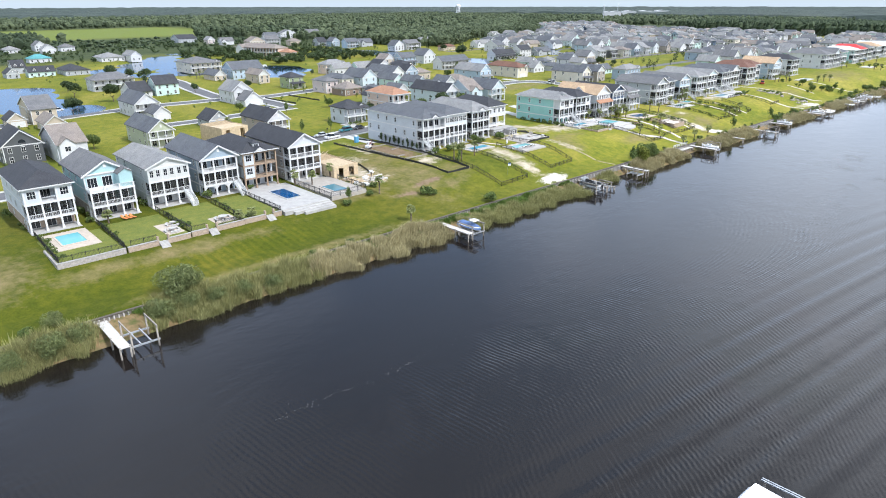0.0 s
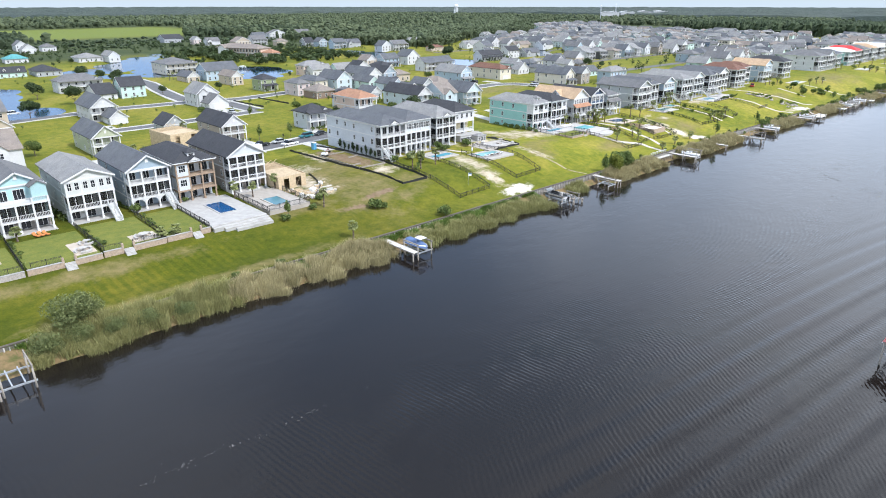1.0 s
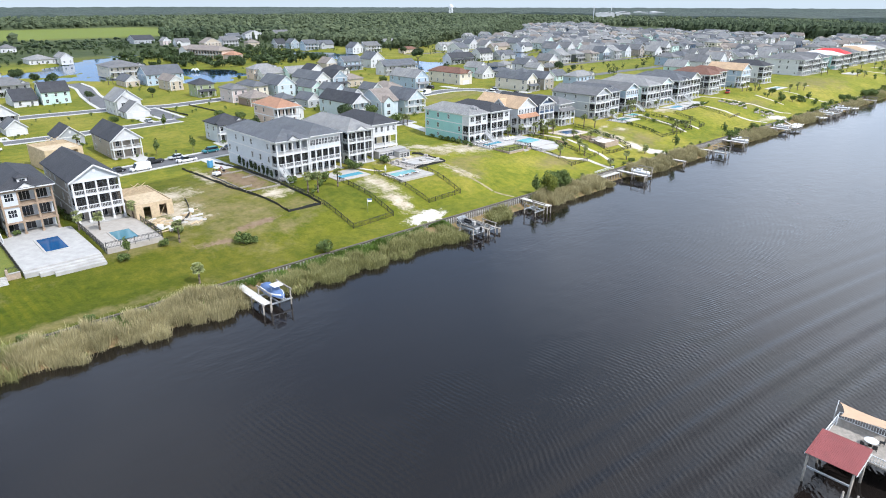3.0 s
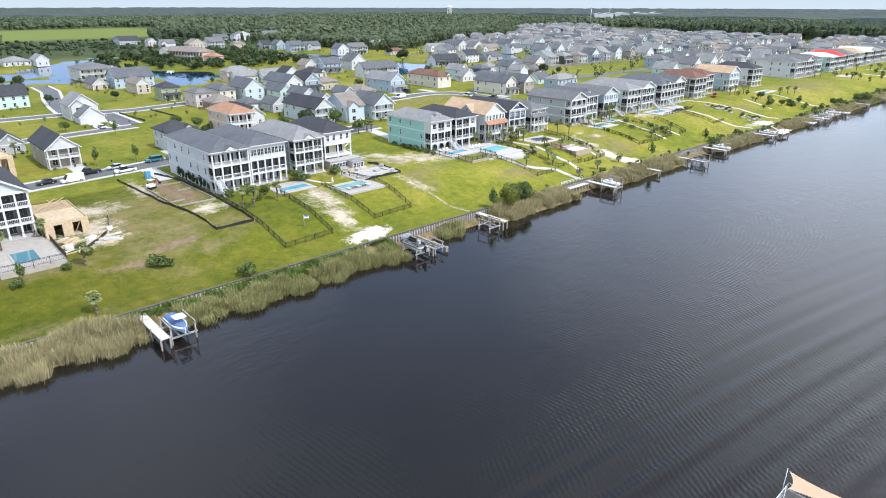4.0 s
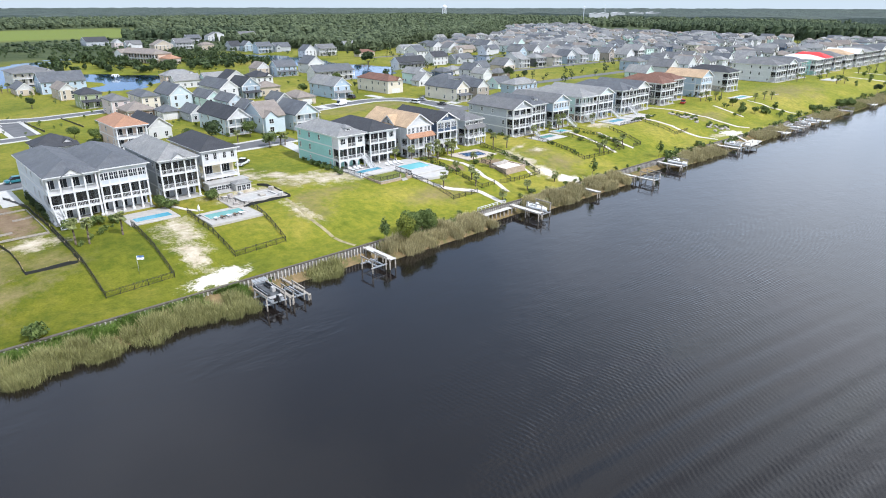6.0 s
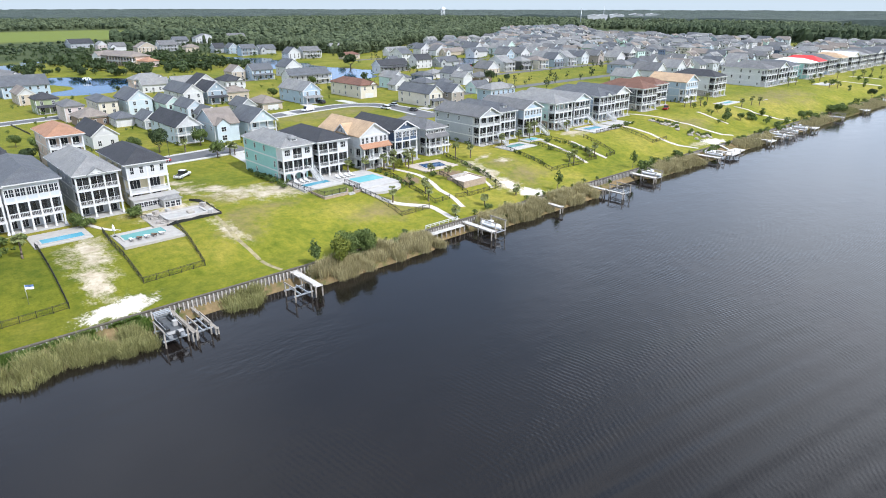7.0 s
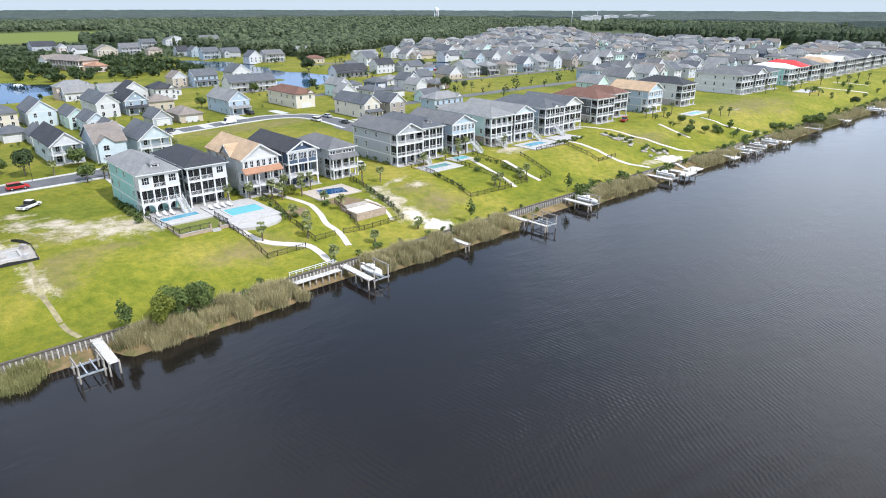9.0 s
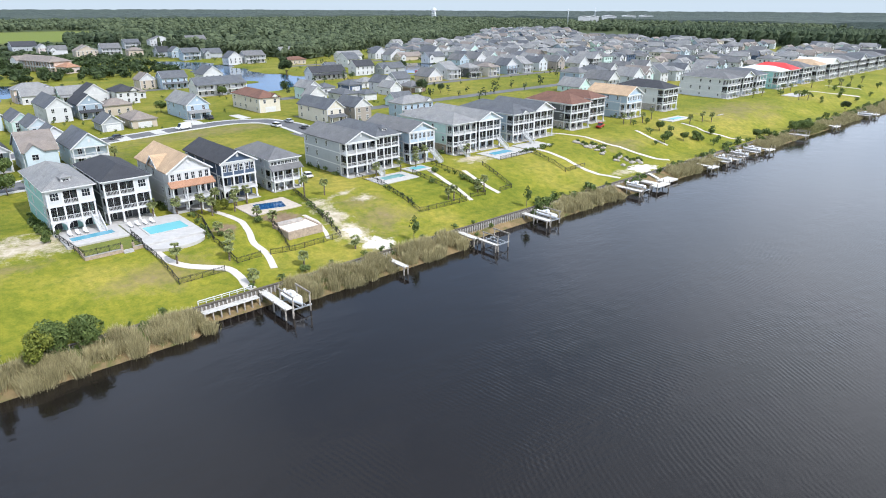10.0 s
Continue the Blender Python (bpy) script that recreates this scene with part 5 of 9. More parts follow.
for row in FIRST_STREET + SECOND_STREET + LANE_HOUSES + POND_HOUSES + CLUB_HOUSES + WOODSIDE_HOUSES:
    home(*row, far=row[0] > 430 or row[1] > 600)
    TAKEN.append((row[0] + row[2] / 2, row[1] + row[3] / 2))

# the peach three-level house with the orange roof, on the street behind
raised_house(164.6, 8.6, 17, "peach", "orange", "peach three-level house with open balconies and terracotta orange roof", 201.5, screens=(), bays=3, rise=2.4, levels=(3.0, 3.2, 3.2), porch=2.6, name="peach_house")


# the long clubhouse by the ponds
def clubhouse(x, y, turn):
    ho = thing("clubhouse", pose(x, y, float(bench(x)), 0, 0, turn), "long peach clubhouse with a row of white columns and taupe roof", "clubhouse")
    part("wall", boxes((-24, 24, 3, 15, -0.5, 7.0)), WALLS["peach"], ho)
    part("roof", hip_roof(bmesh.new(), -24, 24, 0, 15, 7.0, 3.2, 0.7), ROOFS["taupe"], ho)
    part("gable_roof", gable_roof(bmesh.new(), -20, -12, -2, 8, 7.0, 2.6, "y", 0.5), ROOFS["taupe"], ho)
    part("gable", gable_wall(boxes((-20, -12, -2, 3, -0.5, 7.0)), -20, -12, -2, 4, 7.0, 2.5), WHITE, ho)
    part("wing_wall", boxes((24, 36, 4, 13, -0.5, 4.0)), WALLS["pink"], ho)
    part("wing_roof", hip_roof(bmesh.new(), 24.2, 36, 4, 13, 4.0, 2.6, 0.6), ROOFS["orange"], ho)
    part("balcony", boxes((-11, 24, 0, 3, 3.3, 3.7)), WHITE, ho)
    col = to_mesh("column", tube(bmesh.new(), (0, 0, 0), (0, 0, 7.0), 0.3, 0.26, 10), WHITE)
    for i in range(11):
        part("column", col, None, ho, "", pose(-10.5 + i * 3.4, 0.4, 0))
        if i < 10:
            put_window(ho, "f", -8.8 + i * 3.4, 5.2, 1.6, 2.0, 3)
            put_window(ho, "f", -8.8 + i * 3.4, 1.6, 1.6, 2.2, 3)
    return ho


TAKEN += [(264, 540), (272, 525), (280, 505), (164.6, 210)]
clubhouse(270, 528, -72)

# rows of houses farther along, on streets that run with the river
rnd = random.Random(11)
WCOL = ["white", "white", "white", "white", "white", "cream", "pale_grey", "white", "tan", "pale_blue", "grey", "taupe", "white", "blue_grey", "pale_mint", "sky_blue", "charcoal", "navy"]
RCOL = ["grey", "slate", "pale", "pale", "taupe", "slate", "grey", "pale"]


def forest_edge(x):
    return float(np.interp(x, [-200, 250, 404, 440, 470, 540, 610, 720, 870, 1037, 1180], [640, 640, 610, 560, 500, 545, 600, 590, 700, 850, 810]))


FARTHEST = []


def far_row(y, x0, x1, step=16.5):
    x = x0
    while x < x1:
        px, py = x + rnd.uniform(-2, 2), y + rnd.uniform(-3, 3)
        x += step * rnd.choice((1, 1, 1, 1.15, 1.5))
        if py > forest_edge(px) - 18 or float(pond_depth(px, py)) > -16 or any(abs(px - a) < 13 and abs(py - b) < 15 for a, b in TAKEN):
            continue
        TAKEN.append((px, py))
        wl, rf = rnd.choice(WCOL), rnd.choice(RCOL)
        if px > 600 or py > 500:
            FARTHEST.append((rnd.choice(("gable", "gable", "cross", "low", "hip", "cross")), wl, rf, px, py))
        else:
            low_ = rnd.random() < 0.3
            home(px - 5, py, rnd.uniform(8, 11.5), rnd.uniform(11, 16), 3.2 if low_ else 5.8, rnd.choice("GGXH"), wl, rf, rnd.choice(("", "gar")) if low_ else rnd.choice(("two", "low", "bay", "")), True)


for k_, (yy, xa, xb) in enumerate(((208, 462, 960), (236, 500, 960), (252, 600, 950), (300, 405, 950), (318, 500, 940), (352, 470, 950), (372, 520, 960), (408, 455, 960), (428, 500, 960), (462, 540, 960), (482, 560, 960), (516, 560, 960), (536, 620, 960),
                                   (568, 620, 960), (600, 760, 970), (640, 800, 1000), (672, 850, 1080), (700, 880, 1120), (735, 910, 1140), (770, 950, 1160), (800, 990, 1150))):
    far_row(yy, xa, xb)


def far_quarter():
    """The farthest houses, too small and too many to tell apart: walls, windows and roofs joined by colour."""
    by_roof, by_wall, panes = {}, {}, bmesh.new()
    for kd, wl, rf, x, y in FARTHEST:
        w, d, e, r = {"gable": (9.5, 14, 5.9, 3.2), "hip": (11.5, 13, 6.0, 2.6), "cross": (12, 10, 5.6, 2.9), "low": (13, 15, 3.2, 3.0)}[kd]
        z = float(bench(x))
        wb, rb = by_wall.setdefault(wl, bmesh.new()), by_roof.setdefault(rf, bmesh.new())
        x0, x1, y0, y1 = x - w / 2, x + w / 2, y, y + d
        box(wb, x0, x1, y0, y1, z - 0.5, z + e)
        if kd in ("hip", "low"):
            hip_roof(rb, x0, x1, y0, y1, z + e, r, 0.6)
        else:
            ax = "y" if kd == "gable" else "x"
            gable_wall(wb, x0, x1, y0, y1, z + e, r, ax)
            gable_roof(rb, x0, x1, y0, y1, z + e, r, ax, 0.5)
        if kd != "hip":
            gable_wall(wb, x0 + 0.8, x0 + 5.2, y0 - 1.6, y0 + 3, z + min(e, 5.6), 1.9)
            gable_roof(rb, x0 + 0.8, x0 + 5.2, y0 - 1.6, y0 + 3, z + min(e, 5.6), 1.9, "y", 0.4)
            box(wb, x0 + 0.8, x0 + 5.2, y0 - 1.6, y0, z - 0.5, z + min(e, 5.6))
        for k in (0.25, 0.5, 0.75):
            for zz in ((1.6, 4.3) if e > 4 else (1.6,)):
                box(panes, x0 + w * k - 0.5, x0 + w * k + 0.5, y0 - 1.64, y0 - 1.58, z + zz - 0.7, z + zz + 0.7) if kd != "hip" and k == 0.25 else box(panes, x0 + w * k - 0.5, x0 + w * k + 0.5, y0 - 0.04, y0 + 0.02, z + zz - 0.7, z + zz + 0.7)
                box(panes, x0 - 0.04, x0 + 0.02, y0 + d * k - 0.5, y0 + d * k + 0.5, z + zz - 0.7, z + zz + 0.7)
    q = thing("far_houses", Matrix(), "many small far houses with pale walls and grey roofs", "houses", kind="stuff")
    for wl, bm in by_wall.items():
        tagged(part("walls", bm, WALLS[wl], q), kind="stuff")
    for rf, bm in by_roof.items():
        tagged(part("roofs", bm, ROOFS[rf], q), kind="stuff")
    tagged(part("windows", panes, GLASS, q), kind="stuff")


far_quarter()

# ---- plants ----
def mesh_from(name, verts, faces, mat, smooth_faces=False):
    me = bpy.data.meshes.new(name)
    me.from_pydata(verts, [], faces)
    me.materials.append(mat)
    return me


def crown_mesh(name, rx, ry, rz, zc, leaves, size, mat, seed, lobes=7):
    """A crown of many small leaf sprays, gathered in uneven lobes with gaps between them."""
    r = np.random.RandomState(seed)
    lob = []
    for _ in range(lobes):
        a, u = r.uniform(0, 2 * math.pi), r.uniform(-0.7, 1.0)
        k = math.sqrt(max(0, 1 - u * u)) * r.uniform(0.35, 0.75)
        lob.append((math.cos(a) * k * rx, math.sin(a) * k * ry, zc + u * rz * 0.62, r.uniform(0.36, 0.6)))
    verts, faces = [], []
    for i in range(leaves):
        lx, ly, lz, lr = lob[i % lobes]
        d = r.normal(size=3)
        d /= np.linalg.norm(d)
        k = r.uniform(0.55, 1.05) ** 0.5
        p = np.array([lx + d[0] * rx * lr * k, ly + d[1] * ry * lr * k, lz + d[2] * rz * lr * k])
        n = d + r.normal(size=3) * 0.55
        n /= np.linalg.norm(n)
        t = np.cross(n, r.normal(size=3))
        t /= np.linalg.norm(t) + 1e-6
        b = np.cross(n, t)
        s = size * r.uniform(0.6, 1.35)
        o = len(verts)
        verts += [tuple(p - t * s), tuple(p - b * s * 0.55), tuple(p + t * s), tuple(p + b * s * 0.55 + n * s * 0.2)]
        faces.append((o, o + 1, o + 2, o + 3))
    return mesh_from(name, verts, faces, mat)


def trunk_bm(h, r, limbs, spread, seed):
    rr = random.Random(seed)
    bm = bmesh.new()
    top = Vector((rr.uniform(-0.2, 0.2), rr.uniform(-0.2, 0.2), h))
    tube(bm, (0, 0, -0.4), top, r, r * 0.55, 8)
    for i in range(limbs):
        a = 2 * math.pi * i / limbs + rr.uniform(-0.4, 0.4)
        s = top * rr.uniform(0.6, 1.0)
        e = s + Vector((math.cos(a) * spread, math.sin(a) * spread, spread * rr.uniform(0.5, 1.1)))
        tube(bm, s, e, r * 0.4, r * 0.12, 6)
    return bm


TREE_KINDS = {
    # name: trunk height, trunk radius, crown radii, crown centre, leaves, leaf size, material
    "broad_tree": (2.2, 0.22, (3.0, 3.0, 2.6), 4.4, 1500, 0.34, LEAFD),
    "round_tree": (1.6, 0.14, (1.9, 1.9, 1.9), 2.9, 1700, 0.21, LEAF),
    "young_tree": (1.3, 0.07, (1.0, 1.0, 1.7), 2.9, 420, 0.2, LEAF),
    "bush": (0.3, 0.08, (1.15, 1.15, 0.95), 0.85, 520, 0.19, LEAF),
    "bank_tree": (0.7, 0.12, (2.0, 1.9, 2.1), 1.9, 4200, 0.15, LEAF),
    "golden_bush": (0.6, 0.1, (1.7, 1.6, 1.8), 2.0, 3000, 0.14, LEAFY),
    "willow_bush": (0.5, 0.1, (2.6, 2.2, 1.9), 1.8, 4600, 0.12, WILLOW),
    "column_shrub": (0.2, 0.06, (0.42, 0.42, 1.5), 1.5, 300, 0.16, LEAFD),
}
TREE_LABEL = {"broad_tree": "dark spreading oak with a dense uneven crown", "round_tree": "round green tree on a lawn", "young_tree": "slim young tree with sparse green leaves", "bush": "rounded green garden bush",
              "bank_tree": "full green tree at the water's edge", "golden_bush": "tall bush with yellow-green leaves at the water", "willow_bush": "dark green feathery bush on the river bank", "column_shrub": "narrow dark evergreen beside a house wall"}
TREES = {}


def tree(kind, x, y, size=1.0, z=None, var=0):
    """One tree or bush: trunk with limbs, and crown."""
    z = ground_z(x, y) if z is None else z
    m = pose(x, y, z, 0, 0, (x * 37 + y * 61) % 360) @ Matrix.Diagonal((size, size, size, 1))
    key = (kind, var)
    if key not in TREES:
        th, tr, (a, b, c), zc, n, s, mat = TREE_KINDS[kind]
        seed = sum(map(ord, kind)) + var
        t = thing(kind, m, TREE_LABEL[kind], "tree" if "tree" in kind else "bush", "trees and bushes")
        part("trunk", trunk_bm(th, tr, 5, a * 0.5, seed), BARK, t)
        part("crown", crown_mesh("crown", a, b, c, zc, n, s, mat, seed, 14 if n > 2500 else 8), None, t)
        TREES[key] = t
        return t
    t = copy_thing(TREES[key], Matrix())
    t.matrix_basis = m
    return t


def palm(x, y, h=4.5, var=0, z=None, size=1.0):
    z = ground_z(x, y) if z is None else z
    m = pose(x, y, z, 0, 0, (x * 53 + y * 17) % 360) @ Matrix.Diagonal((size, size, size, 1))
    key = ("palm", round(h), var)
    if key in TREES:
        t = copy_thing(TREES[key], Matrix())
        t.matrix_basis = m
        return t
    r = random.Random(round(h) * 7 + var)
    t = thing("palm", m, "cabbage palm with a fan-leaved crown", "palm", "palms")
    bm = bmesh.new()
    p = Vector((0, 0, -0.3))
    n = 5
    for i in range(n):
        q = Vector((math.sin(i * 0.7 + var) * 0.06, math.cos(i + var) * 0.05, h * (i + 1) / n))
        tube(bm, p, q, 0.2 - 0.01 * i, 0.19 - 0.01 * i, 8)
        p = q
    part("trunk", bm, BARK, t)
    fr = 26
    bm = bmesh.new()
    for k in range(fr):
        a = 2 * math.pi * k / fr + r.uniform(-0.2, 0.2)
        up = r.uniform(-0.95, 1.35)
        ln = r.uniform(0.9, 1.25)
        d = Vector((math.cos(a), math.sin(a), 0))
        s = Vector((-math.sin(a), math.cos(a), 0))
        base = Vector((0, 0, h - 0.05))
        mid = base + d * ln * 0.55 * math.cos(up) + Vector((0, 0, ln * 0.55 * math.sin(up)))
        beam(bm, base, mid, 0.05, 0.03)
        for j in range(9):
            b = (j - 4) / 4 * 1.25
            tip = mid + (d * math.cos(b) + s * math.sin(b)) * ln * 0.62 + Vector((0, 0, ln * (0.45 * math.sin(up) - 0.22 - 0.12 * abs(b))))
            mm = mid.lerp(tip, 0.5) + Vector((0, 0, 0.1))
            w = (s * math.cos(b) - d * math.sin(b)) * 0.17
            bm.faces.new([bm.verts.new(v) for v in (mid, mm + w, tip, mm - w)])
    part("crown", bm, PALMLEAF, t)
    TREES[key] = t
    return t


def reed_bed(name, x0, x1, y0, y1, count, seed, mat, label, tall=2.4, lean=0.35):
    """Reeds of one bank stretch: thin bent blades in clumps, with an uneven edge on the water side."""
    r = np.random.RandomState(seed)
    clumps = max(6, int((x1 - x0) * (y1 - y0) / 2.2))
    cx, cy = r.uniform(x0, x1, clumps), r.uniform(y0, y1, clumps)
    edge = y0 + 1.3 * np.sin(cx * 0.55 + seed) + 0.9 * np.sin(cx * 1.7)
    keep = cy > edge
    cx, cy = cx[keep], cy[keep]
    ch = tall * r.uniform(0.72, 1.12, len(cx))
    i = r.randint(0, len(cx), count)
    bx, by = cx[i] + r.normal(0, 0.5, count), np.minimum(cy[i] + r.normal(0, 0.5, count), SHORE - 0.5)
    bz = np.maximum(height(bx, by), -0.35)
    hh = ch[i] * r.uniform(0.75, 1.05, count)
    a = r.uniform(0, 2 * np.pi, count)
    ln = hh * r.uniform(0.1, lean, count)
    w = r.uniform(0.022, 0.046, count)
    ox, oy = bx - cx[i], by - cy[i]
    dx, dy = np.cos(a) * ln + ox * 0.5, np.sin(a) * ln + oy * 0.5
    sx, sy = -np.sin(a) * w, np.cos(a) * w
    P = np.empty((count, 5, 3))
    P[:, 0] = np.stack([bx - sx * 0.6, by - sy * 0.6, bz - 0.3], 1)
    P[:, 1] = np.stack([bx + sx * 0.6, by + sy * 0.6, bz - 0.3], 1)
    P[:, 2] = np.stack([bx + dx * 0.45 + sx, by + dy * 0.45 + sy, bz + hh * 0.62], 1)
    P[:, 3] = np.stack([bx + dx * 0.45 - sx, by + dy * 0.45 - sy, bz + hh * 0.62], 1)
    P[:, 4] = np.stack([bx + dx, by + dy, bz + hh], 1)
    o = np.arange(count) * 5
    faces = [f for k in o for f in ((k, k + 1, k + 2, k + 3), (k + 3, k + 2, k + 4))]
    me = mesh_from(name, P.reshape(-1, 3).tolist(), faces, mat)
    return tagged(new(name, me), label, "reeds", kind="stuff")


def woods(name, xs, ys, hs, rs, seed, mat, label, pine=0.6):
    """Far woods: each tree a ragged crown of a few facets, joined because nobody could count them."""
    r = np.random.RandomState(seed)
    n = len(xs)
    k, L = 5, 3
    verts = np.empty((n, L * k + 1, 3))
    isp = r.uniform(size=n) < pine
    zb = bench(xs)
    for l in range(L):
        fr = (0.08, 0.55, 0.84)[l]
        rad = np.where(isp, (0.8, 0.95, 0.62)[l], (0.8, 1.1, 0.85)[l])
        for j in range(k):
            a = 2 * np.pi * (j + 0.5 * l) / k + r.uniform(-0.35, 0.35, n)
            q = rs * rad * r.uniform(0.65, 1.25, n)
            verts[:, l * k + j] = np.stack([xs + np.cos(a) * q, ys + np.sin(a) * q, zb + hs * (fr + r.uniform(-0.07, 0.07, n))], 1)
    verts[:, -1] = np.stack([xs + r.normal(0, 0.3, n), ys + r.normal(0, 0.3, n), zb + hs], 1)
    V = L * k + 1
    base = []
    for l in range(L - 1):
        for j in range(k):
            base.append((l * k + j, l * k + (j + 1) % k, (l + 1) * k + (j + 1) % k, (l + 1) * k + j))
    F4 = (np.arange(n)[:, None, None] * V + np.array(base)[None]).reshape(-1, 4).tolist()
    tri = [((L - 1) * k + j, (L - 1) * k + (j + 1) % k, L * k) for j in range(k)]
    F3 = (np.arange(n)[:, None, None] * V + np.array(tri)[None]).reshape(-1, 3).tolist()
    me = mesh_from(name, verts.reshape(-1, 3).tolist(), F4 + F3, mat)
    return tagged(new(name, me), label, "woods", kind="stuff")


def leafy_woods(name, xs, ys, hs, rs, seed, mat, label, leaves=90):
    """Trees between far houses: short stems under ragged crowns of leaf sprays, joined because nobody could count them."""
    r = np.random.RandomState(seed)
    n = len(xs)
    t = np.repeat(np.arange(n), leaves)
    m = len(t)
    lobes = r.uniform(-0.5, 0.5, (n, 5, 3))
    c = lobes[t, r.randint(0, 5, m)]
    d = r.normal(size=(m, 3))
    d /= np.linalg.norm(d, axis=1)[:, None]
    q = c + d * (0.5 * r.uniform(0.5, 1.05, m) ** 0.5)[:, None]
    zb = height(xs, ys)
    R, H = rs[t], hs[t]
    p = np.stack([xs[t] + q[:, 0] * R, ys[t] + q[:, 1] * R, zb[t] + H * 0.56 + q[:, 2] * H * 0.46], 1)
    nn = d + r.normal(size=(m, 3)) * 0.5
    a = np.cross(nn, r.normal(size=(m, 3)))
    a /= np.linalg.norm(a, axis=1)[:, None] + 1e-6
    b = np.cross(nn, a)
    b /= np.linalg.norm(b, axis=1)[:, None] + 1e-6
    s = (R * r.uniform(0.16, 0.34, m))[:, None]
    V = np.stack([p - a * s, p - b * s * 0.6, p + a * s, p + b * s * 0.6 + d * s * 0.25], 1).reshape(-1, 3)
    F = (np.arange(m)[:, None] * 4 + np.arange(4)[None]).tolist()
    stems = [(xs + dx * 0.15, ys + dy * 0.15, z) for z in (zb - 0.5, zb + hs * 0.5) for dx, dy in ((1, 0), (-0.5, 0.87), (-0.5, -0.87))]
    S = np.stack([np.stack(v, 1) for v in stems], 1).reshape(-1, 3)
    o = len(V) + np.arange(n) * 6
    F += [(int(k) + i, int(k) + (i + 1) % 3, int(k) + 3 + (i + 1) % 3, int(k) + 3 + i) for k in o for i in range(3)]
    return tagged(new(name, mesh_from(name, np.concatenate([V, S]).tolist(), F, mat)), label, "trees", kind="stuff")


def clear_of(xs, ys, gap=8.0):
    hx, hy = np.array([a for a, _ in TAKEN]), np.array([b for _, b in TAKEN])
    d = np.min(np.maximum(np.abs(xs[:, None] - hx[None]), np.abs(ys[:, None] - hy[None]) - 1.0), 1)
    return (d > gap) & (pond_depth(xs, ys) < -3)


fr_ = np.random.RandomState(5)
# the wood behind the houses, then mile on mile of it to the skyline
n_ = 17500
fx, fy = fr_.uniform(-700, 1900, n_), fr_.uniform(480, 2100, n_)
WOOD_X = [-700, -200, 183, 230, 390, 430, 437, 450, 470, 500, 540, 610, 720, 870, 1037, 1180, 1300, 1900]
WOOD_Y = [760, 800, 840, 900, 880, 820, 610, 545, 502, 522, 548, 605, 598, 708, 860, 820, 430, 200]
edge_ = np.interp(fx, WOOD_X, WOOD_Y)
ok_ = (fy > edge_) & ~((fy > 880) & (fy < 1320) & (fx < 400 + (fy - 900) * 0.3) & (fx > -500))
hx_, hy_ = np.array([a for a, _ in TAKEN]), np.array([b for _, b in TAKEN])
ok_ &= np.array([np.min(np.maximum(np.abs(hx_ - x), np.abs(hy_ - y))) > 11 for x, y in zip(fx, fy)])
fx, fy = fx[ok_], fy[ok_]
woods("pine_wood", fx, fy, fr_.uniform(6, 12.5, len(fx)), fr_.uniform(3.0, 5.8, len(fx)), 3, FOREST, "dense mixed pine wood behind the houses", 0.35)
n_ = 4200
bx_, by_ = fr_.uniform(985, 1180, n_), fr_.uniform(180, 520, n_)
woods("tree_belt", bx_, by_, fr_.uniform(10, 19, n_), fr_.uniform(2.8, 4.8, n_), 4, FORESTD, "dark belt of tall trees at the end of the streets", 0.3)
# a dark wood on one side of the meadow, low scrub in front of it, a dark belt on the other side
n_ = 3600
bx_, by_ = fr_.uniform(-60, 560, n_), fr_.uniform(640, 960, n_)
tall_ = ((bx_ < 0.205 * by_) & (by_ > 770)) | ((bx_ > 372 + (by_ - 880) * 0.3) & (by_ > 852) & (by_ < 930))
scrub_ = (by_ > 690) & (by_ < 890) & (bx_ < 400) & (fr_.uniform(size=n_) < 0.3)
hh_ = np.where(tall_, fr_.uniform(7, 13, n_), fr_.uniform(1.5, 4.0, n_))
ok_ = (tall_ | scrub_) & np.array([np.min(np.maximum(np.abs(hx_ - x), np.abs(hy_ - y))) > 12 for x, y in zip(bx_, by_)])
woods("dark_wood", bx_[ok_], by_[ok_], hh_[ok_], np.where(tall_, fr_.uniform(2.5, 4.6, n_), fr_.uniform(1.5, 3.0, n_))[ok_], 6, FORESTD, "dark wood edge and low scrub before the meadow", 0.4)


def sky_backdrop():
    """Pale hazy sky standing far behind the woods."""
    m = bpy.data.materials.new("pale_sky")
    m.use_nodes = True
    nt = m.node_tree
    em = nt.nodes.new("ShaderNodeEmission")
    em.inputs["Color"].default_value, em.inputs["Strength"].default_value = (0.405, 0.47, 0.505, 1.0), 1.0
    nt.links.new(em.outputs[0], nt.nodes["Material Output"].inputs[0])
    bm = bmesh.new()
    pts = [(100 + 4770 * math.cos(radians(a)), 4770 * math.sin(radians(a))) for a in range(-12, 152, 4)]
    for (ax, ay), (bx, by) in zip(pts, pts[1:]):
        quad(bm, (ax, ay, -30), (bx, by, -30), (bx, by, 330), (ax, ay, 330))
        quad(bm, (ax * 1.01, ay * 1.01, -30), (ax * 1.01, ay * 1.01, 330), (bx * 1.01, by * 1.01, 330), (bx * 1.01, by * 1.01, -30))
    single("backdrop", bm, m, "pale blue hazy sky above the skyline", "sky", kind="structure")


sky_backdrop()


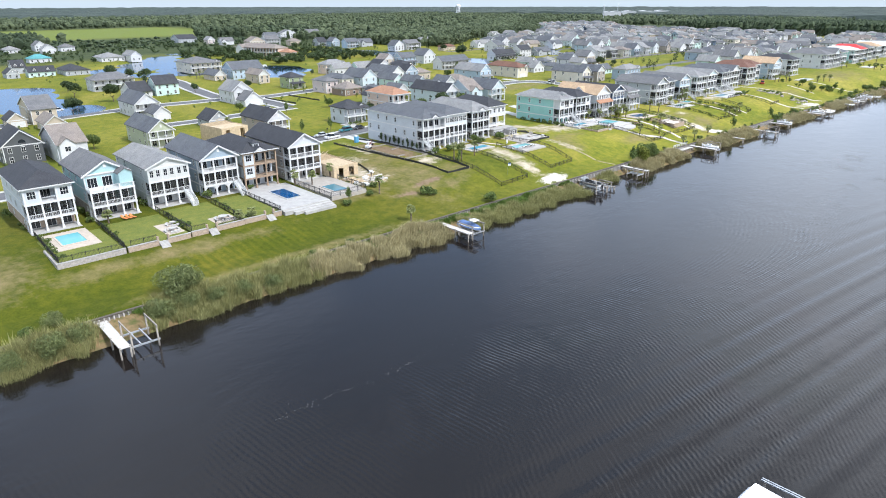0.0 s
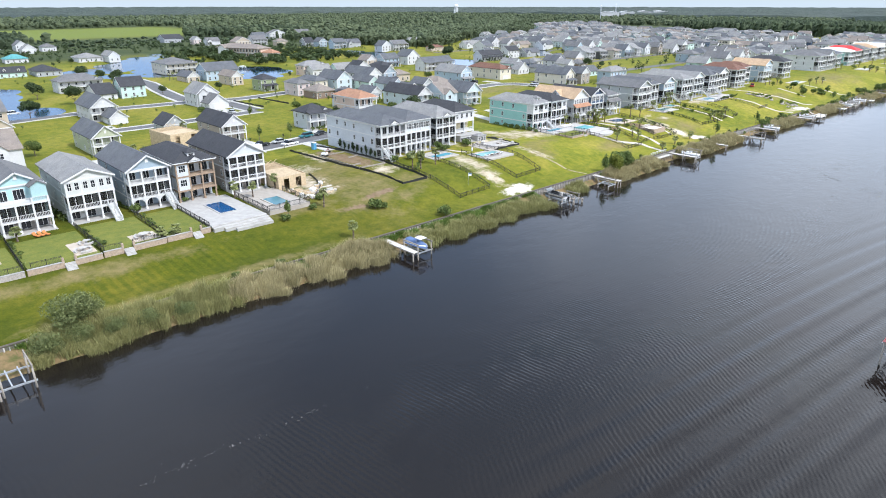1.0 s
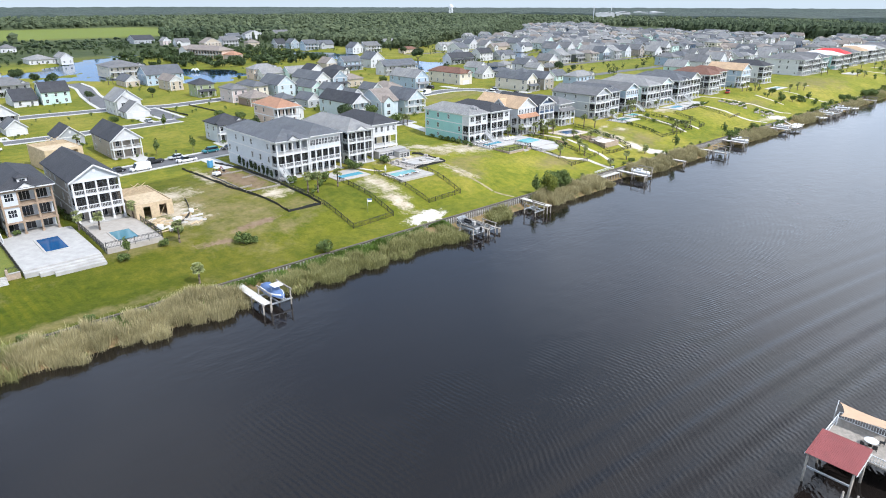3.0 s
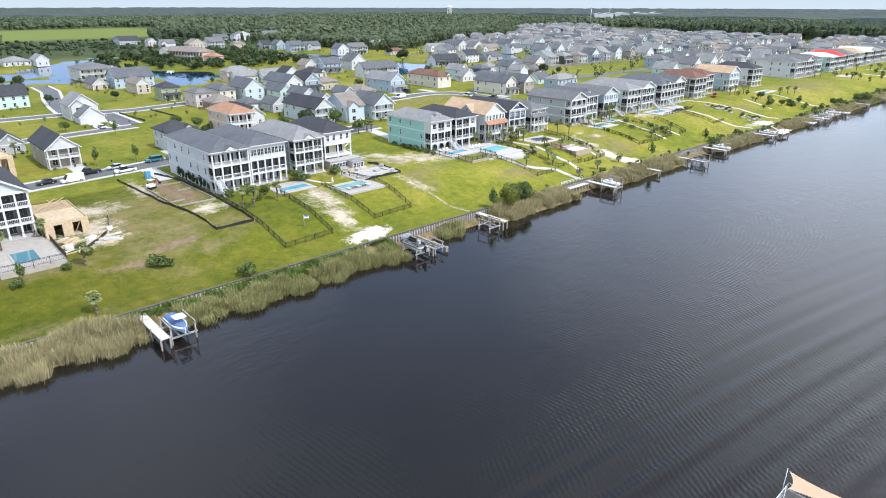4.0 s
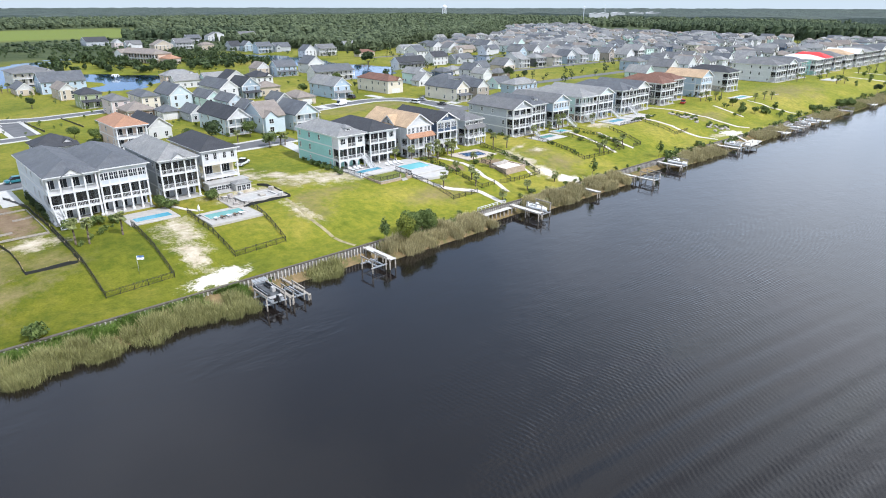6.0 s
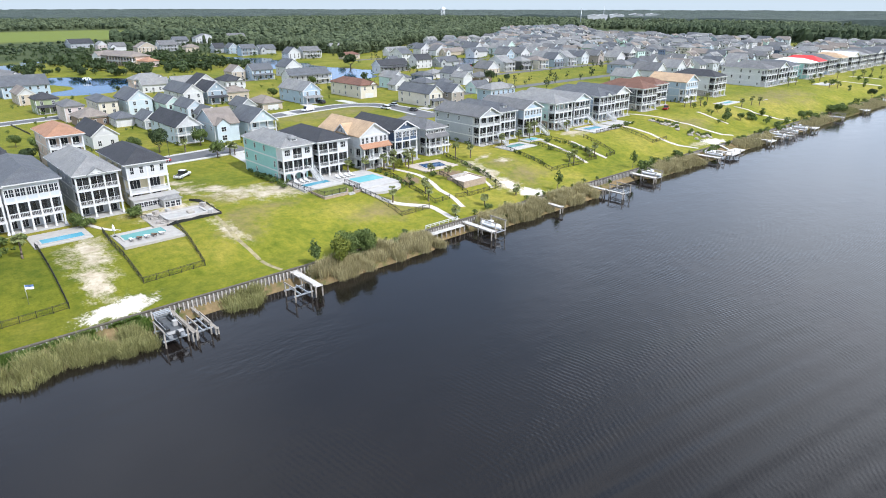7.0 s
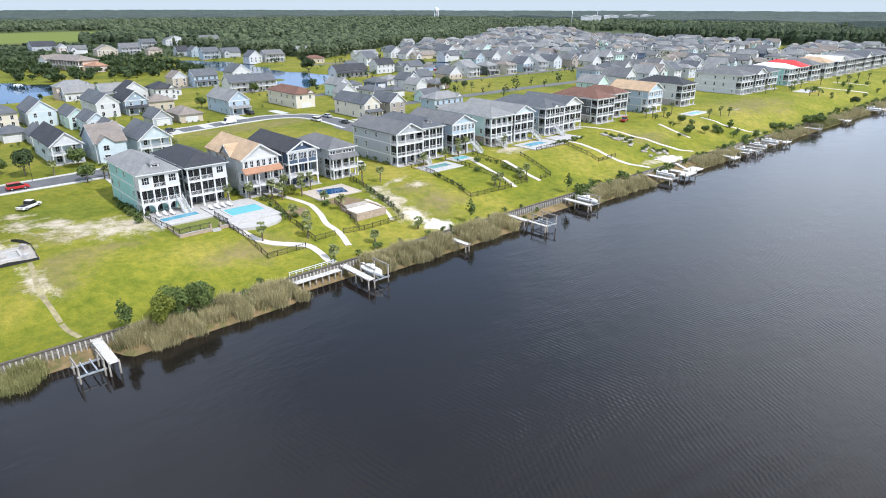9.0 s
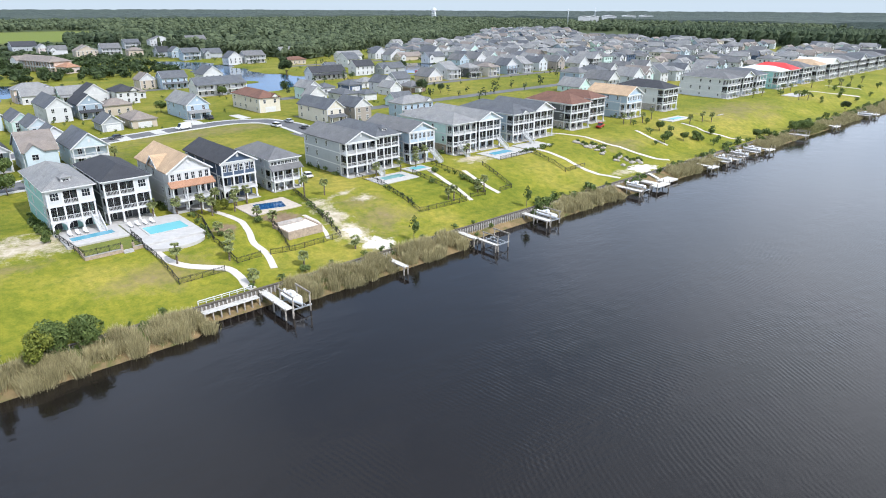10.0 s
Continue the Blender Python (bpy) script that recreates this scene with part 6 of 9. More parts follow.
def far_canopy():
    """The farthest woods as one uneven canopy that reaches the skyline."""
    r = np.random.RandomState(8)
    xs, ys = sheet_axis([(-2500, 1000, 28), (1000, 4850, 40)]), sheet_axis([(120, 1900, 60), (1900, 4750, 34)])
    bump_ = r.uniform(-4.5, 4.5, (len(ys), len(xs)))

    def z(X, Y):
        far = np.hypot(X, Y)
        h = 16 + bump_ * 0.8 + 1.2 * np.sin(X / 310 + Y / 520) + np.clip((far - 2500) / 2300, 0, 1) * 4
        h = np.where((Y < 2000) & (X < 1800), -12, h)
        return h + np.where(Y < 300, -30, 0) * (X < 1850) + np.where(h > 0, 6, 0)
    me, _, _ = grid_object("far_wood", xs, ys, z)
    me.polygons.foreach_set("use_smooth", np.zeros(len(me.polygons), bool))
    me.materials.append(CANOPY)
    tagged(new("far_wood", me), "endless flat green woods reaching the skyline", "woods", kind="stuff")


far_canopy()

n_ = 6500
fx = fr_.uniform(436, 1100, n_)
fy = np.interp(fx, WOOD_X, WOOD_Y) + fr_.uniform(0, 1, n_) ** 1.5 * 150 - 4
woods("wood_edge", fx, fy, fr_.uniform(5, 11.5, n_), fr_.uniform(2.0, 3.8, n_), 13, FOREST, "leafy edge of the pine wood", 0.25)
n_ = 1500
fx, fy = fr_.uniform(330, 985, n_), fr_.uniform(196, 640, n_)
near_ = np.array([min(max(abs(a - x), abs(b - y)) for a, b in TAKEN) for x, y in zip(fx, fy)])
ok_ = (near_ > 7.5) & (pond_depth(fx, fy) < -2) & ((fx > 520) | (fr_.uniform(size=n_) < 0.4))
fx, fy = fx[ok_], fy[ok_]
leafy_woods("street_trees", fx, fy, fr_.uniform(2.5, 6.0, len(fx)), fr_.uniform(1.2, 2.4, len(fx)), 14, FORESTD, "many small dark trees between far houses", 34)

lr_ = np.random.RandomState(31)
for nm_, n_, x0_, x1_, y0_, y1_, h0_, h1_, mt_, lf_, lb_ in (("garden_trees", 150, -60, 430, 262, 600, 2.5, 5.5, LEAFD, 110, "dark garden trees scattered between houses and ponds"), ("pond_trees", 230, 200, 345, 440, 600, 2.5, 6.5, LEAFD, 120, "dark oaks round the clubhouse and ponds"),
                                                             ("back_trees", 420, 60, 420, 585, 800, 1.8, 5.0, LEAFD, 60, "low dark trees and scrub beyond the last houses"), ("street_bushes", 420, 60, 700, 262, 560, 0.8, 2.2, LEAF, 50, "small green bushes and young trees in front gardens"),
                                                             ("edge_trees", 1500, 437, 1100, 560, 800, 6.0, 12.5, FOREST, 52, "leafy trees at the edge of the wood")):
    fx, fy = lr_.uniform(x0_, x1_, n_), lr_.uniform(y0_, y1_, n_)
    if nm_ == "edge_trees":
        fy = np.interp(fx, WOOD_X, WOOD_Y) - 6 + lr_.uniform(0, 34, n_)
    ok_ = clear_of(fx, fy, 5.0 if nm_ == "street_bushes" else 8.5)
    if nm_ == "garden_trees":
        ok_ &= (np.sin(fx / 17.0) + np.sin(fy / 23.0 + fx / 41.0) > 0.2) & ~((fx > 60) & (fx < 215) & (fy < 335))
    fx, fy = fx[ok_], fy[ok_]
    hh_ = lr_.uniform(h0_, h1_, len(fx))
    leafy_woods(nm_, fx, fy, hh_, hh_ * (lr_.uniform(0.6, 0.95, len(fx)) if nm_ == "pond_trees" else lr_.uniform(0.42, 0.62, len(fx))), 70 + n_, mt_, lb_, lf_)

# trees on the far lawns and bushes along the far bank
fx, fy = np.concatenate([lr_.normal(408, 10, 14), lr_.uniform(530, 660, 20)]), lr_.uniform(114, 143, 34)
hh_ = lr_.uniform(1.6, 3.8, 34)
leafy_woods("lawn_trees", fx, fy, hh_, hh_ * 0.5, 92, LEAF, "small round trees scattered over the far lawns", 90)
fx = np.concatenate([lr_.uniform(300, 660, 130), lr_.uniform(152, 300, 30)])
fy = lr_.uniform(105.8, 109.4, 160)
hh_ = np.concatenate([lr_.uniform(1.0, 3.0, 130), lr_.uniform(0.7, 1.5, 30)])
leafy_woods("bank_bushes", fx, fy, hh_, hh_ * 0.62, 93, LEAF, "green bushes along the river wall", 80)

# low planting against house walls and along garden fences
sx_, sy_ = [], []
for a_, w_ in ((26.6, 9.2), (39.3, 9.4), (52.0, 9.6), (64.6, 9.2), (75.2, 9.4), (88.0, 9.6), (207.0, 8.8), (218.0, 9.4), (231.6, 9.6), (243.6, 8.6), (256.4, 8.2), (279.4, 10.2), (289.6, 8.4), (301.8, 9.8), (319.6, 10.4), (331.0, 10.0), (347.9, 11.0), (359.2, 10.4), (381.4, 11.6), (418.4, 11.4)):
    for i in range(9):
        if lr_.uniform() < 0.7:
            sx_.append(a_ - w_ / 2 - 0.8 + lr_.uniform(-0.2, 0.2)), sy_.append(154.5 + i * 1.9 + lr_.uniform(-0.4, 0.4))
for a_, b_ in TAKEN[:100]:
    for i in range(5):
        if lr_.uniform() < 0.6:
            sx_.append(a_ - 5 + i * 2.3 + lr_.uniform(-0.5, 0.5)), sy_.append(b_ - 5 - lr_.choice((2.9, 7.6)) + lr_.uniform(-0.3, 0.3))
for (ax_, ay_), (bx_, by_) in (((22.8, 130), (22.8, 147)), ((34.5, 131), (34.5, 147)), ((47.8, 130.5), (47.9, 146)), ((60, 130), (60, 146)), ((252.4, 122), (254, 136)), ((276, 123), (277, 138)), ((298.6, 122), (300.6, 140)), ((229.3, 147), (226.4, 130)), ((203.6, 151), (202.2, 160)), ((131.6, 135), (142.6, 144)), ((333, 140), (345, 139)), ((338, 140.4), (350, 139.6)), ((142, 205.5), (152, 206)), ((155, 206), (157, 220)), ((171.5, 200), (172, 216))):
    for i in range(9):
        k = (i + lr_.uniform(0, 0.8)) / 9
        sx_.append(ax_ + (bx_ - ax_) * k + lr_.uniform(-0.4, 0.4)), sy_.append(ay_ + (by_ - ay_) * k)
sx_, sy_ = np.array(sx_), np.array(sy_)
hh_ = lr_.uniform(0.7, 1.6, len(sx_))
leafy_woods("shrubs", sx_, sy_, hh_, hh_ * lr_.uniform(0.5, 0.8, len(sx_)), 91, LEAF, "low green shrubs against house walls and fences", 60)

# reeds along the bank, stretch by stretch
REEDS = ((-30, 20.5, 101.0, 36, 1), (28.5, 62, 101.5, 36, 1), (62, 97, 100.2, 60, 0), (104, 128, 100.2, 40, 1), (128, 150.5, 100.0, 40, 1), (183, 199, 102.4, 44, 0), (198, 214.5, 102.6, 46, 0), (230, 253.8, 102.3, 50, 0), (257, 274, 102.4, 44, 0),
         (305, 336, 102, 40, 0), (368, 384, 102.4, 30, 0), (388, 397, 102.4, 24, 0), (433, 462, 102.4, 30, 0), (474, 500, 102.4, 30, 1), (500, 545, 102.4, 20, 0), (552, 640, 101.5, 16, 0), (660, 900, 102, 6, 1), (164, 172, 103, 26, 1))
for k_, (a_, b_, c_, dens, green) in enumerate(REEDS):
    reed_bed("reeds", a_, b_, c_, 105.6 if 104 <= a_ < 150 else 107.4, int((b_ - a_) * dens * 14), 20 + k_, REEDG if green else REED, "thick grey-green feathery reeds on the bank" if green else "thick straw-coloured reeds along the water", 2.0 if green else 2.3, 0.5 if green else 0.26)
for k_, (a_, b_, g_) in enumerate(((-30, 19, 1), (29.5, 62, 1))):
    reed_bed("reeds", a_, b_, 105.0, 107.9, int((b_ - a_) * 170), 80 + k_, REEDG if g_ else REED, "tall reeds close against the river wall", 2.9, 0.3)
for k_, (a_, b_) in enumerate(((96.5, 152), (62, 97), (183, 213), (28, 60), (231, 253))):
    reed_bed("bank_vines", a_, b_, 105.4, 108.6, int((b_ - a_) * (420 if k_ == 0 else 130)), 60 + k_, VINE, "low bright green vines below the river wall", 0.95, 0.9)
for a_, b_, s_ in ((2, 104.5, 1.0), (8, 103.6, 0.9), (14, 104.4, 1.0), (18.5, 105.5, 0.8), (31, 105.0, 1.0), (36, 105.2, 0.9), (41, 105.0, 0.8), (35.6, 108.9, 1.5), (38.2, 109.6, 1.15), (-6, 104, 1.1), (46, 104.4, 0.8), (52, 104, 0.75), (16, 110.2, 0.7)):
    tree("willow_bush", a_, b_, s_)
for kd, a_, b_, s_ in (("bush", 12, 108.9, 1.1), ("bush", 106.4, 121, 1.5), ("bush", 108.2, 120.2, 1.0), ("bush", 118.8, 109.0, 1.6), ("young_tree", 184.6, 106.8, 1.5), ("golden_bush", 190.4, 106.6, 1.5), ("bank_tree", 192.2, 108.2, 1.4), ("bank_tree", 197.0, 107.6, 1.35),
                       ("bush", 205.5, 107.9, 0.8), ("bush", 262, 107.2, 0.8), ("young_tree", 264.0, 109.3, 1.3), ("young_tree", 302.4, 109.6, 1.25), ("bush", 73.5, 108.8, 0.8), ("bush", 64, 108.9, 0.7), ("bush", 92.8, 127.5, 0.9), ("bush", 84.5, 125.4, 1.0),
                       ("young_tree", 85.5, 125.9, 1.0), ("round_tree", 472, 107, 1.2), ("round_tree", 478, 106, 1.3), ("round_tree", 484, 105.5, 1.1), ("round_tree", 440, 109, 1.0), ("round_tree", 446, 108.5, 0.9), ("broad_tree", 545, 110, 0.8), ("bush", 236.6, 109.6, 1.0)):
    tree(kd, a_, b_, s_)

# ---- river wall, docks and boats ----
def bulkhead():
    w = thing("river_wall", pose(0, SHORE, 0), "weathered timber river wall with a dark cap and pale piles", "retaining wall", kind="structure")
    part("sheeting", boxes((-60, 640, -0.12, 0.08, -0.8, 2.55)), SHEETING, w)
    part("cap", boxes((-60, 640, -0.32, 0.25, 2.55, 2.72)), PILEWOOD, w, "dark wet timber cap")
    part("waler", boxes((-60, 640, -0.26, -0.12, 1.7, 1.95)), SHEETING, w)
    bm = bmesh.new()
    for i in range(580):
        x = -8.1 + i * 0.775
        tube(bm, (x, -0.36, -1), (x, -0.36, 2.5 - 0.05 * (i % 2)), 0.14, 0.13, 6)
    for i in range(90):
        box(bm, 442 + i * 2.2, 442.25 + i * 2.2, -0.48, -0.24, -1, 2.45)
    tagged(part("piles", bm, GREYPILE, w, "close-set pale timber piles"), kind="stuff")


bulkhead()


def pile_mesh(h, r=0.15):
    key = ("dockpile", round(h, 1), r)
    if key not in MESHES:
        MESHES[key] = to_mesh("dock_post", tube(bmesh.new(), (0, 0, -2), (0, 0, h), r * 1.02, r * 0.92, 8), WOOD)
    return MESHES[key]


def walkway(d, x, y0, y1, w, z, mat=None, words="sun-bleached planks"):
    """Plank deck from the wall (y1) out over the water (y0), with its joists."""
    for s in (-1, 1):
        part("joist", boxes((x + s * (w / 2 - 0.12) - 0.06, x + s * (w / 2 - 0.12) + 0.06, y0, y1, z - 0.32, z - 0.05)), WOOD, d)
    n = int((y1 - y0) / 0.19)
    bm = bmesh.new()                     # planks laid crosswise with open joints
    for i in range(n):
        a, sh = y0 + i * (y1 - y0) / n, 0.015 * math.sin(i * 2.3)
        box(bm, x - w / 2 + sh, x + w / 2 + sh, a + 0.012, a + (y1 - y0) / n - 0.012, z - 0.05, z - 0.006 * (i % 3))
    tagged(part("deck_planks", bm, mat or PALEWOOD, d, words), kind="stuff")


def boat_lift(x, y, lift_w=4.2, lift_l=5.0, walk=1.5, z=1.9, side=1, tall=1.4, out=98.0, label="timber dock with a boat lift on piles", mat=None, words="sun-bleached planks"):
    """Dock: a narrow plank walk from the wall, and beside it four tall piles with cradle beams between them."""
    d = thing("boat_lift", pose(x, 0, 0), label, "dock", "docks")
    walkway(d, 0, out - 1.0, SHORE + 0.4, walk, z, mat, words)
    for yy in (out - 0.7, out + 3.6, SHORE - 1.2):
        for s in (-1, 1):
            part("dock_post", pile_mesh(z + 0.15), None, d, "", pose(s * (walk / 2 - 0.05), yy, 0))
    x0, x1 = side * (walk / 2 + 0.45), side * (walk / 2 + 0.45 + lift_w)
    for yy in (out, out + lift_l):
        for xx in (x0, x1):
            part("lift_post", pile_mesh(z + tall), None, d, "", pose(xx, yy, 0))
        part("cradle_beam", boxes((min(x0, x1) - 0.3, max(x0, x1) + 0.3, yy - 0.1, yy + 0.1, 1.05, 1.3)), METAL, d, "galvanised cradle beam")
    for xx in (x0, x1):
        part("top_beam", boxes((xx - 0.09, xx + 0.09, out - 0.4, out + lift_l + 0.4, z + tall, z + tall + 0.24)), WOOD, d)
    for k in (0.3, 0.7):
        xx = x0 + (x1 - x0) * k
        part("bunk", boxes((xx - 0.09, xx + 0.09, out - 0.3, out + lift_l + 0.3, 1.3, 1.55)), METAL, d)
    return d


def hull_bm(l, w, h, flat=False):
    """A boat's hull: bow towards +y, rounded sections, open flat deck."""
    bm = bmesh.new()
    rings = []
    n = 9
    for i in range(n):
        t = i / (n - 1)
        y = (t - 0.5) * l
        k = 1.0 if t < 0.55 else max(0.06, 1 - ((t - 0.55) / 0.45) ** 2.0)
        sh = h * (1 + 0.25 * max(0, t - 0.5) * 2)
        rings.append([bm.verts.new((sx * w / 2 * k * f, y, zz * sh)) for sx, f, zz in ((-1, 1.0, 1.0), (-1, 0.92, 0.45), (-1, 0.35, 0.06), (1, 0.35, 0.06), (1, 0.92, 0.45), (1, 1.0, 1.0))])
    for a, b in zip(rings, rings[1:]):
        for j in range(6):
            f = bm.faces.new((a[j], a[(j + 1) % 6], b[(j + 1) % 6], b[j]))
            f.smooth = j != 5
    bm.faces.new(rings[0])
    bm.faces.new(rings[-1][::-1])
    bmesh.ops.recalc_face_normals(bm, faces=bm.faces)
    return bm


def engine(b, x, y, z, mat=None):
    part("outboard_engine", bevelled(boxes((x - 0.22, x + 0.22, y - 0.5, y, z, z + 0.75), (x - 0.1, x + 0.1, y - 0.4, y - 0.15, z - 0.7, z + 0.02)), 0.05), mat or PLAINW, b, "black outboard engine" if mat else "white outboard engine")


PLAINW = plain("white_gelcoat", (0.78, 0.79, 0.80), 0.25, vary=0.04)
BLUECOVER = plain("blue_canvas_cover", (0.10, 0.165, 0.32), 0.8, vary=0.2, scale=1.2)
GREYVINYL = plain("dark_grey_deck_vinyl", (0.09, 0.095, 0.10), 0.7, vary=0.2)


def covered_boat(x, y, z, turn=0):
    b = thing("covered_boat", pose(x, y, z, 0, 0, turn), "motorboat under a blue canvas cover with a white top", "boat", "boats")
    part("hull", hull_bm(6.4, 2.4, 0.95), PLAINW, b, "white hull")
    bm = bmesh.new()
    n, rings = 8, []
    for i in range(n):
        t = i / (n - 1)
        k = 1.0 if t < 0.55 else max(0.08, 1 - ((t - 0.55) / 0.45) ** 2.0)
        top = 1.5 + 0.35 * math.exp(-((t - 0.5) / 0.2) ** 2) - 0.4 * t
        rings.append([bm.verts.new(p) for p in ((-1.36 * k, (t - 0.5) * 6.9, 0.55), (-0.8 * k, (t - 0.5) * 6.4, 1.0 + top * 0.25), (0, (t - 0.5) * 6.4, top), (0.8 * k, (t - 0.5) * 6.4, 1.0 + top * 0.25), (1.36 * k, (t - 0.5) * 6.9, 0.55))])
    for a, c in zip(rings, rings[1:]):
        for j in range(4):
            bm.faces.new((a[j], a[j + 1], c[j + 1], c[j])).smooth = True
    bm.faces.new(rings[0][::-1])
    bmesh.ops.recalc_face_normals(bm, faces=bm.faces)
    part("cover", bm, BLUECOVER, b, "blue canvas cover")
    part("hard_top", bevelled(boxes((-0.95, 0.95, 0.1, 2.0, 2.35, 2.5)), 0.08, 2), PLAINW, b, "white hard top")
    for sx in (-0.85, 0.85):
        part("top_post", beam(bmesh.new(), (sx, 0.5, 1.1), (sx, 0.7, 2.36), 0.06), METAL, b)
    for sx in (-0.35, 0.35):
        engine(b, sx, -3.2, 0.5)
    return b


def pontoon_boat(x, y, z, turn=0, deck=None):
    b = thing("pontoon_boat", pose(x, y, z, 0, 0, turn), "grey pontoon boat with dark deck and silver rails", "boat", "boats")
    for sx in (-0.95, 0.95):
        part("pontoon", tube(tube(bmesh.new(), (sx, -3.3, 0.35), (sx, 2.9, 0.35), 0.34, 0.34, 12), (sx, 2.9, 0.35), (sx, 3.7, 0.5), 0.34, 0.05, 12), METAL, b)
    part("deck", boxes((-1.3, 1.3, -3.3, 3.3, 0.7, 0.82)), deck or GREYVINYL, b)
    for sx in (-1.25, 1.25):
        part("side_panel", boxes((sx - 0.03, sx + 0.03, -2.2, 3.2, 0.85, 1.4)), GREYVINYL, b, "dark grey side panel")
        part("rail", boxes((sx - 0.04, sx + 0.04, -2.2, 3.2, 1.4, 1.47)), METAL, b, "silver rail")
    part("front_panel", boxes((-1.2, 1.2, 3.2, 3.26, 0.85, 1.45)), METAL, b)
    for sx0, sx1, sy0, sy1 in ((-1.2, -0.6, 0.9, 2.9), (0.6, 1.2, 0.9, 2.9), (-1.2, -0.5, -1.9, -0.4)):
        part("seat", bevelled(boxes((sx0, sx1, sy0, sy1, 0.82, 1.22), (sx0 if sx0 < 0 else sx1 - 0.18, sx0 + 0.18 if sx0 < 0 else sx1, sy0, sy1, 1.2, 1.62)), 0.05), BLACK, b, "black cushioned bench")
    part("console", bevelled(boxes((0.4, 1.1, -0.9, -0.2, 0.82, 1.75)), 0.05), CONCRETE, b, "grey helm console")
    # the folded sun top: three bent bars lying back over the bow
    for k in range(3):
        y, z = 2.5 + k * 0.35, 2.0 + 0.12 * k
        part("top_frame", beam(beam(beam(bmesh.new(), (-1.25, 1.7, 1.42), (-1.3, y, z), 0.06), (1.25, 1.7, 1.42), (1.3, y, z), 0.06), (-1.3, y, z), (1.3, y, z), 0.16), METAL, b, "silver bar")
    part("stern_deck", boxes((-1.25, 1.25, -3.3, -2.3, 0.822, 0.86)), CONCRETE, b, "pale stern deck")
    engine(b, 0, -3.3, 0.6, BLACK)
    return b


def open_boat(x, y, z, turn=0, l=6.0):
    b = thing("open_boat", pose(x, y, z, 0, 0, turn), "white open motorboat with a centre console", "boat", "boats")
    part("hull", hull_bm(l, 2.2, 0.9), PLAINW, b)
    part("deck_sole", boxes((-0.8, 0.8, -l * 0.42, l * 0.18, 0.9, 0.94)), CONCRETE, b)
    part("console", bevelled(boxes((-0.4, 0.4, -0.6, 0.2, 0.94, 1.8)), 0.06), PLAINW, b)
    part("seat", bevelled(boxes((-0.45, 0.45, -1.7, -1.1, 0.94, 1.45)), 0.05), PLAINW, b)
    engine(b, 0, -l / 2, 0.5)
    return b


def plain_dock(x, out, w=1.6, z=1.6, end_w=0.0, end_d=0.0, label="narrow timber dock over the water", turn=0):
    d = thing("dock", pose(x, 0, 0), label, "dock", "docks")
    walkway(d, 0, out, SHORE + 0.4, w, z)
    y = out + 0.4
    while y < SHORE:
        for s in (-1, 1):
            part("dock_post", pile_mesh(z + 0.1), None, d, "", pose(s * (w / 2 - 0.1), y, 0))
        y += 3.2
    if end_w:
        part("platform", boxes((-end_w / 2, end_w / 2, out - end_d, out, z - 0.3, z)), PALEWOOD, d)
        for sx in (-1, 1):
            for yy in (out - end_d + 0.3, out - 0.3):
                part("dock_post", pile_mesh(z + 0.9), None, d, "", pose(sx * (end_w / 2 - 0.15), yy, 0))
    return d


boat_lift(22.5, 0, 4.0, 5.0, 1.6, 2.0, 1, 1.6, 97.4, label="empty boat lift with tall piles beside a grey plank walk")
boat_lift(98.4, 0, 3.9, 4.6, 1.5, 2.0, 1, 1.0, 97.2, label="boat lift with a blue-covered boat beside a plank walk")
covered_boat(101.6, 99.6, 1.55, 180)
boat_lift(156.3, 0, 3.6, 4.4, 0.7, 1.7, -1, 1.0, 98.6, "boat lift with a grey pontoon boat", WOOD, "weathered grey planks")
pontoon_boat(153.7, 101.4, 1.5, 0)
boat_lift(159.9, 0, 2.2, 4.0, 0.5, 1.1, -1, 1.2, 98.4, "small open timber lift frame on piles", WOOD, "weathered grey planks")
boat_lift(180.2, 0, 3.4, 3.6, 1.5, 2.2, -1, 0.4, 99.6, label="empty low boat lift beside a bleached plank walk")
boat_lift(226.6, 0, 3.4, 4.6, 1.5, 2.1, 1, 1.4, 99.0, label="white dock with a boat on its lift")
open_boat(229.4, 101.6, 1.55, 180)
d_ = thing("shore_deck", pose(221, SHORE, 0), "pale plank deck along the river wall", "deck")
bm = boxes(*[(-6.19 + i * 0.2, -6.01 + i * 0.2, -2.0, -0.42, 1.72, 1.8 - 0.006 * (i % 3)) for i in range(52)])
tagged(part("deck_planks", bm, PALEWOOD, d_, "sun-bleached planks"), kind="stuff")
part("rail", boxes((-6.2, 4.0, 0.35, 0.45, 3.4, 3.52), (-6.2, 4.0, 0.37, 0.43, 3.05, 3.12)), WHITE, d_, "white rail")
for i in range(8):
    part("rail_post", boxes((-0.06, 0.06, 0.34, 0.46, 2.6, 3.5)), WHITE, d_, "", pose(-6.1 + i * 1.43, 0, 0))
    part("dock_post", pile_mesh(1.7), None, d_, "", pose(-6.0 + i * 1.45, -1.8, 0))
plain_dock(254.3, 99.8, 1.2, 1.9, label="narrow bleached plank dock")
plain_dock(276.6, 102.0, 1.3, 2.0, label="plank dock leading to an empty lift")
boat_lift(277.6, 0, 3.6, 4.4, 0.9, 1.7, 1, 1.4, 97.4)
boat_lift(299.5, 0, 3.8, 5.0, 1.6, 1.9, 1, 1.0, 100.4, label="timber dock with a white boat on its lift")
open_boat(302.6, 102.6, 1.5, 180)
boat_lift(341.0, 0, 4.2, 5.0, 1.8, 1.8, 1, 0.9, 100.0, label="wide timber dock with a lift")
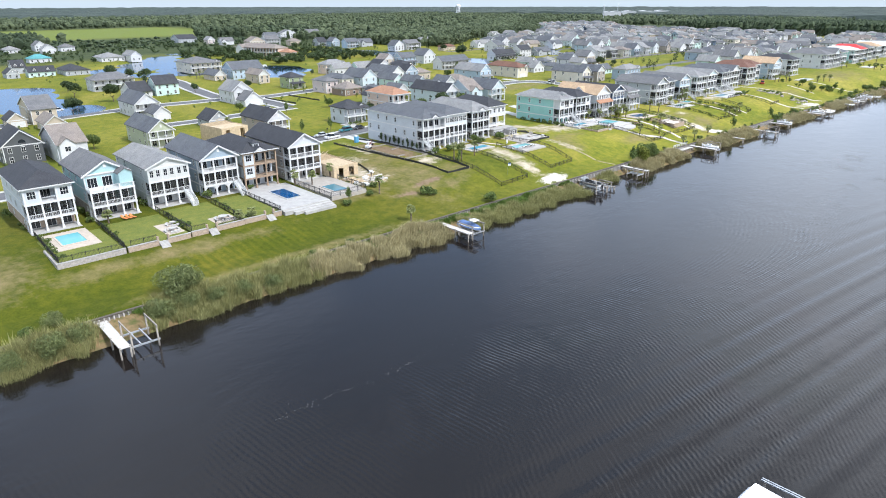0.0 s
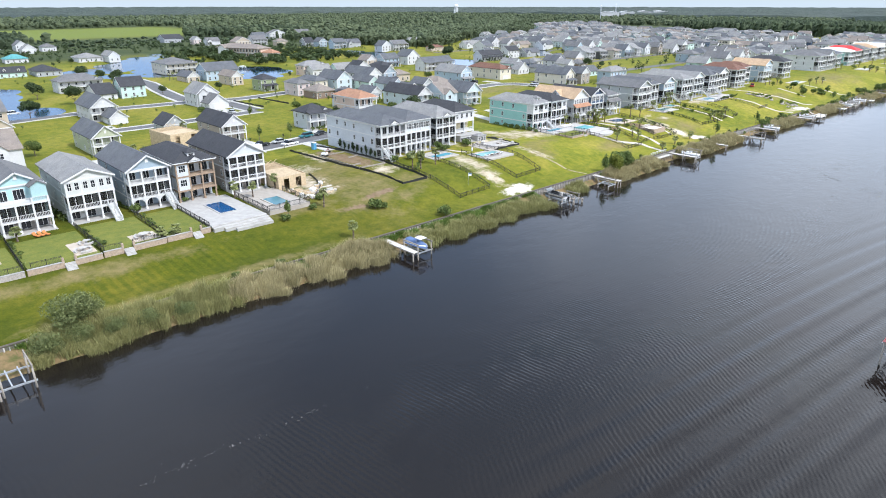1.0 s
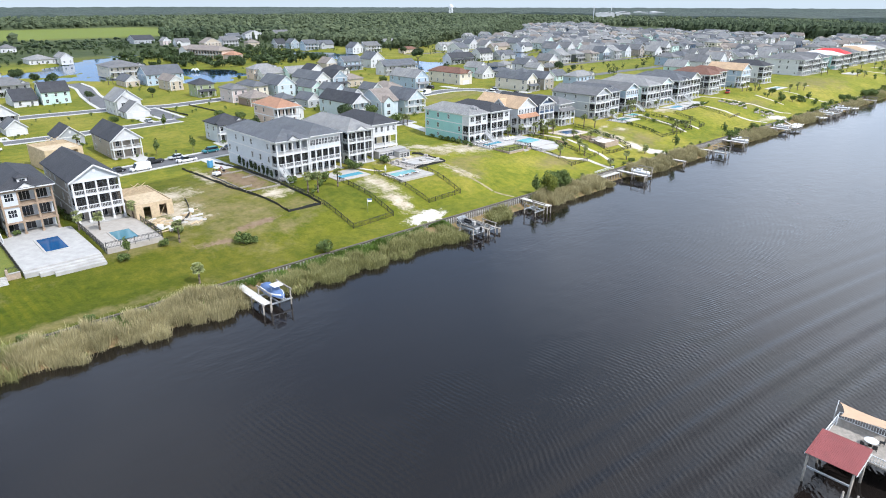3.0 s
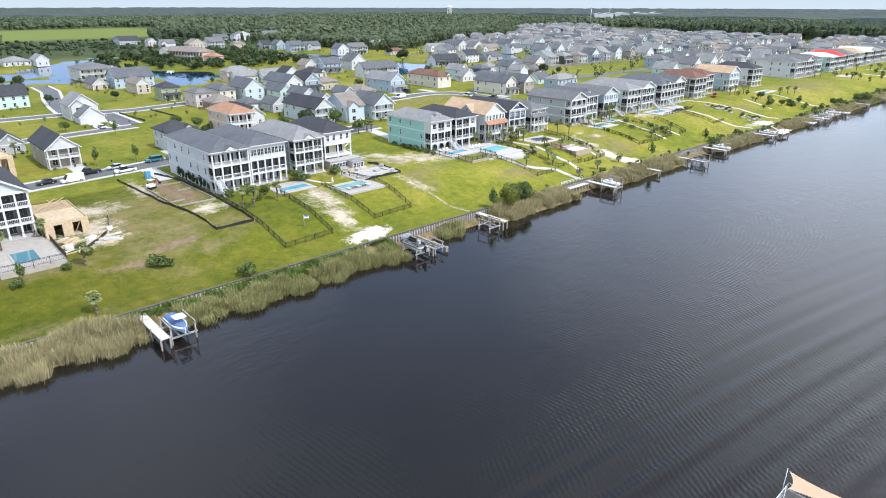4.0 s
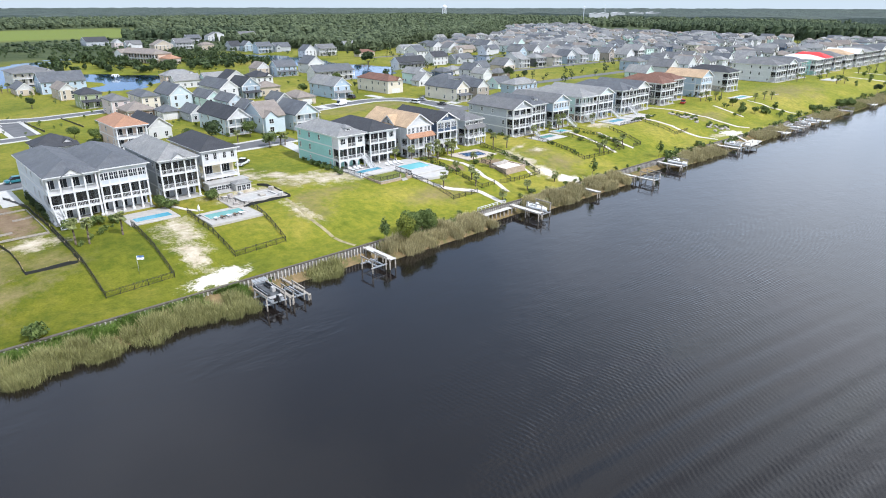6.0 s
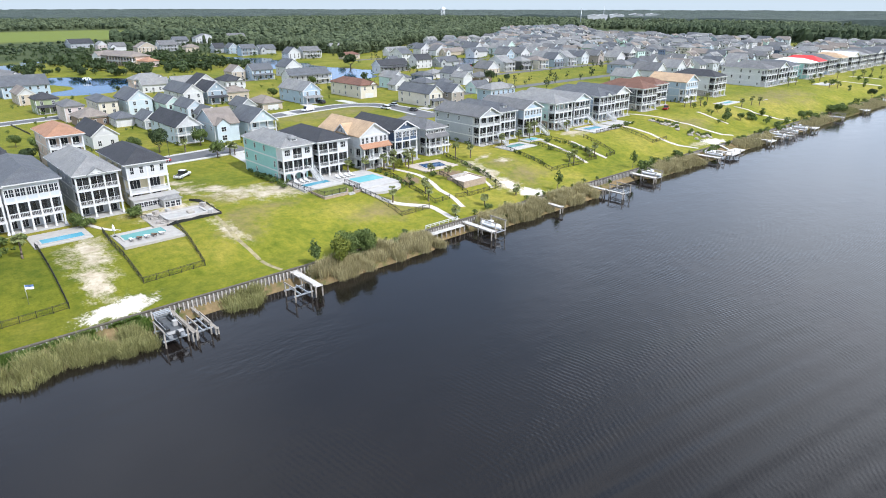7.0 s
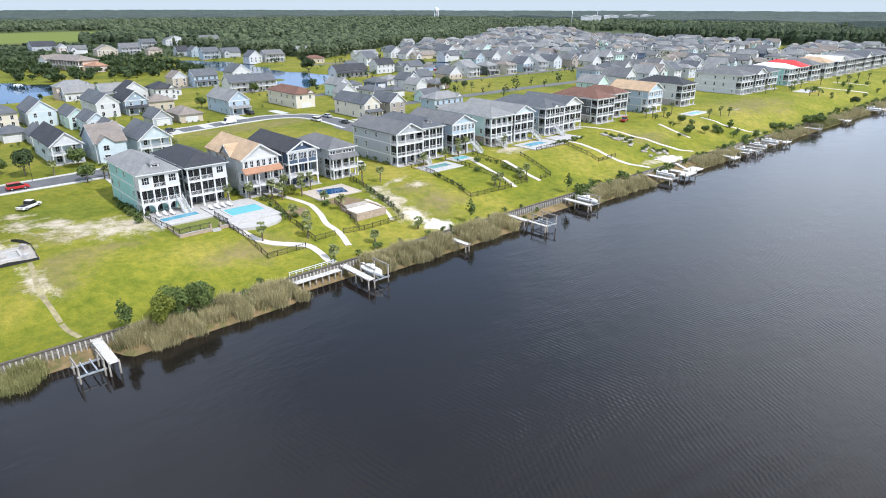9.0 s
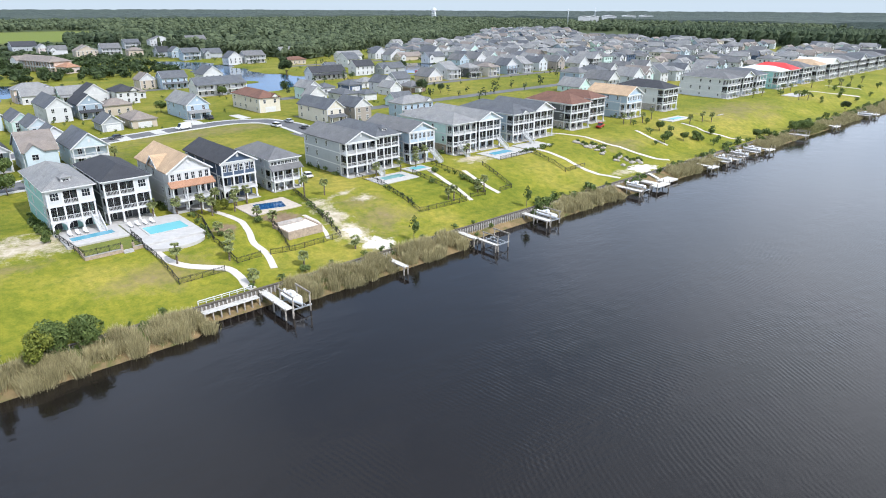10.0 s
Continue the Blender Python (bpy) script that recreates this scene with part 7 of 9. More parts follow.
open_boat(344.4, 103.0, 1.5, 180)
plain_dock(352.0, 101.0, 3.2, 1.7, 7.0, 2.6, "broad bleached dock with a landing platform")
d_ = thing("landing", pose(362.0, 0, 0), "white floating landing at the sandy bank", "dock", "docks")
part("platform", boxes((-3.5, 3.5, 101.2, 105.0, 0.5, 0.9)), PALEWOOD, d_)
part("ramp", beam(bmesh.new(), (-1.5, 105, 0.9), (-3.0, SHORE + 0.5, 2.7), 2.0, 0.2), PALEWOOD, d_)
for xx, oo, lf in ((386, 101, 0), (396.5, 100.6, 1), (402.5, 99.8, 1), (409, 100.4, 1), (420, 100.6, 1), (429, 100, 0), (468.5, 101, 1), (503, 101.0, 0), (548, 100, 1), (556, 100, 0), (640, 100, 1), (655, 101, 0)):
    if lf:
        boat_lift(xx, 0, 3.4, 4.6, 1.6, 1.7, 1, 1.1, oo)
        if xx in (396.5, 409, 420, 548):
            open_boat(xx + 3.0, oo + 2.4, 1.5, 180)
    else:
        plain_dock(xx, oo, 1.7, 1.7, 5.0, 2.0)

# ---- the near bank: red-roofed boathouse, sun sail, moored boat ----
REDMETAL = plain("red_ribbed_metal_roof", (0.25, 0.066, 0.062), 0.5, 0.2, vary=0.12, scale=1.0)
SAIL = plain("sand_coloured_sail_cloth", (0.50, 0.34, 0.22), 0.8, vary=0.06)


def boathouse(x, y):
    b = thing("boathouse", pose(x, y, 0), "open boathouse with a red ribbed metal roof on timber piles", "boathouse")
    bm = bmesh.new()
    nr = 27
    prof = []
    for i in range(nr):                      # ribbed sheets on one low slope
        ya = -2.6 + 5.2 * i / nr
        prof += [(ya, 0.0), (ya + 0.13, 0.0), (ya + 0.14, 0.03), (ya + 0.18, 0.03)]
    lo, hi = [bm.verts.new((-2.7, y, 4.05 + z)) for y, z in prof], [bm.verts.new((2.7, y, 4.55 + z)) for y, z in prof]
    for i in range(len(prof) - 1):
        bm.faces.new((lo[i], hi[i], hi[i + 1], lo[i + 1]))
    bmesh.ops.solidify(bm, geom=bm.faces[:], thickness=0.05)
    bmesh.ops.remove_doubles(bm, verts=bm.verts, dist=0.002)
    part("roof", bm, REDMETAL, b)
    part("roof_edge", boxes((-2.72, 2.72, -2.64, -2.58, 3.82, 3.97), (-2.72, 2.72, 2.58, 2.64, 3.82, 3.97)), WHITE, b)
    for sx in (-2.4, 2.4):
        for sy in (-2.3, 2.3):
            part("dock_post", pile_mesh(3.85), None, b, "", pose(sx, sy, 0))
        part("cradle_beam", boxes((sx * 0.7 - 0.09, sx * 0.7 + 0.09, -2.3, 2.3, 1.6, 1.8)), METAL, b)
    for sy in (-2.3, 2.3):
        part("cross_beam", boxes((-2.5, 2.5, sy - 0.1, sy + 0.1, 3.6, 3.85)), WOOD, b)
    for xx, yy in ((-3.9, -3.4), (-4.3, -2.1)):
        part("mooring_post", pile_mesh(2.6, 0.12), None, b, "", pose(xx, yy, 0))
    return b


boathouse(125.3, 14.7)
d_ = thing("terrace_dock", pose(131.6, 13.8, 0), "grey dock terrace with white rails beside the boathouse", "dock")
part("deck", boxes((-3.2, 3.4, -6.0, 3.6, 2.3, 2.5)), WOOD, d_)
for x0_, y0_, x1_, y1_ in ((-3.1, 3.5, 3.3, 3.5), (3.3, 3.5, 3.3, -6), (-3.1, 3.5, -3.1, -6)):
    L_ = math.hypot(x1_ - x0_, y1_ - y0_)
    part("railing", rail_mesh(L_), None, d_, "white railing", pose(x0_, y0_, 2.5, 0, 0, math.degrees(math.atan2(y1_ - y0_, x1_ - x0_))))
for sx in (-2.9, 0, 3.1):
    for sy in (-5, -1, 3.2):
        part("dock_post", pile_mesh(2.3), None, d_, "", pose(sx, sy, 0))
t_ = thing("round_table", pose(131.8, 13.0, 2.5), "round white table on the dock terrace", "table")
part("tabletop", tube(bmesh.new(), (0, 0, 0.72), (0, 0, 0.76), 0.75, 0.75, 24), WHITE, t_)
part("pedestal", tube(bmesh.new(), (0, 0, 0), (0, 0, 0.72), 0.25, 0.06, 12), BLACK, t_)
c_ = thing("terrace_chair", pose(130.7, 13.5, 2.5, 0, 0, 60), "black terrace chair at the round table", "chair", "chairs on the dock terrace")
part("seat", boxes((-0.24, 0.24, -0.24, 0.24, 0.42, 0.47)), BLACK, c_)
part("backrest", boxes((-0.24, 0.24, 0.2, 0.25, 0.47, 0.95)), BLACK, c_)
for sx in (-0.2, 0.2):
    for sy in (-0.2, 0.2):
        part("leg", boxes((sx - 0.02, sx + 0.02, sy - 0.02, sy + 0.02, 0, 0.42)), BLACK, c_)
copy_thing(c_, pose(130.9, 12.4, 2.5, 0, 0, 110))
copy_thing(c_, pose(132.8, 12.1, 2.5, 0, 0, 200))
s_ = thing("sun_sail", pose(134.6, 14.4, 0), "tan sun sail stretched between white poles over the dock", "sun sail")
bm = bmesh.new()
n = 8
gv = {}
cor = [Vector((-1.3, -3.0, 4.6)), Vector((1.2, -3.6, 4.3)), Vector((1.0, 3.3, 4.4)), Vector((-1.4, 2.5, 4.0))]
for i in range(n + 1):
    for j in range(n + 1):
        u, v = i / n, j / n
        p = cor[0].lerp(cor[1], u).lerp(cor[3].lerp(cor[2], u), v)
        sag = 0.35 * (u * (1 - u) + v * (1 - v))
        cu, cv = 0.55 * (4 * v * (1 - v)) * (0.5 - u), 0.9 * (4 * u * (1 - u)) * (0.5 - v)
        gv[i, j] = bm.verts.new(p + Vector((cu, cv, -sag)))
for i in range(n):
    for j in range(n):
        bm.faces.new((gv[i, j], gv[i + 1, j], gv[i + 1, j + 1], gv[i, j + 1])).smooth = True
part("cloth", bm, SAIL, s_)
for c in cor:
    part("pole", tube(bmesh.new(), (c.x * 1.08, c.y * 1.08, 0.3), (c.x * 1.06, c.y * 1.06, c.z + 0.15), 0.06, 0.05, 8), WHITE, s_)
b_ = pontoon_boat(60.5, 14.6, 0.0, -4)
tagged(b_, "white pontoon boat with a bright canopy on the near bank", "boat")
bm = extrude_profile(bmesh.new(), [(-1.75, 2.72), (1.75, 2.72), (1.75, 2.8), (1.3, 2.93), (-1.3, 2.93), (-1.75, 2.8)], "y", -1.7, 2.9)
part("canopy", bm, PLAINW, b_, "white canopy with rounded sides")
for sx in (-1.15, 1.15):
    for sy in (-1.3, 2.4):
        part("canopy_post", beam(bmesh.new(), (sx, sy, 1.4), (sx, sy, 2.74), 0.05), METAL, b_)
r_ = thing("mooring_rail", pose(65.6, 15.0, 0), "low double rail of grey steel on piles beside the moored boat", "rail")
for sx in (-0.18, 0.18):
    part("beam", beam(bmesh.new(), (sx, -3.2, 1.35), (sx - 0.15, 2.7, 1.35), 0.16), METAL, r_)
for sy in (-2.6, 2.3):
    part("dock_post", pile_mesh(1.3, 0.12), None, r_, "", pose(0, sy, 0))


# ---- a line of foam on the open water ----
fo_r = np.random.RandomState(17)
bm = bmesh.new()
for i in range(80):
    t_ = fo_r.beta(1.3, 2.2)
    x_, y_ = 31 + 36 * t_, 66.4 - 1.2 * t_ + 0.5 * math.sin(t_ * 9) + fo_r.normal(0, 0.22 + 0.5 * (i % 6 == 0))
    s_ = fo_r.uniform(0.025, 0.075)
    a_ = fo_r.uniform(0, 6.28)
    ring = [bm.verts.new((x_ + math.cos(a_ + k * 1.05) * s_ * fo_r.uniform(0.7, 1.4), y_ + math.sin(a_ + k * 1.05) * s_ * fo_r.uniform(0.6, 1.2), 0.07)) for k in range(6)]
    top = bm.verts.new((x_, y_, 0.10))
    for k in range(6):
        bm.faces.new((ring[k], ring[(k + 1) % 6], top))
tagged(single("foam", bm, plain("thin_grey_foam", (0.30, 0.29, 0.28), 0.8, vary=0.2), "thin broken line of white foam on the river", "foam"), kind="stuff")

# ---- streets ----
KERB = plain("pale_kerb_concrete", (0.46, 0.45, 0.42), 0.85, vary=0.1)


def street(pts, w=7.6):
    ribbon("road", pts, w, ASPHALT, "grey asphalt residential street", "road", 0.07)
    for s in (-1, 1):
        side = []
        for i, (x, y) in enumerate(pts):
            a, b = pts[max(0, i - 1)], pts[min(len(pts) - 1, i + 1)]
            L = math.hypot(b[0] - a[0], b[1] - a[1])
            side.append((x - (b[1] - a[1]) / L * s * (w / 2 + 0.75), y + (b[0] - a[0]) / L * s * (w / 2 + 0.75)))
        ribbon("pavement", side, 1.4, KERB, "pale concrete pavement and kerb beside the street", "pavement", 0.16)


street([(-120, 184), (0, 186), (60, 188), (110, 191.2), (135, 192.5), (170, 193), (200, 193.5), (212, 194)])
street([(40, 300), (71, 308.4), (85, 311.2), (108, 312), (120, 309), (134, 306.8), (145, 303), (158, 297), (185, 299), (200, 303), (208, 312)])
street([(88, 259), (105, 257.5), (122, 257.3), (147.6, 258.2)], 6.4)
street([(147.6, 262.5), (147.6, 280), (147.8, 297.5)], 6.8)
street([(137.6, 311.5), (139.2, 331), (143, 360), (149, 392), (150, 420)], 6.8)
street([(206, 232), (226, 237), (246, 241), (266, 245), (284, 247), (296, 241), (299, 225), (297, 205)])
ribbon("cul_de_sac", [(290, 203), (304, 203)], 14, ASPHALT, "round asphalt turning place at the street's end", "road", 0.075)
for yy, xa, xb in ((239, 310, 900), (292, 310, 900), (338, 405, 900), (390, 440, 900), (445, 420, 900), (499, 540, 900), (369, 250, 310)):
    ribbon("road", [(xa, yy), ((xa + xb) / 2, yy + 2), (xb, yy)], 7.4, ASPHALT, "grey asphalt street between rows of houses", "road", 0.07, step=8)
for xx, ya, yb in ((27, 172, 182.5), (40, 172, 183), (52, 173, 183), (65, 173, 184), (76, 172, 185), (89, 174, 186), (128, 172, 188), (147, 177, 189), (159, 176, 189), (171, 175, 189), (207, 173, 189.5), (219, 172, 190),
                   (114, 196, 219), (141, 196, 208), (46, 192, 222), (70, 192, 212), (89, 262, 271), (243, 236, 243), (256, 240, 248), (274, 249, 262), (293, 250, 262), (307, 212, 219), (138, 262, 275.5)):
    ribbon("driveway", [(xx, ya), (xx, yb)], 4.2, KERB, "pale concrete driveway to a house", "driveway", 0.1)

# ---- terraces, pools, decks ----
lawnm, lnt, lb = nodes_of("terrace_lawn")
l1, l2 = noise_node(lnt, 0.5, 4, "World", 0.7), noise_node(lnt, 3.0, 3, "World", 0.7)
lc = mixc(lnt, 1.0, ramp(lnt, l1.outputs[0], [(0.3, (0.092, 0.122, 0.013)), (0.7, (0.165, 0.172, 0.024))]).outputs[0], ramp(lnt, l2.outputs[0], [(0.3, (0.8, 0.82, 0.8)), (0.7, (1.12, 1.1, 1.1))]).outputs[0], "MULTIPLY")
lnt.links.new(lc, lb.inputs["Base Color"])
lb.inputs["Roughness"].default_value = 0.9
bump(lnt, lb, l2.outputs[0], 0.5, 0.12)


def pool_water(name, col):
    m, nt, b = water_material(name, col, 0.05, 2.0, 0.05)
    return m


POOLS = {"turquoise": pool_water("turquoise_pool_water", (0.16, 0.45, 0.49)), "blue": pool_water("blue_pool_water", (0.09, 0.29, 0.38)), "deep": pool_water("deep_blue_pool_water", (0.010, 0.065, 0.17)), "muted": pool_water("grey_teal_pool_water", (0.085, 0.20, 0.245)), "teal": pool_water("pale_teal_pool_water", (0.115, 0.275, 0.265))}


def pool(x, y, w, d, z, water="turquoise", turn=0.0, cope=None, label="rectangular swimming pool with pale coping", round_end=False):
    for x0, x1, y0, y1, zz in DECKS:
        if x0 < x < x1 and y0 < y < y1:
            z = zz + 0.03
    p = thing("swimming_pool", pose(x, y, z, 0, 0, turn), label, "pool", "garden pools")
    c = 0.38
    h, k = w / 2, d / 2
    part("coping", boxes((-h - c, h + c, -k - c, -k, -0.3, 0.1), (-h - c, h + c, k, k + c, -0.3, 0.1), (-h - c, -h, -k, k, -0.3, 0.1), (h, h + c, -k, k, -0.3, 0.1)), cope or DECKSTONE, p)
    part("water", boxes((-h, h, -k, k, -0.25, 0.04)), POOLS[water], p, water + " water")
    return p


DECKS = []


def level(x0, x1, y0, y1, z):
    """A paved level lies on its pad, or a little proud of the lawn."""
    for pad in PADS:
        if abs(pad[0] - x0) < 0.1 and abs(pad[2] - y0) < 0.1:
            return pad_z(pad) + 0.04
    return max(z, ground_z((x0 + x1) / 2, (y0 + y1) / 2) + 0.07)


def slab(name, x0, x1, y0, y1, z, mat, label, category="paving", depth=1.2, turn=0.0, joints=0):
    z = level(x0, x1, y0, y1, z)
    DECKS.append((x0, x1, y0, y1, z))
    ob = single(name, bevelled(boxes((x0 - (x0 + x1) / 2, x1 - (x0 + x1) / 2, y0 - (y0 + y1) / 2, y1 - (y0 + y1) / 2, -depth, 0.0)), 0.05), mat, label, category, pose((x0 + x1) / 2, (y0 + y1) / 2, z, 0, 0, turn), kind="structure")
    return ob


def terrace(x0, x1, y0, y1, z, mat, label, steps=None, left=True):
    """A raised yard behind a block wall with a cap; lawn on top."""
    t = thing("retaining_wall", pose(x0, y0, z), label, "retaining wall", "retaining walls")
    w = x1 - x0
    a, b = (0, w) if steps is None else (0, steps)
    part("wall_run", boxes((0, b, 0, 0.4, -3.0, 0.28)), mat, t)
    part("wall_cap", boxes((-0.05, b + 0.02, -0.06, 0.46, 0.28, 0.36)), CONCRETE, t)
    if steps is not None:
        part("wall_run", boxes((steps + 1.8, w, 0, 0.4, -3.0, 0.28)), mat, t)
        part("wall_cap", boxes((steps + 1.78, w + 0.05, -0.06, 0.46, 0.28, 0.36)), CONCRETE, t)
        for i in range(6):
            part("step", boxes((steps, steps + 1.8, -0.1 - i * 0.3, 0.4, -3.0, -0.02 - i * 0.18)), CONCRETE, t)
        for s in (-0.35, 1.8):
            part("pillar", bevelled(boxes((steps + s, steps + s + 0.4, -0.05, 0.45, -2.0, 1.15)), 0.02), mat, t)
    if left:
        part("side_wall", boxes((-0.05, 0.35, 0.4, 10, -3.0, 0.25)), mat, t)
    single("terrace_lawn", boxes((0.3, w, 0.35, y1 - y0, -2.5, 0.12)), lawnm, "level mown garden lawn above a retaining wall", "lawn", pose(x0, y0, z), kind="structure")
    return t


terrace(21.4, 33.6, 128.0, 149.6, 6.3, BLOCK, "curved grey block retaining wall of a pool garden")
terrace(34.0, 46.6, 128.0, 149.6, 6.35, TANBLOCK, "tan block retaining wall with garden steps", 6.0, False)
terrace(46.9, 58.8, 128.2, 149.8, 6.4, TANBLOCK, "tan block garden wall with broad steps", 3.6, False)
terrace(59.0, 68.2, 128.4, 149.8, 6.4, TANBLOCK, "tan stone garden wall with pillars and steps", 5.2, False)
slab("pool_deck", 22.9, 31.4, 135.4, 147.4, 6.55, TANSTONE, "tan paved pool surround")
pool(27.2, 141.6, 4.4, 6.8, 6.58, "turquoise", 0, TANSTONE, "bright turquoise pool in tan paving")
slab("pool_deck", 68.6, 81.6, 128.6, 150.0, 6.7, CONCRETE, "broad bare concrete pool terrace", depth=2.6)
for i in range(3):
    single("terrace_step", bevelled(boxes((68.6 + 2.2 * i, 81.6, 127.6 - i * 0.9, 128.6, 3.0, 6.42 - 0.28 * i)), 0.05), CONCRETE, "wide bare concrete step below the terrace", "steps", kind="structure")
pool(75.9, 140.2, 3.9, 8.6, 6.78, "deep", 0, CONCRETE, "deep blue rectangular pool in bare concrete")
slab("pool_deck", 82.9, 93.6, 129.8, 147.5, 6.8, BEIGESTONE, "beige paved pool terrace", depth=2.4)
pool(88.0, 136.0, 3.9, 6.6, 6.83, "muted", 0, BEIGESTONE, "grey-blue rectangular pool in beige paving")
slab("pool_deck", 143.2, 153.6, 139.8, 148.5, 7.5, PALESTONE, "white pool surround", depth=2.0)
pool(148.6, 142.6, 7.6, 2.8, 7.52, "blue", 0, PALESTONE, "slim turquoise pool beside the house")
slab("pool_deck", 156.4, 168.2, 130.0, 139.4, 7.15, PALESTONE, "white pool terrace with lounge chairs", depth=2.4)
pool(161.8, 135.6, 8.2, 3.6, 7.17, "teal", 0, PALESTONE, "pale teal rectangular pool in white paving")
slab("patio", 164.6, 179.4, 137.6, 147.0, 7.35, BEIGESTONE, "half-built pale concrete patio", depth=1.8)
zp_ = level(164.6, 179.4, 137.6, 147.0, 7.35)
f_ = thing("pool_form", pose(172.6, 141.8, zp_), "raised pale block rim of an unfinished pool", "formwork")
for a in ((-4.6, 4.6, -2.6, -2.2), (-4.6, 4.6, 2.2, 2.6), (-4.6, -4.2, -2.2, 2.2), (4.2, 4.6, -2.2, 2.2)):
    part("rim_wall", bevelled(boxes((*a, -0.4, 0.42)), 0.04), DECKSTONE, f_)
part("pool_floor", boxes((-4.2, 4.2, -2.2, 2.2, -0.4, 0.06)), CONCRETE, f_)
part("step_block", bevelled(boxes((0.8, 2.2, -0.6, 0.9, 0.06, 0.5)), 0.04), BEIGESTONE, f_)
for i, (a, b) in enumerate(((166.4, 145.6), (168.0, 146.2), (177.6, 139.0), (166.2, 139.4), (170.6, 146.0), (178.2, 145.0))):
    single("block_stack", bevelled(boxes((-0.6, 0.6, -0.45, 0.45, 0, 0.5 + 0.2 * (i % 3))), 0.05), BLOCK if i % 2 else DECKSTONE, "stack of paving blocks on the unfinished patio", "blocks", pose(a, b, zp_, 0, 0, 25 * i), "block stacks")
slab("pool_deck", 202.8, 214.4, 141.4, 150.5, 7.25, DECKSTONE, "white pool surround of the mint house", depth=2.2)
pool(208.4, 145.4, 8.2, 2.5, 7.3, "blue", 3, DECKSTONE, "narrow blue pool with white coping")
terrace(204.0, 214.6, 133.9, 141.3, 6.75, TANBLOCK, "tan block wall below a small fenced lawn", 6.8)
slab("pool_deck", 214.8, 227.2, 133.6, 150.0, 7.1, DECKSTONE, "large white pool terrace", depth=3.0)
paving = bmesh.new()
bmesh.ops.create_cone(paving, cap_ends=True, segments=40, radius1=1.0, radius2=1.0, depth=1.6)
bmesh.ops.scale(paving, vec=(5.9, 3.6, 1.0), verts=paving.verts)
single("patio", bevelled(paving, 0.05), DECKSTONE, "rounded pale lower patio below the pool", "paving", pose(220.6, 133.0, 5.85), kind="structure")
pool(221.6, 141.2, 8.0, 5.4, 7.13, "turquoise", 0, DECKSTONE, "large turquoise pool on a white terrace")
slab("pool_deck", 239.6, 252.4, 137.4, 147.0, 6.9, TANSTONE, "paved pool surround behind palms", depth=2.0)
pool(246.2, 142.0, 7.0, 5.0, 6.93, "deep", -14, TANSTONE, "free-form dark blue pool between palms")
slab("pool_deck", 277.6, 290.6, 139.0, 147.0, 7.2, DECKSTONE, "white pool surround of the grey house", depth=2.0)
pool(284.4, 143.4, 7.4, 3.2, 7.23, "teal", 0, DECKSTONE, "pale pool in white paving")
slab("pool_deck", 291.8, 299.6, 143.6, 149.0, 7.3, DECKSTONE, "white paving round a small pool", depth=2.0)
pool(296.0, 146.2, 5.0, 3.2, 7.33, "turquoise", 0, DECKSTONE, "small turquoise pool behind the fence")
slab("pool_deck", 322.4, 339.0, 138.6, 148.5, 7.6, DECKSTONE, "long pale paved pool terrace", depth=2.0)
pool(329.4, 144.4, 8.6, 3.4, 7.63, "blue", 0, DECKSTONE, "slim pale blue pool on a long terrace")
slab("pool_deck", 424.0, 440.0, 137.0, 143.5, 7.6, DECKSTONE, "white pool terrace with awnings", depth=2.4)
pool(432.0, 140.0, 9.0, 2.8, 8.63, "turquoise", 0, DECKSTONE, "turquoise pool on a white terrace")
slab("pool_deck", 339.6, 352.0, 141.0, 149.0, 7.8, DECKSTONE, "pale paved terrace with shrubs in rows", depth=2.0)
terrace(455.0, 461.0, 133.0, 139.0, 7.2, BLOCK, "small square block planter wall on the lawn")
slab("pool_deck", 545.0, 560.0, 134.0, 142.0, 7.6, DECKSTONE, "pale pool terrace below the mint house", depth=2.4)


# ---- fences ----
def fence(pts, label, h=1.25, mat=None, step=2.4, group="garden fences", z=None):
    """Black picket fence: posts, and a panel of rails and pickets between each two."""
    f = thing("fence", Matrix(), label, "fence", group)
    mat = mat or BLACK
    pm = MESHES.setdefault(("fencepost", h), to_mesh("post", boxes((-0.05, 0.05, -0.05, 0.05, -0.3, h + 0.1)), mat))
    zf = (lambda x, y: ground_z(x, y)) if z is None else (lambda x, y: z)
    for (ax, ay), (bx, by) in zip(pts, pts[1:]):
        n = max(1, round(math.hypot(bx - ax, by - ay) / step))
        for i in range(n):
            p, q = ((ax + (bx - ax) * k / n, ay + (by - ay) * k / n) for k in (i, i + 1))
            a, b = Vector((*p, zf(*p))), Vector((*q, zf(*q)))
            part("post", pm, None, f, "", pose(*a))
            bm = bmesh.new()
            for zz in (0.15, h - 0.2, h - 0.02):
                beam(bm, a + Vector((0, 0, zz)), b + Vector((0, 0, zz)), 0.04, 0.05)
            for k in range(1, 10):
                c = a.lerp(b, k / 10)
                beam(bm, c + Vector((0, 0, 0.1)), c + Vector((0, 0, h)), 0.03)
            tagged(part("panel", bm, mat, f), kind="stuff")
    part("post", pm, None, f, "", pose(*pts[-1], zf(*pts[-1])))
    return f


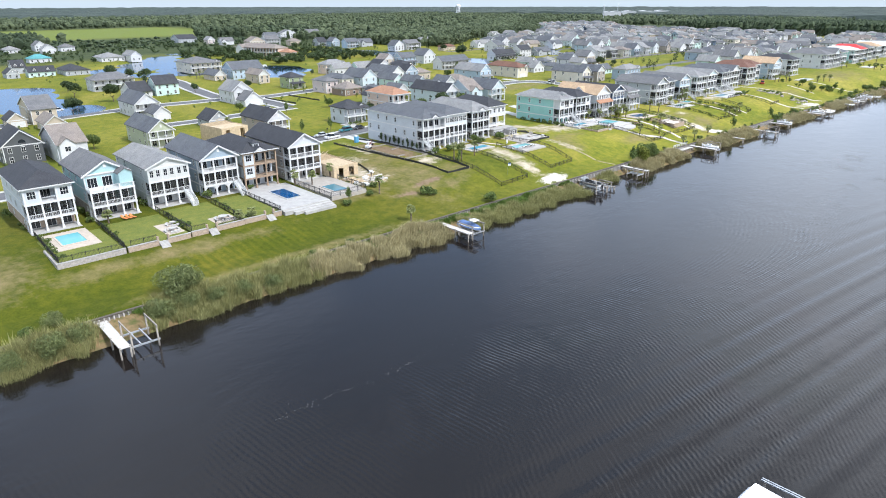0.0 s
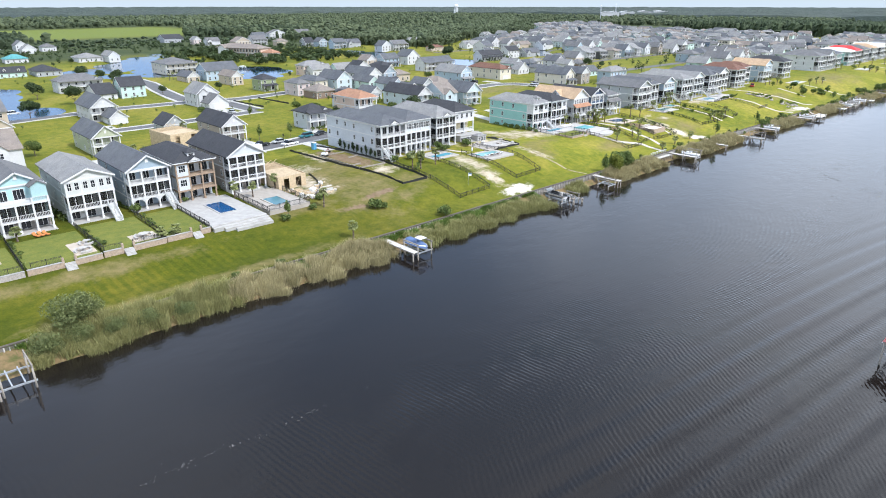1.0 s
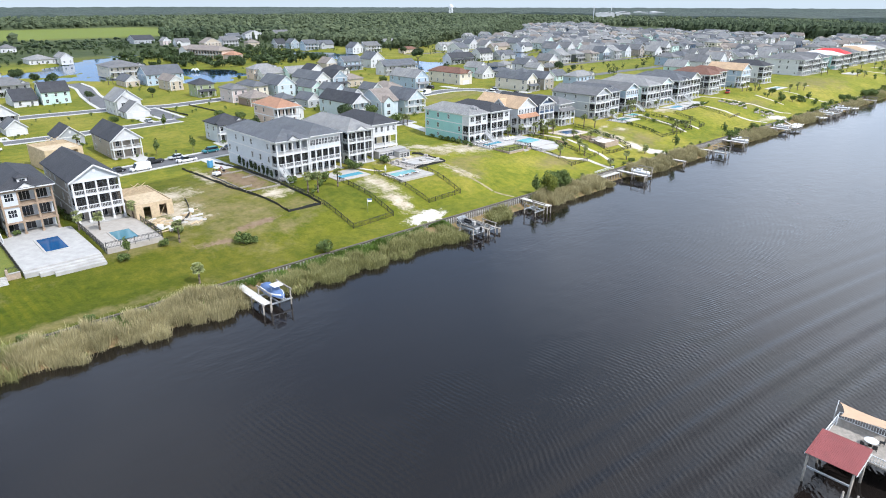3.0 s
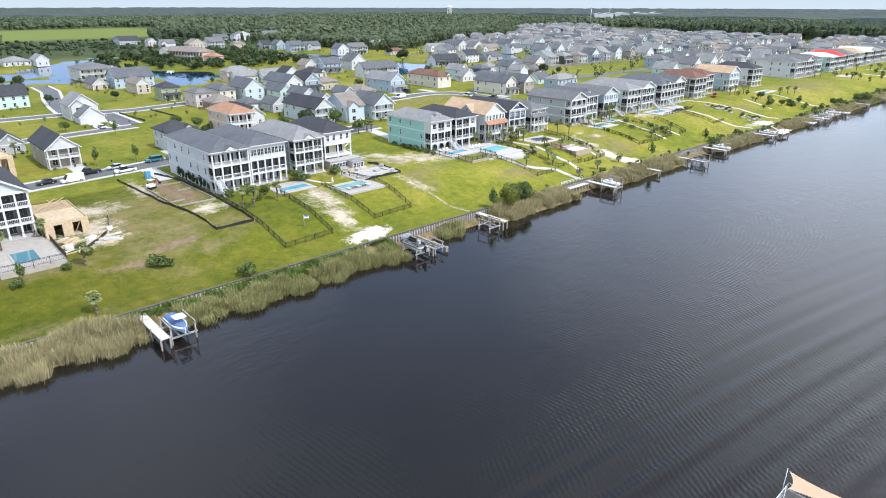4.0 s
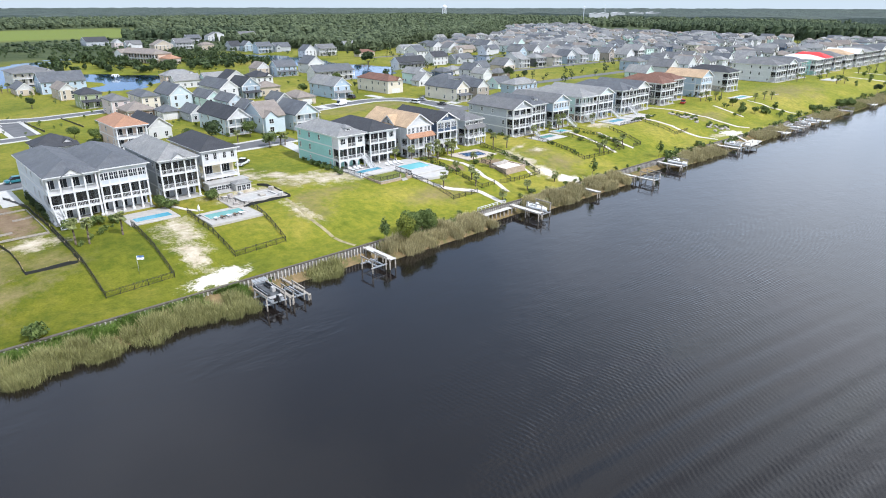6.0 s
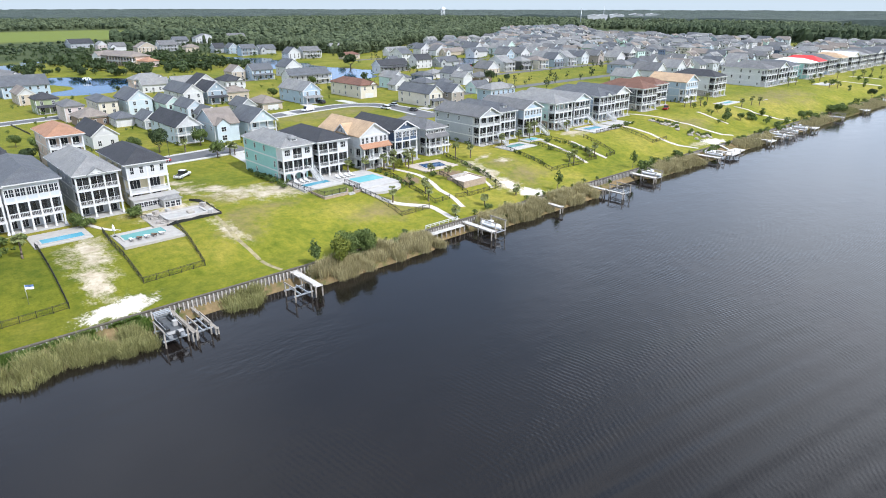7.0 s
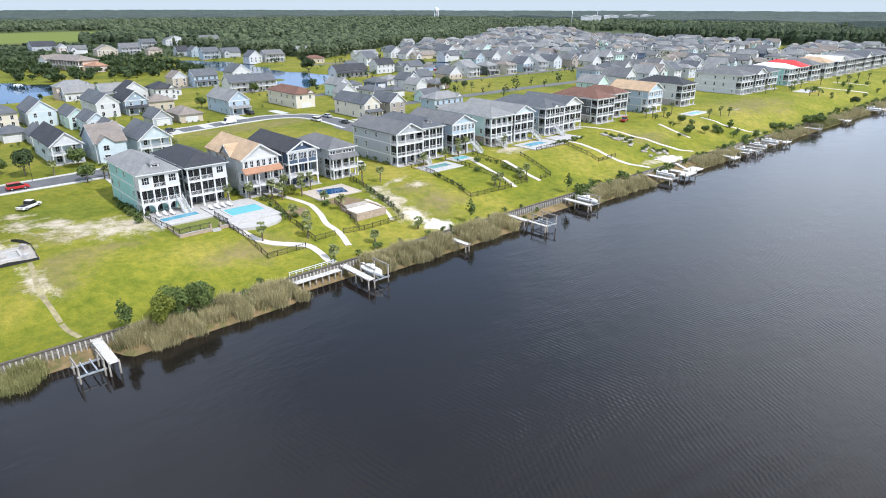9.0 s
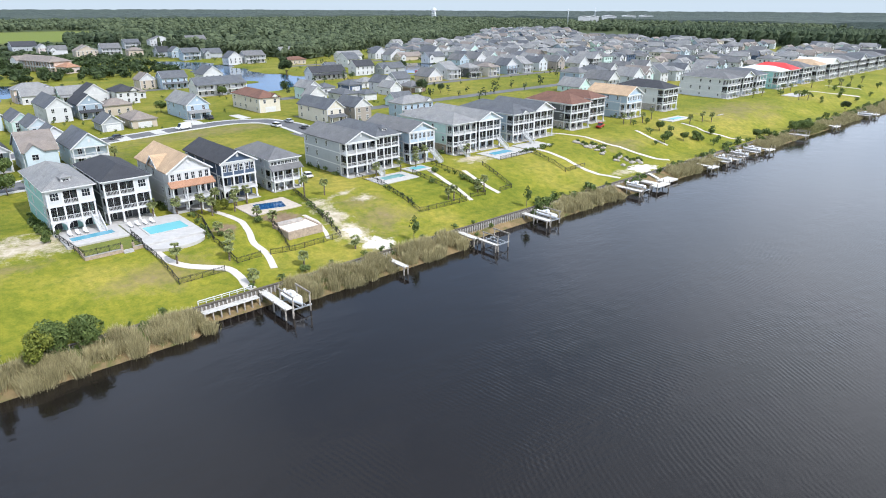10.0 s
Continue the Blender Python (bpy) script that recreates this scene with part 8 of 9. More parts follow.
fence([(130.4, 148), (130.6, 137), (130.9, 116.2), (143.0, 116.8), (143.6, 138.5), (143.4, 140)], "black picket fence round a long lawn")
fence([(155.6, 141), (155.2, 134), (155.5, 118.0), (167.1, 118.5), (168.8, 135.8), (164.6, 145)], "black picket fence round a pool garden")
fence([(202.6, 150), (203.2, 142), (204.1, 134.1), (210.6, 134.1)], "black picket fence on the retaining wall", z=7.05)
fence([(212.8, 134.1), (214.5, 134.1), (214.6, 141)], "black picket fence beside garden steps", z=7.05)
fence([(214.6, 134), (215.0, 128), (215.2, 117.9), (224.0, 118.0)], "black picket fence below the white terrace")
fence([(229.7, 148), (229.6, 141), (227.0, 129.2), (227.2, 119.4), (232.4, 119.6)], "black picket fence between two gardens")
fence([(234.4, 119.4), (239.6, 118.7), (251.2, 119.0), (252.3, 128.2), (254.0, 136), (256.6, 149)], "black picket fence along a palm garden")
fence([(238.7, 119.4), (240.4, 127), (241.8, 134)], "black picket fence beside the stone box")
fence([(276.6, 150), (278.2, 142), (276.0, 130.4), (275.0, 120.3), (290.5, 119.8), (290.8, 137), (291.4, 143)], "black picket fence round a lawn")
fence([(301.8, 147), (301.2, 134.2), (299.2, 125.6), (298.0, 120.4), (292.8, 120.8)], "black picket fence round a narrow garden")
fence([(313.5, 137), (309.8, 127.3), (308.4, 120.4), (303.4, 120.2)], "black picket fence at a lawn's edge")
fence([(322.6, 138.0), (337.6, 138.2), (334.8, 129), (333.6, 121.2), (343.5, 121.4)], "black picket fence on the slope")
fence([(22.2, 149), (21.9, 128.6), (33.6, 128.6), (34.2, 149)], "black picket fence on a pool garden's wall", z=6.45)
fence([(34.8, 128.7), (39.8, 128.7)], "black picket fence above a tan wall", z=6.5)
fence([(47.0, 149), (47.2, 128.9), (50.4, 128.9)], "black picket fence between two terraces", z=6.5)
fence([(52.5, 128.9), (58.9, 128.9), (59.4, 149)], "black picket fence beside the garden steps", z=6.5)
fence([(66.3, 128.9), (68.2, 128.9), (68.3, 149)], "black picket fence at the concrete terrace", z=6.5)
fence([(82.6, 147), (82.4, 129.6)], "black picket fence between two pool terraces", z=6.8)
fence([(82.8, 129.7), (93.5, 129.8), (93.7, 143)], "black picket fence round a pool terrace", z=6.85)


def silt_fence(pts, label):
    f = thing("silt_fence", Matrix(), label, "silt fence", "silt fences")
    r = random.Random(int(pts[0][0] * 10))
    for (ax, ay), (bx, by) in zip(pts, pts[1:]):
        n = max(1, round(math.hypot(bx - ax, by - ay) / 1.6))
        bm = bmesh.new()
        prev = None
        for i in range(n + 1):
            x, y = ax + (bx - ax) * i / n + r.uniform(-0.12, 0.12), ay + (by - ay) * i / n + r.uniform(-0.12, 0.12)
            z = ground_z(x, y)
            h = r.uniform(0.45, 0.75)
            row = [bm.verts.new((x, y, z - 0.05)), bm.verts.new((x + 0.05, y + 0.03, z + h)), bm.verts.new((x + 0.09, y + 0.05, z + h)), bm.verts.new((x + 0.07, y + 0.06, z - 0.05))]
            if prev:
                for k in range(3):
                    bm.faces.new((prev[k], prev[k + 1], row[k + 1], row[k]))
            prev = row
            if i % 2 == 0:
                part("stake", boxes((-0.03, 0.03, -0.03, 0.03, -0.2, h + 0.2)), NEWWOOD, f, "", pose(x + 0.14, y + 0.1, z))
        part("fabric", bm, BLACK, f, "black filter cloth")
    return f


silt_fence([(117.8, 181), (119.2, 152.6), (121.6, 139.6), (121.8, 128.8), (130.2, 128.6)], "sagging black silt fence round a building plot")
silt_fence([(130.4, 128.6), (130.3, 149), (130.0, 168), (127.2, 180)], "black silt fence beside the pale grey house")
silt_fence([(96.5, 133.0), (103.5, 140.5), (105.5, 146), (107, 152)], "short torn black silt fence by the lumber")
silt_fence([(152.8, 293), (154.1, 266)], "black silt fence across an empty plot")
silt_fence([(165.4, 292), (166.9, 266)], "black silt fence on a grassy plot")
silt_fence([(165.2, 140.2), (167.4, 137.4), (179.2, 137.4), (179.6, 146.8), (177.0, 150)], "black silt fence round an unfinished patio")

# ---- garden paths ----
for pts, w in (([(215.9, 134), (215.9, 129), (216.2, 126), (218.2, 122.9), (222.3, 120.2), (225.4, 118.6), (225.8, 115), (224.8, 111), (225.4, 109.0)], 1.6), ([(233.6, 149), (235.7, 141), (236.4, 135.9), (234.9, 129.3), (233.2, 124.7), (234.0, 121.2), (233.5, 117.5), (232.6, 114.7)], 1.4), ([(297.4, 143), (295.3, 136.2), (293.6, 130), (293, 125.6), (292.1, 119.7)], 1.3),
               ([(305.1, 136.4), (302.6, 128.5), (302.0, 123.7), (302.6, 119.6)], 1.3), ([(341, 148), (342.8, 141), (342.8, 135), (341.3, 125), (341.6, 119.5), (344.6, 115), (346.4, 110)], 1.5), ([(363.6, 158), (369, 148), (371.4, 142), (369.4, 131), (372.8, 121), (379.6, 112.5)], 1.4), ([(397, 137), (392, 127), (393, 121)], 1.3), ([(426, 134), (425, 123), (432, 116.5), (434, 111)], 1.3),
               ([(249.6, 132), (250.2, 127), (249.2, 121.6), (248.2, 119.6)], 0.9), ([(154.4, 148.5), (156.2, 143.4), (158.6, 140.2)], 0.9), ([(575, 140), (582, 128), (600, 120)], 1.6), ([(610, 142), (622, 126)], 1.6)):
    ribbon("garden_path", pts, w, PATHWHITE, "pale winding garden path across the lawn", "path", 0.06, step=1.0)

TRAIL = plain("trodden_sand", (0.28, 0.24, 0.13), 0.95, vary=0.3, scale=0.8)
ribbon("trail", [(177.6, 137.0), (177.0, 130), (176.4, 125), (177.1, 118), (177.3, 113), (178.4, 109.4)], 0.85, TRAIL, "narrow trodden sandy trail down the lawn", "path", 0.025, step=1.0)

# rocks and planting beside the sandy bank
ROCK = plain("pale_boulder_stone", (0.34, 0.31, 0.265), 0.9, vary=0.25, scale=1.2)
rr_ = random.Random(4)
for i in range(40):
    t_ = rr_.random()
    rx0, ry0 = 361.5 - 7 * t_ * (1 - t_) + rr_.uniform(-2.6, 6.0) * (0.3 + t_), 138 - 24 * t_ + rr_.uniform(-1.5, 1.5)
    bm = bmesh.new()
    bmesh.ops.create_icosphere(bm, subdivisions=2, radius=rr_.uniform(0.45, 0.95))
    for v in bm.verts:
        k = 1 + 0.28 * noise.noise(v.co * 1.6 + Vector((i, 0, 0)))
        v.co = Vector((v.co.x * k * 1.2, v.co.y * k, v.co.z * k * 0.62))
    single("boulder", bm, ROCK, "pale rounded boulder in a planted slope", "rock", pose(rx0, ry0, ground_z(rx0, ry0) + 0.15), "boulders on the slope")
    if i % 2:
        tree("bush", rx0 + 1.1, ry0 + 0.7, 0.7)

# the walled stone box in the palm garden
b_ = thing("stone_basin", pose(244.6, 126.0, ground_z(244.6, 126.0)), "raised rectangular stone basin filled with pale gravel", "basin")
for a in ((-4.2, 4.2, -3.4, -3.0), (-4.2, 4.2, 3.0, 3.4), (-4.2, -3.8, -3.0, 3.0), (3.8, 4.2, -3.0, 3.0)):
    part("basin_wall", boxes((*a, -1.5, 1.0)), TANBLOCK, b_)
part("gravel", boxes((-3.8, 3.8, -3.0, 3.0, -1.0, 0.7)), SAND, b_, "pale gravel")
part("back_bench", bevelled(boxes((-3.6, 2.6, 2.2, 3.0, 0.7, 1.5)), 0.05), BLOCK, b_)

# ---- palms and garden planting ----
GARDEN_PALMS = (
    (92.7, 111.0, 3.4), (95.8, 127.2, 4.0), (85.4, 142.6, 3.6), (82.3, 146.2, 3.4), (93.2, 146.0, 3.4), (132.0, 137.0, 4.6), (134.2, 135.8, 4.6), (140.6, 136.6, 4.0), (36.2, 147.0, 2.4), (61.5, 129.8, 2.2),
    (58.4, 129.6, 2.0), (222.4, 151.0, 3.0), (227.0, 149.0, 3.4), (231.6, 146.4, 4.4), (233.0, 143.7, 4.2), (235.2, 146.6, 4.6), (238.2, 143.4, 3.8), (240.6, 147.6, 3.6), (243.3, 147.8, 4.0), (256.4, 142.9, 4.6),
    (261.1, 141.2, 4.4), (217.4, 124.2, 3.2), (228.4, 124.6, 3.0), (226.4, 121.0, 2.6),
)
LAWN_PALMS = (
    (229.0, 131.5, 2.4), (240.2, 128.7, 3.4), (239.8, 135.4, 2.2), (226.4, 111.0, 2.0), (238.0, 112.4, 2.4), (251.0, 113.2, 2.2), (287.4, 121.4, 4.0), (298.8, 121.8, 4.0), (286.4, 122.4, 1.6), (297.2, 122.6, 1.8),
    (298.4, 150.0, 5.0), (301.4, 149.6, 5.0), (281.6, 147.0, 3.4), (290.4, 147.2, 3.4), (296.2, 147.4, 3.4), (316.8, 147.2, 3.4), (402.6, 146.2, 4.4), (406.6, 145.6, 4.4), (411.8, 143.4, 4.0), (421.0, 145.0, 4.0),
    (427.4, 131.2, 3.2), (437.4, 131.0, 3.4), (441.0, 128.8, 3.2), (539, 130.6, 3.8),
)
FAR_PALMS = (
    (543.2, 127.6, 3.6), (520, 146, 3.6), (531, 146, 3.6), (553, 144, 3.6), (563, 144, 3.8), (591, 143, 3.6), (604, 138, 4.0), (612, 134, 3.6), (622, 138, 4.0), (635, 136, 4.0),
    (650, 134, 4.0), (104, 231, 3.6), (79, 207.5, 2.6), (82.5, 208.5, 2.4), (231, 207, 3.2), (170.5, 213, 4.5), (160.2, 217, 5.0), (205.8, 187, 3.4), (195.5, 199, 3.6), (205, 188.5, 3.0),
    (170, 403, 4.2), (166, 400, 4.0), (163, 398, 4.2),
)
for k_, (a_, b2, h_) in enumerate(GARDEN_PALMS + LAWN_PALMS + FAR_PALMS):
    palm(a_, b2, h_, k_ % 2)
for i in range(9):
    tree("column_shrub", 130.9, 153 + i * 2.3, 0.9 + 0.15 * (i % 3))
GARDEN_BUSHES = (
    ("bush", 133, 146.5, 1.2), ("bush", 138.6, 145.4, 1.3), ("bush", 141.8, 144.6, 1.2), ("bush", 153.4, 147.4, 1.4), ("round_tree", 152.6, 148.6, 0.75), ("bush", 155.2, 147.2, 1.0), ("bush", 163.6, 146.4, 1.4), ("bush", 164.8, 148.8, 1.1), ("bush", 201.2, 151, 0.9), ("bush", 200.8, 154, 0.8),
    ("bush", 200.8, 157, 0.9), ("bush", 200.9, 160, 0.8), ("bush", 200.9, 163, 0.9), ("bush", 200.4, 147.6, 0.8), ("golden_bush", 234.6, 145.2, 0.8), ("golden_bush", 236.8, 145.8, 0.7), ("bush", 239.0, 133.6, 0.9), ("bush", 229.4, 131.0, 0.7), ("round_tree", 405.5, 132, 0.9), ("round_tree", 393.2, 122.6, 0.9),
    ("round_tree", 398, 124, 0.8), ("round_tree", 404.6, 121.2, 0.8), ("round_tree", 412, 120.4, 0.8), ("bush", 297, 140, 1.0), ("bush", 299.4, 130, 0.9), ("bush", 300.4, 126, 0.9),
)
STREET_GREEN = (
    ("bush", 290.0, 133, 0.8), ("bush", 60.4, 150.5, 1.2), ("bush", 72, 150.8, 0.7), ("bush", 33.4, 150.2, 0.8), ("bush", 97.6, 132, 0.9), ("round_tree", 154, 205.5, 1.1), ("broad_tree", 156.5, 212, 0.8), ("round_tree", 159, 246, 1.0), ("round_tree", 163, 236, 1.0), ("broad_tree", 200, 221, 0.7),
    ("round_tree", 185, 212, 1.1), ("young_tree", 129, 199.5, 1.2), ("young_tree", 119, 203, 1.2), ("young_tree", 137, 245, 1.2), ("broad_tree", 189.7, 204.5, 1.05), ("round_tree", 203, 205.5, 1.3), ("round_tree", 200.6, 187.4, 1.2), ("round_tree", 52, 232, 1.2), ("round_tree", 57, 231, 1.2), ("round_tree", 49, 231, 1.1),
    ("round_tree", 126, 266, 0.9), ("round_tree", 308, 283, 1.0), ("round_tree", 315, 322, 1.2), ("round_tree", 273, 289, 1.2),
)
for kd, a_, b2, s_ in GARDEN_BUSHES + STREET_GREEN:
    tree(kd, a_, b2, s_)
for kd, a_, b2, s_ in (("broad_tree", 88, 374, 1.1), ("broad_tree", 91, 398, 0.9), ("broad_tree", 97, 341, 1.25), ("broad_tree", 75, 326, 1.1), ("broad_tree", 78, 330, 0.9), ("broad_tree", 130, 452, 1.1), ("broad_tree", 126, 440, 1.2), ("broad_tree", 133, 425, 1.0), ("broad_tree", 140, 418, 1.0), ("broad_tree", 137, 339, 0.7), ("broad_tree", 163, 330, 0.7),
                       ("broad_tree", 206, 470, 1.0), ("broad_tree", 393, 398, 1.55), ("broad_tree", 396, 403, 1.35), ("broad_tree", 404, 257, 0.7), ("broad_tree", 470, 372, 1.0), ("broad_tree", 418, 447, 1.0)):
    tree(kd, a_, b2, s_)
tr_ = random.Random(21)
count_ = 0
while count_ < 34:
    x_, y_ = tr_.uniform(240, 900), tr_.uniform(262, 560)
    if float(pond_depth(x_, y_)) > -2 or any(abs(x_ - a) < 9 and -9 < y_ - b < 11 for a, b in TAKEN) or (x_ < 215 and y_ < 212):
        continue
    tree(tr_.choice(("round_tree", "bush", "broad_tree", "round_tree", "young_tree", "bush")), x_, y_, tr_.uniform(0.6, 1.05))
    count_ += 1

# ---- vehicles ----
def paint(name, col, rough=0.3):
    return plain("car_paint_" + name, col, rough, 0.1, vary=0.05)


def car(kind, x, y, turn, colour, col, z=None):
    """A parked car, van or pickup: shaped body, glazed cabin, lamps, four wheels with rims."""
    z = ground_z(x, y) + 0.08 if z is None else z
    c = thing({"pickup": "pickup_truck", "van": "van", "suv": "car", "sedan": "car"}[kind], pose(x, y, z, 0, 0, turn), "%s %s parked on the street" % (colour, {"pickup": "pickup truck with open bed", "van": "panel van", "suv": "estate car", "sedan": "saloon car"}[kind]), "car", "parked vehicles")
    L, W_, H = {"pickup": (5.8, 2.0, 1.85), "van": (5.6, 2.0, 2.3), "suv": (5.0, 1.95, 1.75), "sedan": (4.7, 1.85, 1.45)}[kind]
    P = paint(colour.replace(" ", "_"), col)
    h = L / 2
    belt = 1.0 if kind != "sedan" else 0.85
    prof = [(-h, 0.35), (-h, belt * 0.92), (-h + 0.15, belt), (h - 0.25, belt * 0.94), (h, belt * 0.7), (h, 0.35)]
    bm = extrude_profile(bmesh.new(), [(u, w) for u, w in prof], "y", -W_ / 2, W_ / 2)
    part("body", bevelled(bm, 0.06), P, c)
    a, b = {"pickup": (-0.5, 1.7), "van": (-h + 0.1, 1.9), "suv": (-h + 0.15, 1.4), "sedan": (-1.5, 1.1)}[kind]
    s = 0.12 if kind == "van" else 0.35
    cab = [(a, belt - 0.05), (a + s * (0.3 if kind == "van" else 0.7), H - 0.08), (b - 0.75, H - 0.08), (b, belt - 0.05)]
    part("cabin_glass", extrude_profile(bmesh.new(), cab, "y", -W_ / 2 + 0.1, W_ / 2 - 0.1), P if kind == "van" else GLASS, c, "" if kind == "van" else "dark glazed cabin")
    part("roof", bevelled(boxes((a + 0.2, b - 0.7, -W_ / 2 + 0.14, W_ / 2 - 0.14, H - 0.1, H)), 0.04), P, c)
    if kind == "van":
        part("windscreen", extrude_profile(bmesh.new(), [(b - 0.72, H - 0.15), (b - 0.66, H - 0.15), (b + 0.04, belt + 0.05), (b - 0.02, belt + 0.05)], "y", -W_ / 2 + 0.16, W_ / 2 - 0.16), GLASS, c)
    if kind == "pickup":
        part("bed", boxes((-h + 0.2, -0.62, -W_ / 2 + 0.15, W_ / 2 - 0.15, belt - 0.02, belt + 0.01)), RUBBER, c, "dark load bed")
    for sy in (-0.6, 0.6):
        part("headlight", boxes((h - 0.12, h + 0.015, sy - 0.16, sy + 0.16, belt * 0.62, belt * 0.76)), METAL, c)
        part("tail_light", boxes((-h - 0.015, -h + 0.1, sy - 0.14, sy + 0.14, belt * 0.66, belt * 0.86)), REDMETAL, c)
    tyre = MESHES.setdefault("tyre", to_mesh("tyre", bevelled(tube(bmesh.new(), (0, -0.12, 0), (0, 0.12, 0), 0.36, 0.36, 16), 0.03), RUBBER))
    rim = MESHES.setdefault("rim", to_mesh("rim", tube(bmesh.new(), (0, -0.13, 0), (0, 0.13, 0), 0.2, 0.2, 12), METAL))
    for sx in (-h + 1.0, h - 1.05):
        for sy in (-W_ / 2 + 0.1, W_ / 2 - 0.1):
            w = part("wheel", tyre, None, c, "", pose(sx, sy, 0.36))
            part("rim", rim, None, w)
    return c


car("pickup", 122.4, 188.6, 184, "white", (0.7, 0.7, 0.71))
car("pickup", 114.6, 193.6, 184, "black", (0.02, 0.022, 0.026))
car("suv", 132.6, 195.2, 184, "teal", (0.03, 0.16, 0.19))
car("sedan", 138.6, 195.4, 184, "dark grey", (0.05, 0.052, 0.055))
car("van", 109.0, 187.8, 184, "white", (0.72, 0.72, 0.72))
car("sedan", 103.4, 190.6, 184, "black", (0.02, 0.022, 0.026))
car("sedan", 121.6, 194.4, 184, "silver", (0.45, 0.46, 0.47))
car("van", 81.0, 242.5, 10, "white", (0.72, 0.72, 0.72))
car("pickup", 84.2, 248.0, 100, "white", (0.7, 0.7, 0.71))
car("suv", 69.0, 327.0, 5, "white", (0.7, 0.7, 0.71), float(bench(69)) + 0.1)
car("suv", 185.6, 191.4, 4, "red", (0.45, 0.03, 0.03))
car("pickup", 184.6, 173.6, 40, "white", (0.7, 0.7, 0.71))
car("van", 265.0, 243.4, 190, "white", (0.72, 0.72, 0.72))
car("sedan", 241.0, 241.0, 190, "dark grey", (0.05, 0.052, 0.055))
car("suv", 281.0, 258.6, 92, "black", (0.02, 0.022, 0.026))
car("suv", 293.0, 226.0, 96, "white", (0.7, 0.7, 0.71))
car("sedan", 298.4, 214.0, 96, "dark grey", (0.05, 0.052, 0.055))
car("sedan", 301.2, 231.0, 96, "silver", (0.45, 0.46, 0.47))
car("suv", 464.8, 348.0, 5, "red", (0.45, 0.03, 0.03))
car("sedan", 471.0, 341.0, 5, "red", (0.45, 0.03, 0.03))
car("pickup", 389.6, 148.2, 20, "red", (0.5, 0.05, 0.04))
car("sedan", 266.6, 158.8, 80, "white", (0.7, 0.7, 0.71))
car("sedan", 137.4, 262.6, 90, "silver", (0.45, 0.46, 0.47))

# ---- building plots ----
def osb_shell(x, y, w, d, h, label, turn=0.0):
    """An unfinished ground floor: sheathed walls with two openings, stud caps, floor sheets on top."""
    z = ground_z(x, y)
    s = thing("house_shell", pose(x, y, z, 0, 0, turn), label, "building shell", "building plots")
    o = [(-w / 2, -w / 2 + 1.6), (-w / 2 + 3.1, w / 2 - 3.0), (w / 2 - 1.4, w / 2)]
    for a, b in o:
        part("front_wall", boxes((a, b, 0, 0.16, -0.5, h)), NEWWOOD, s)
    part("lintel", boxes((-w / 2 + 1.6, -w / 2 + 3.1, 0, 0.16, h - 0.7, h)), NEWWOOD, s)
    part("lintel", boxes((w / 2 - 3.0, w / 2 - 1.4, 0, 0.16, h - 0.7, h)), NEWWOOD, s)
    part("side_wall", boxes((-w / 2, -w / 2 + 0.16, 0.16, d, -0.5, h)), NEWWOOD, s)
    part("side_wall", boxes((w / 2 - 0.16, w / 2, 0.16, d, -0.5, h)), NEWWOOD, s)
    part("back_wall", boxes((-w / 2 + 0.16, w / 2 - 0.16, d - 0.16, d, -0.5, h)), NEWWOOD, s)
    part("brace", beam(bmesh.new(), (w / 2 - 2.9, 0.3, 0.1), (w / 2 - 1.5, 0.3, h - 0.8), 0.09), NEWWOOD, s)
    part("floor_deck", boxes((-w / 2 + 0.2, w / 2 - 0.2, 0.2, d * 0.62, h - 0.35, h - 0.25)), NEWWOOD, s, "tan floor sheets")
    for i in range(7):
        part("joist", boxes((-w / 2 + 0.2, w / 2 - 0.2, d * 0.64 + i * 0.75, d * 0.64 + i * 0.75 + 0.06, h - 0.45, h - 0.15)), NEWWOOD, s)
    for i, (a, b) in enumerate(((-3, 1.2), (-1.2, 2.8), (1.0, -0.5), (2.8, 1.0))):
        part("rafter", beam(bmesh.new(), (a, d * 0.68, h), (b, d * 0.8, h + 1.5), 0.07, 0.14), NEWWOOD, s)
    return s


osb_shell(97.4, 144.2, 8.0, 16, 3.4, "unfinished ground floor of raw yellow sheathing with two openings")
osb_shell(94.6, 205.0, 10.0, 14, 6.0, "raw timber house frame under construction behind the river row", 6)
lr_ = random.Random(9)
for i in range(22):
    x_, y_ = 99.6 + lr_.uniform(-5.5, 6.5), 138.6 + lr_.uniform(-5, 4.6)
    s_ = thing("lumber_pile", pose(x_, y_, ground_z(x_, y_), 0, 0, lr_.uniform(-40, 50)), "small pile of yellow boards on bare sand", "lumber", "lumber piles")
    L_ = lr_.uniform(1.8, 4.2)
    for k in range(lr_.randint(2, 5)):
        part("board", boxes((-L_ / 2, L_ / 2, k * 0.16 - 0.3, k * 0.16 - 0.17, 0.02, lr_.choice((0.1, 0.22, 0.34)))), NEWWOOD if i % 3 else PALEWOOD, s_)
WRAP = plain("white_sheet_plastic", (0.70, 0.70, 0.68), 0.6, vary=0.1)
for x_, y_, w_, d_ in ((97.0, 134.2, 1.6, 1.0), (100.2, 139.2, 1.8, 1.2), (95.6, 137.0, 1.2, 1.2), (104.6, 142.4, 1.5, 1.0)):
    single("wrapped_pallet", bevelled(boxes((-w_ / 2, w_ / 2, -d_ / 2, d_ / 2, 0, 0.7)), 0.08, 2), WRAP, "plastic-wrapped pallet on the building plot", "pallet", pose(x_, y_, ground_z(x_, y_), 0, 0, x_ * 11 % 90))

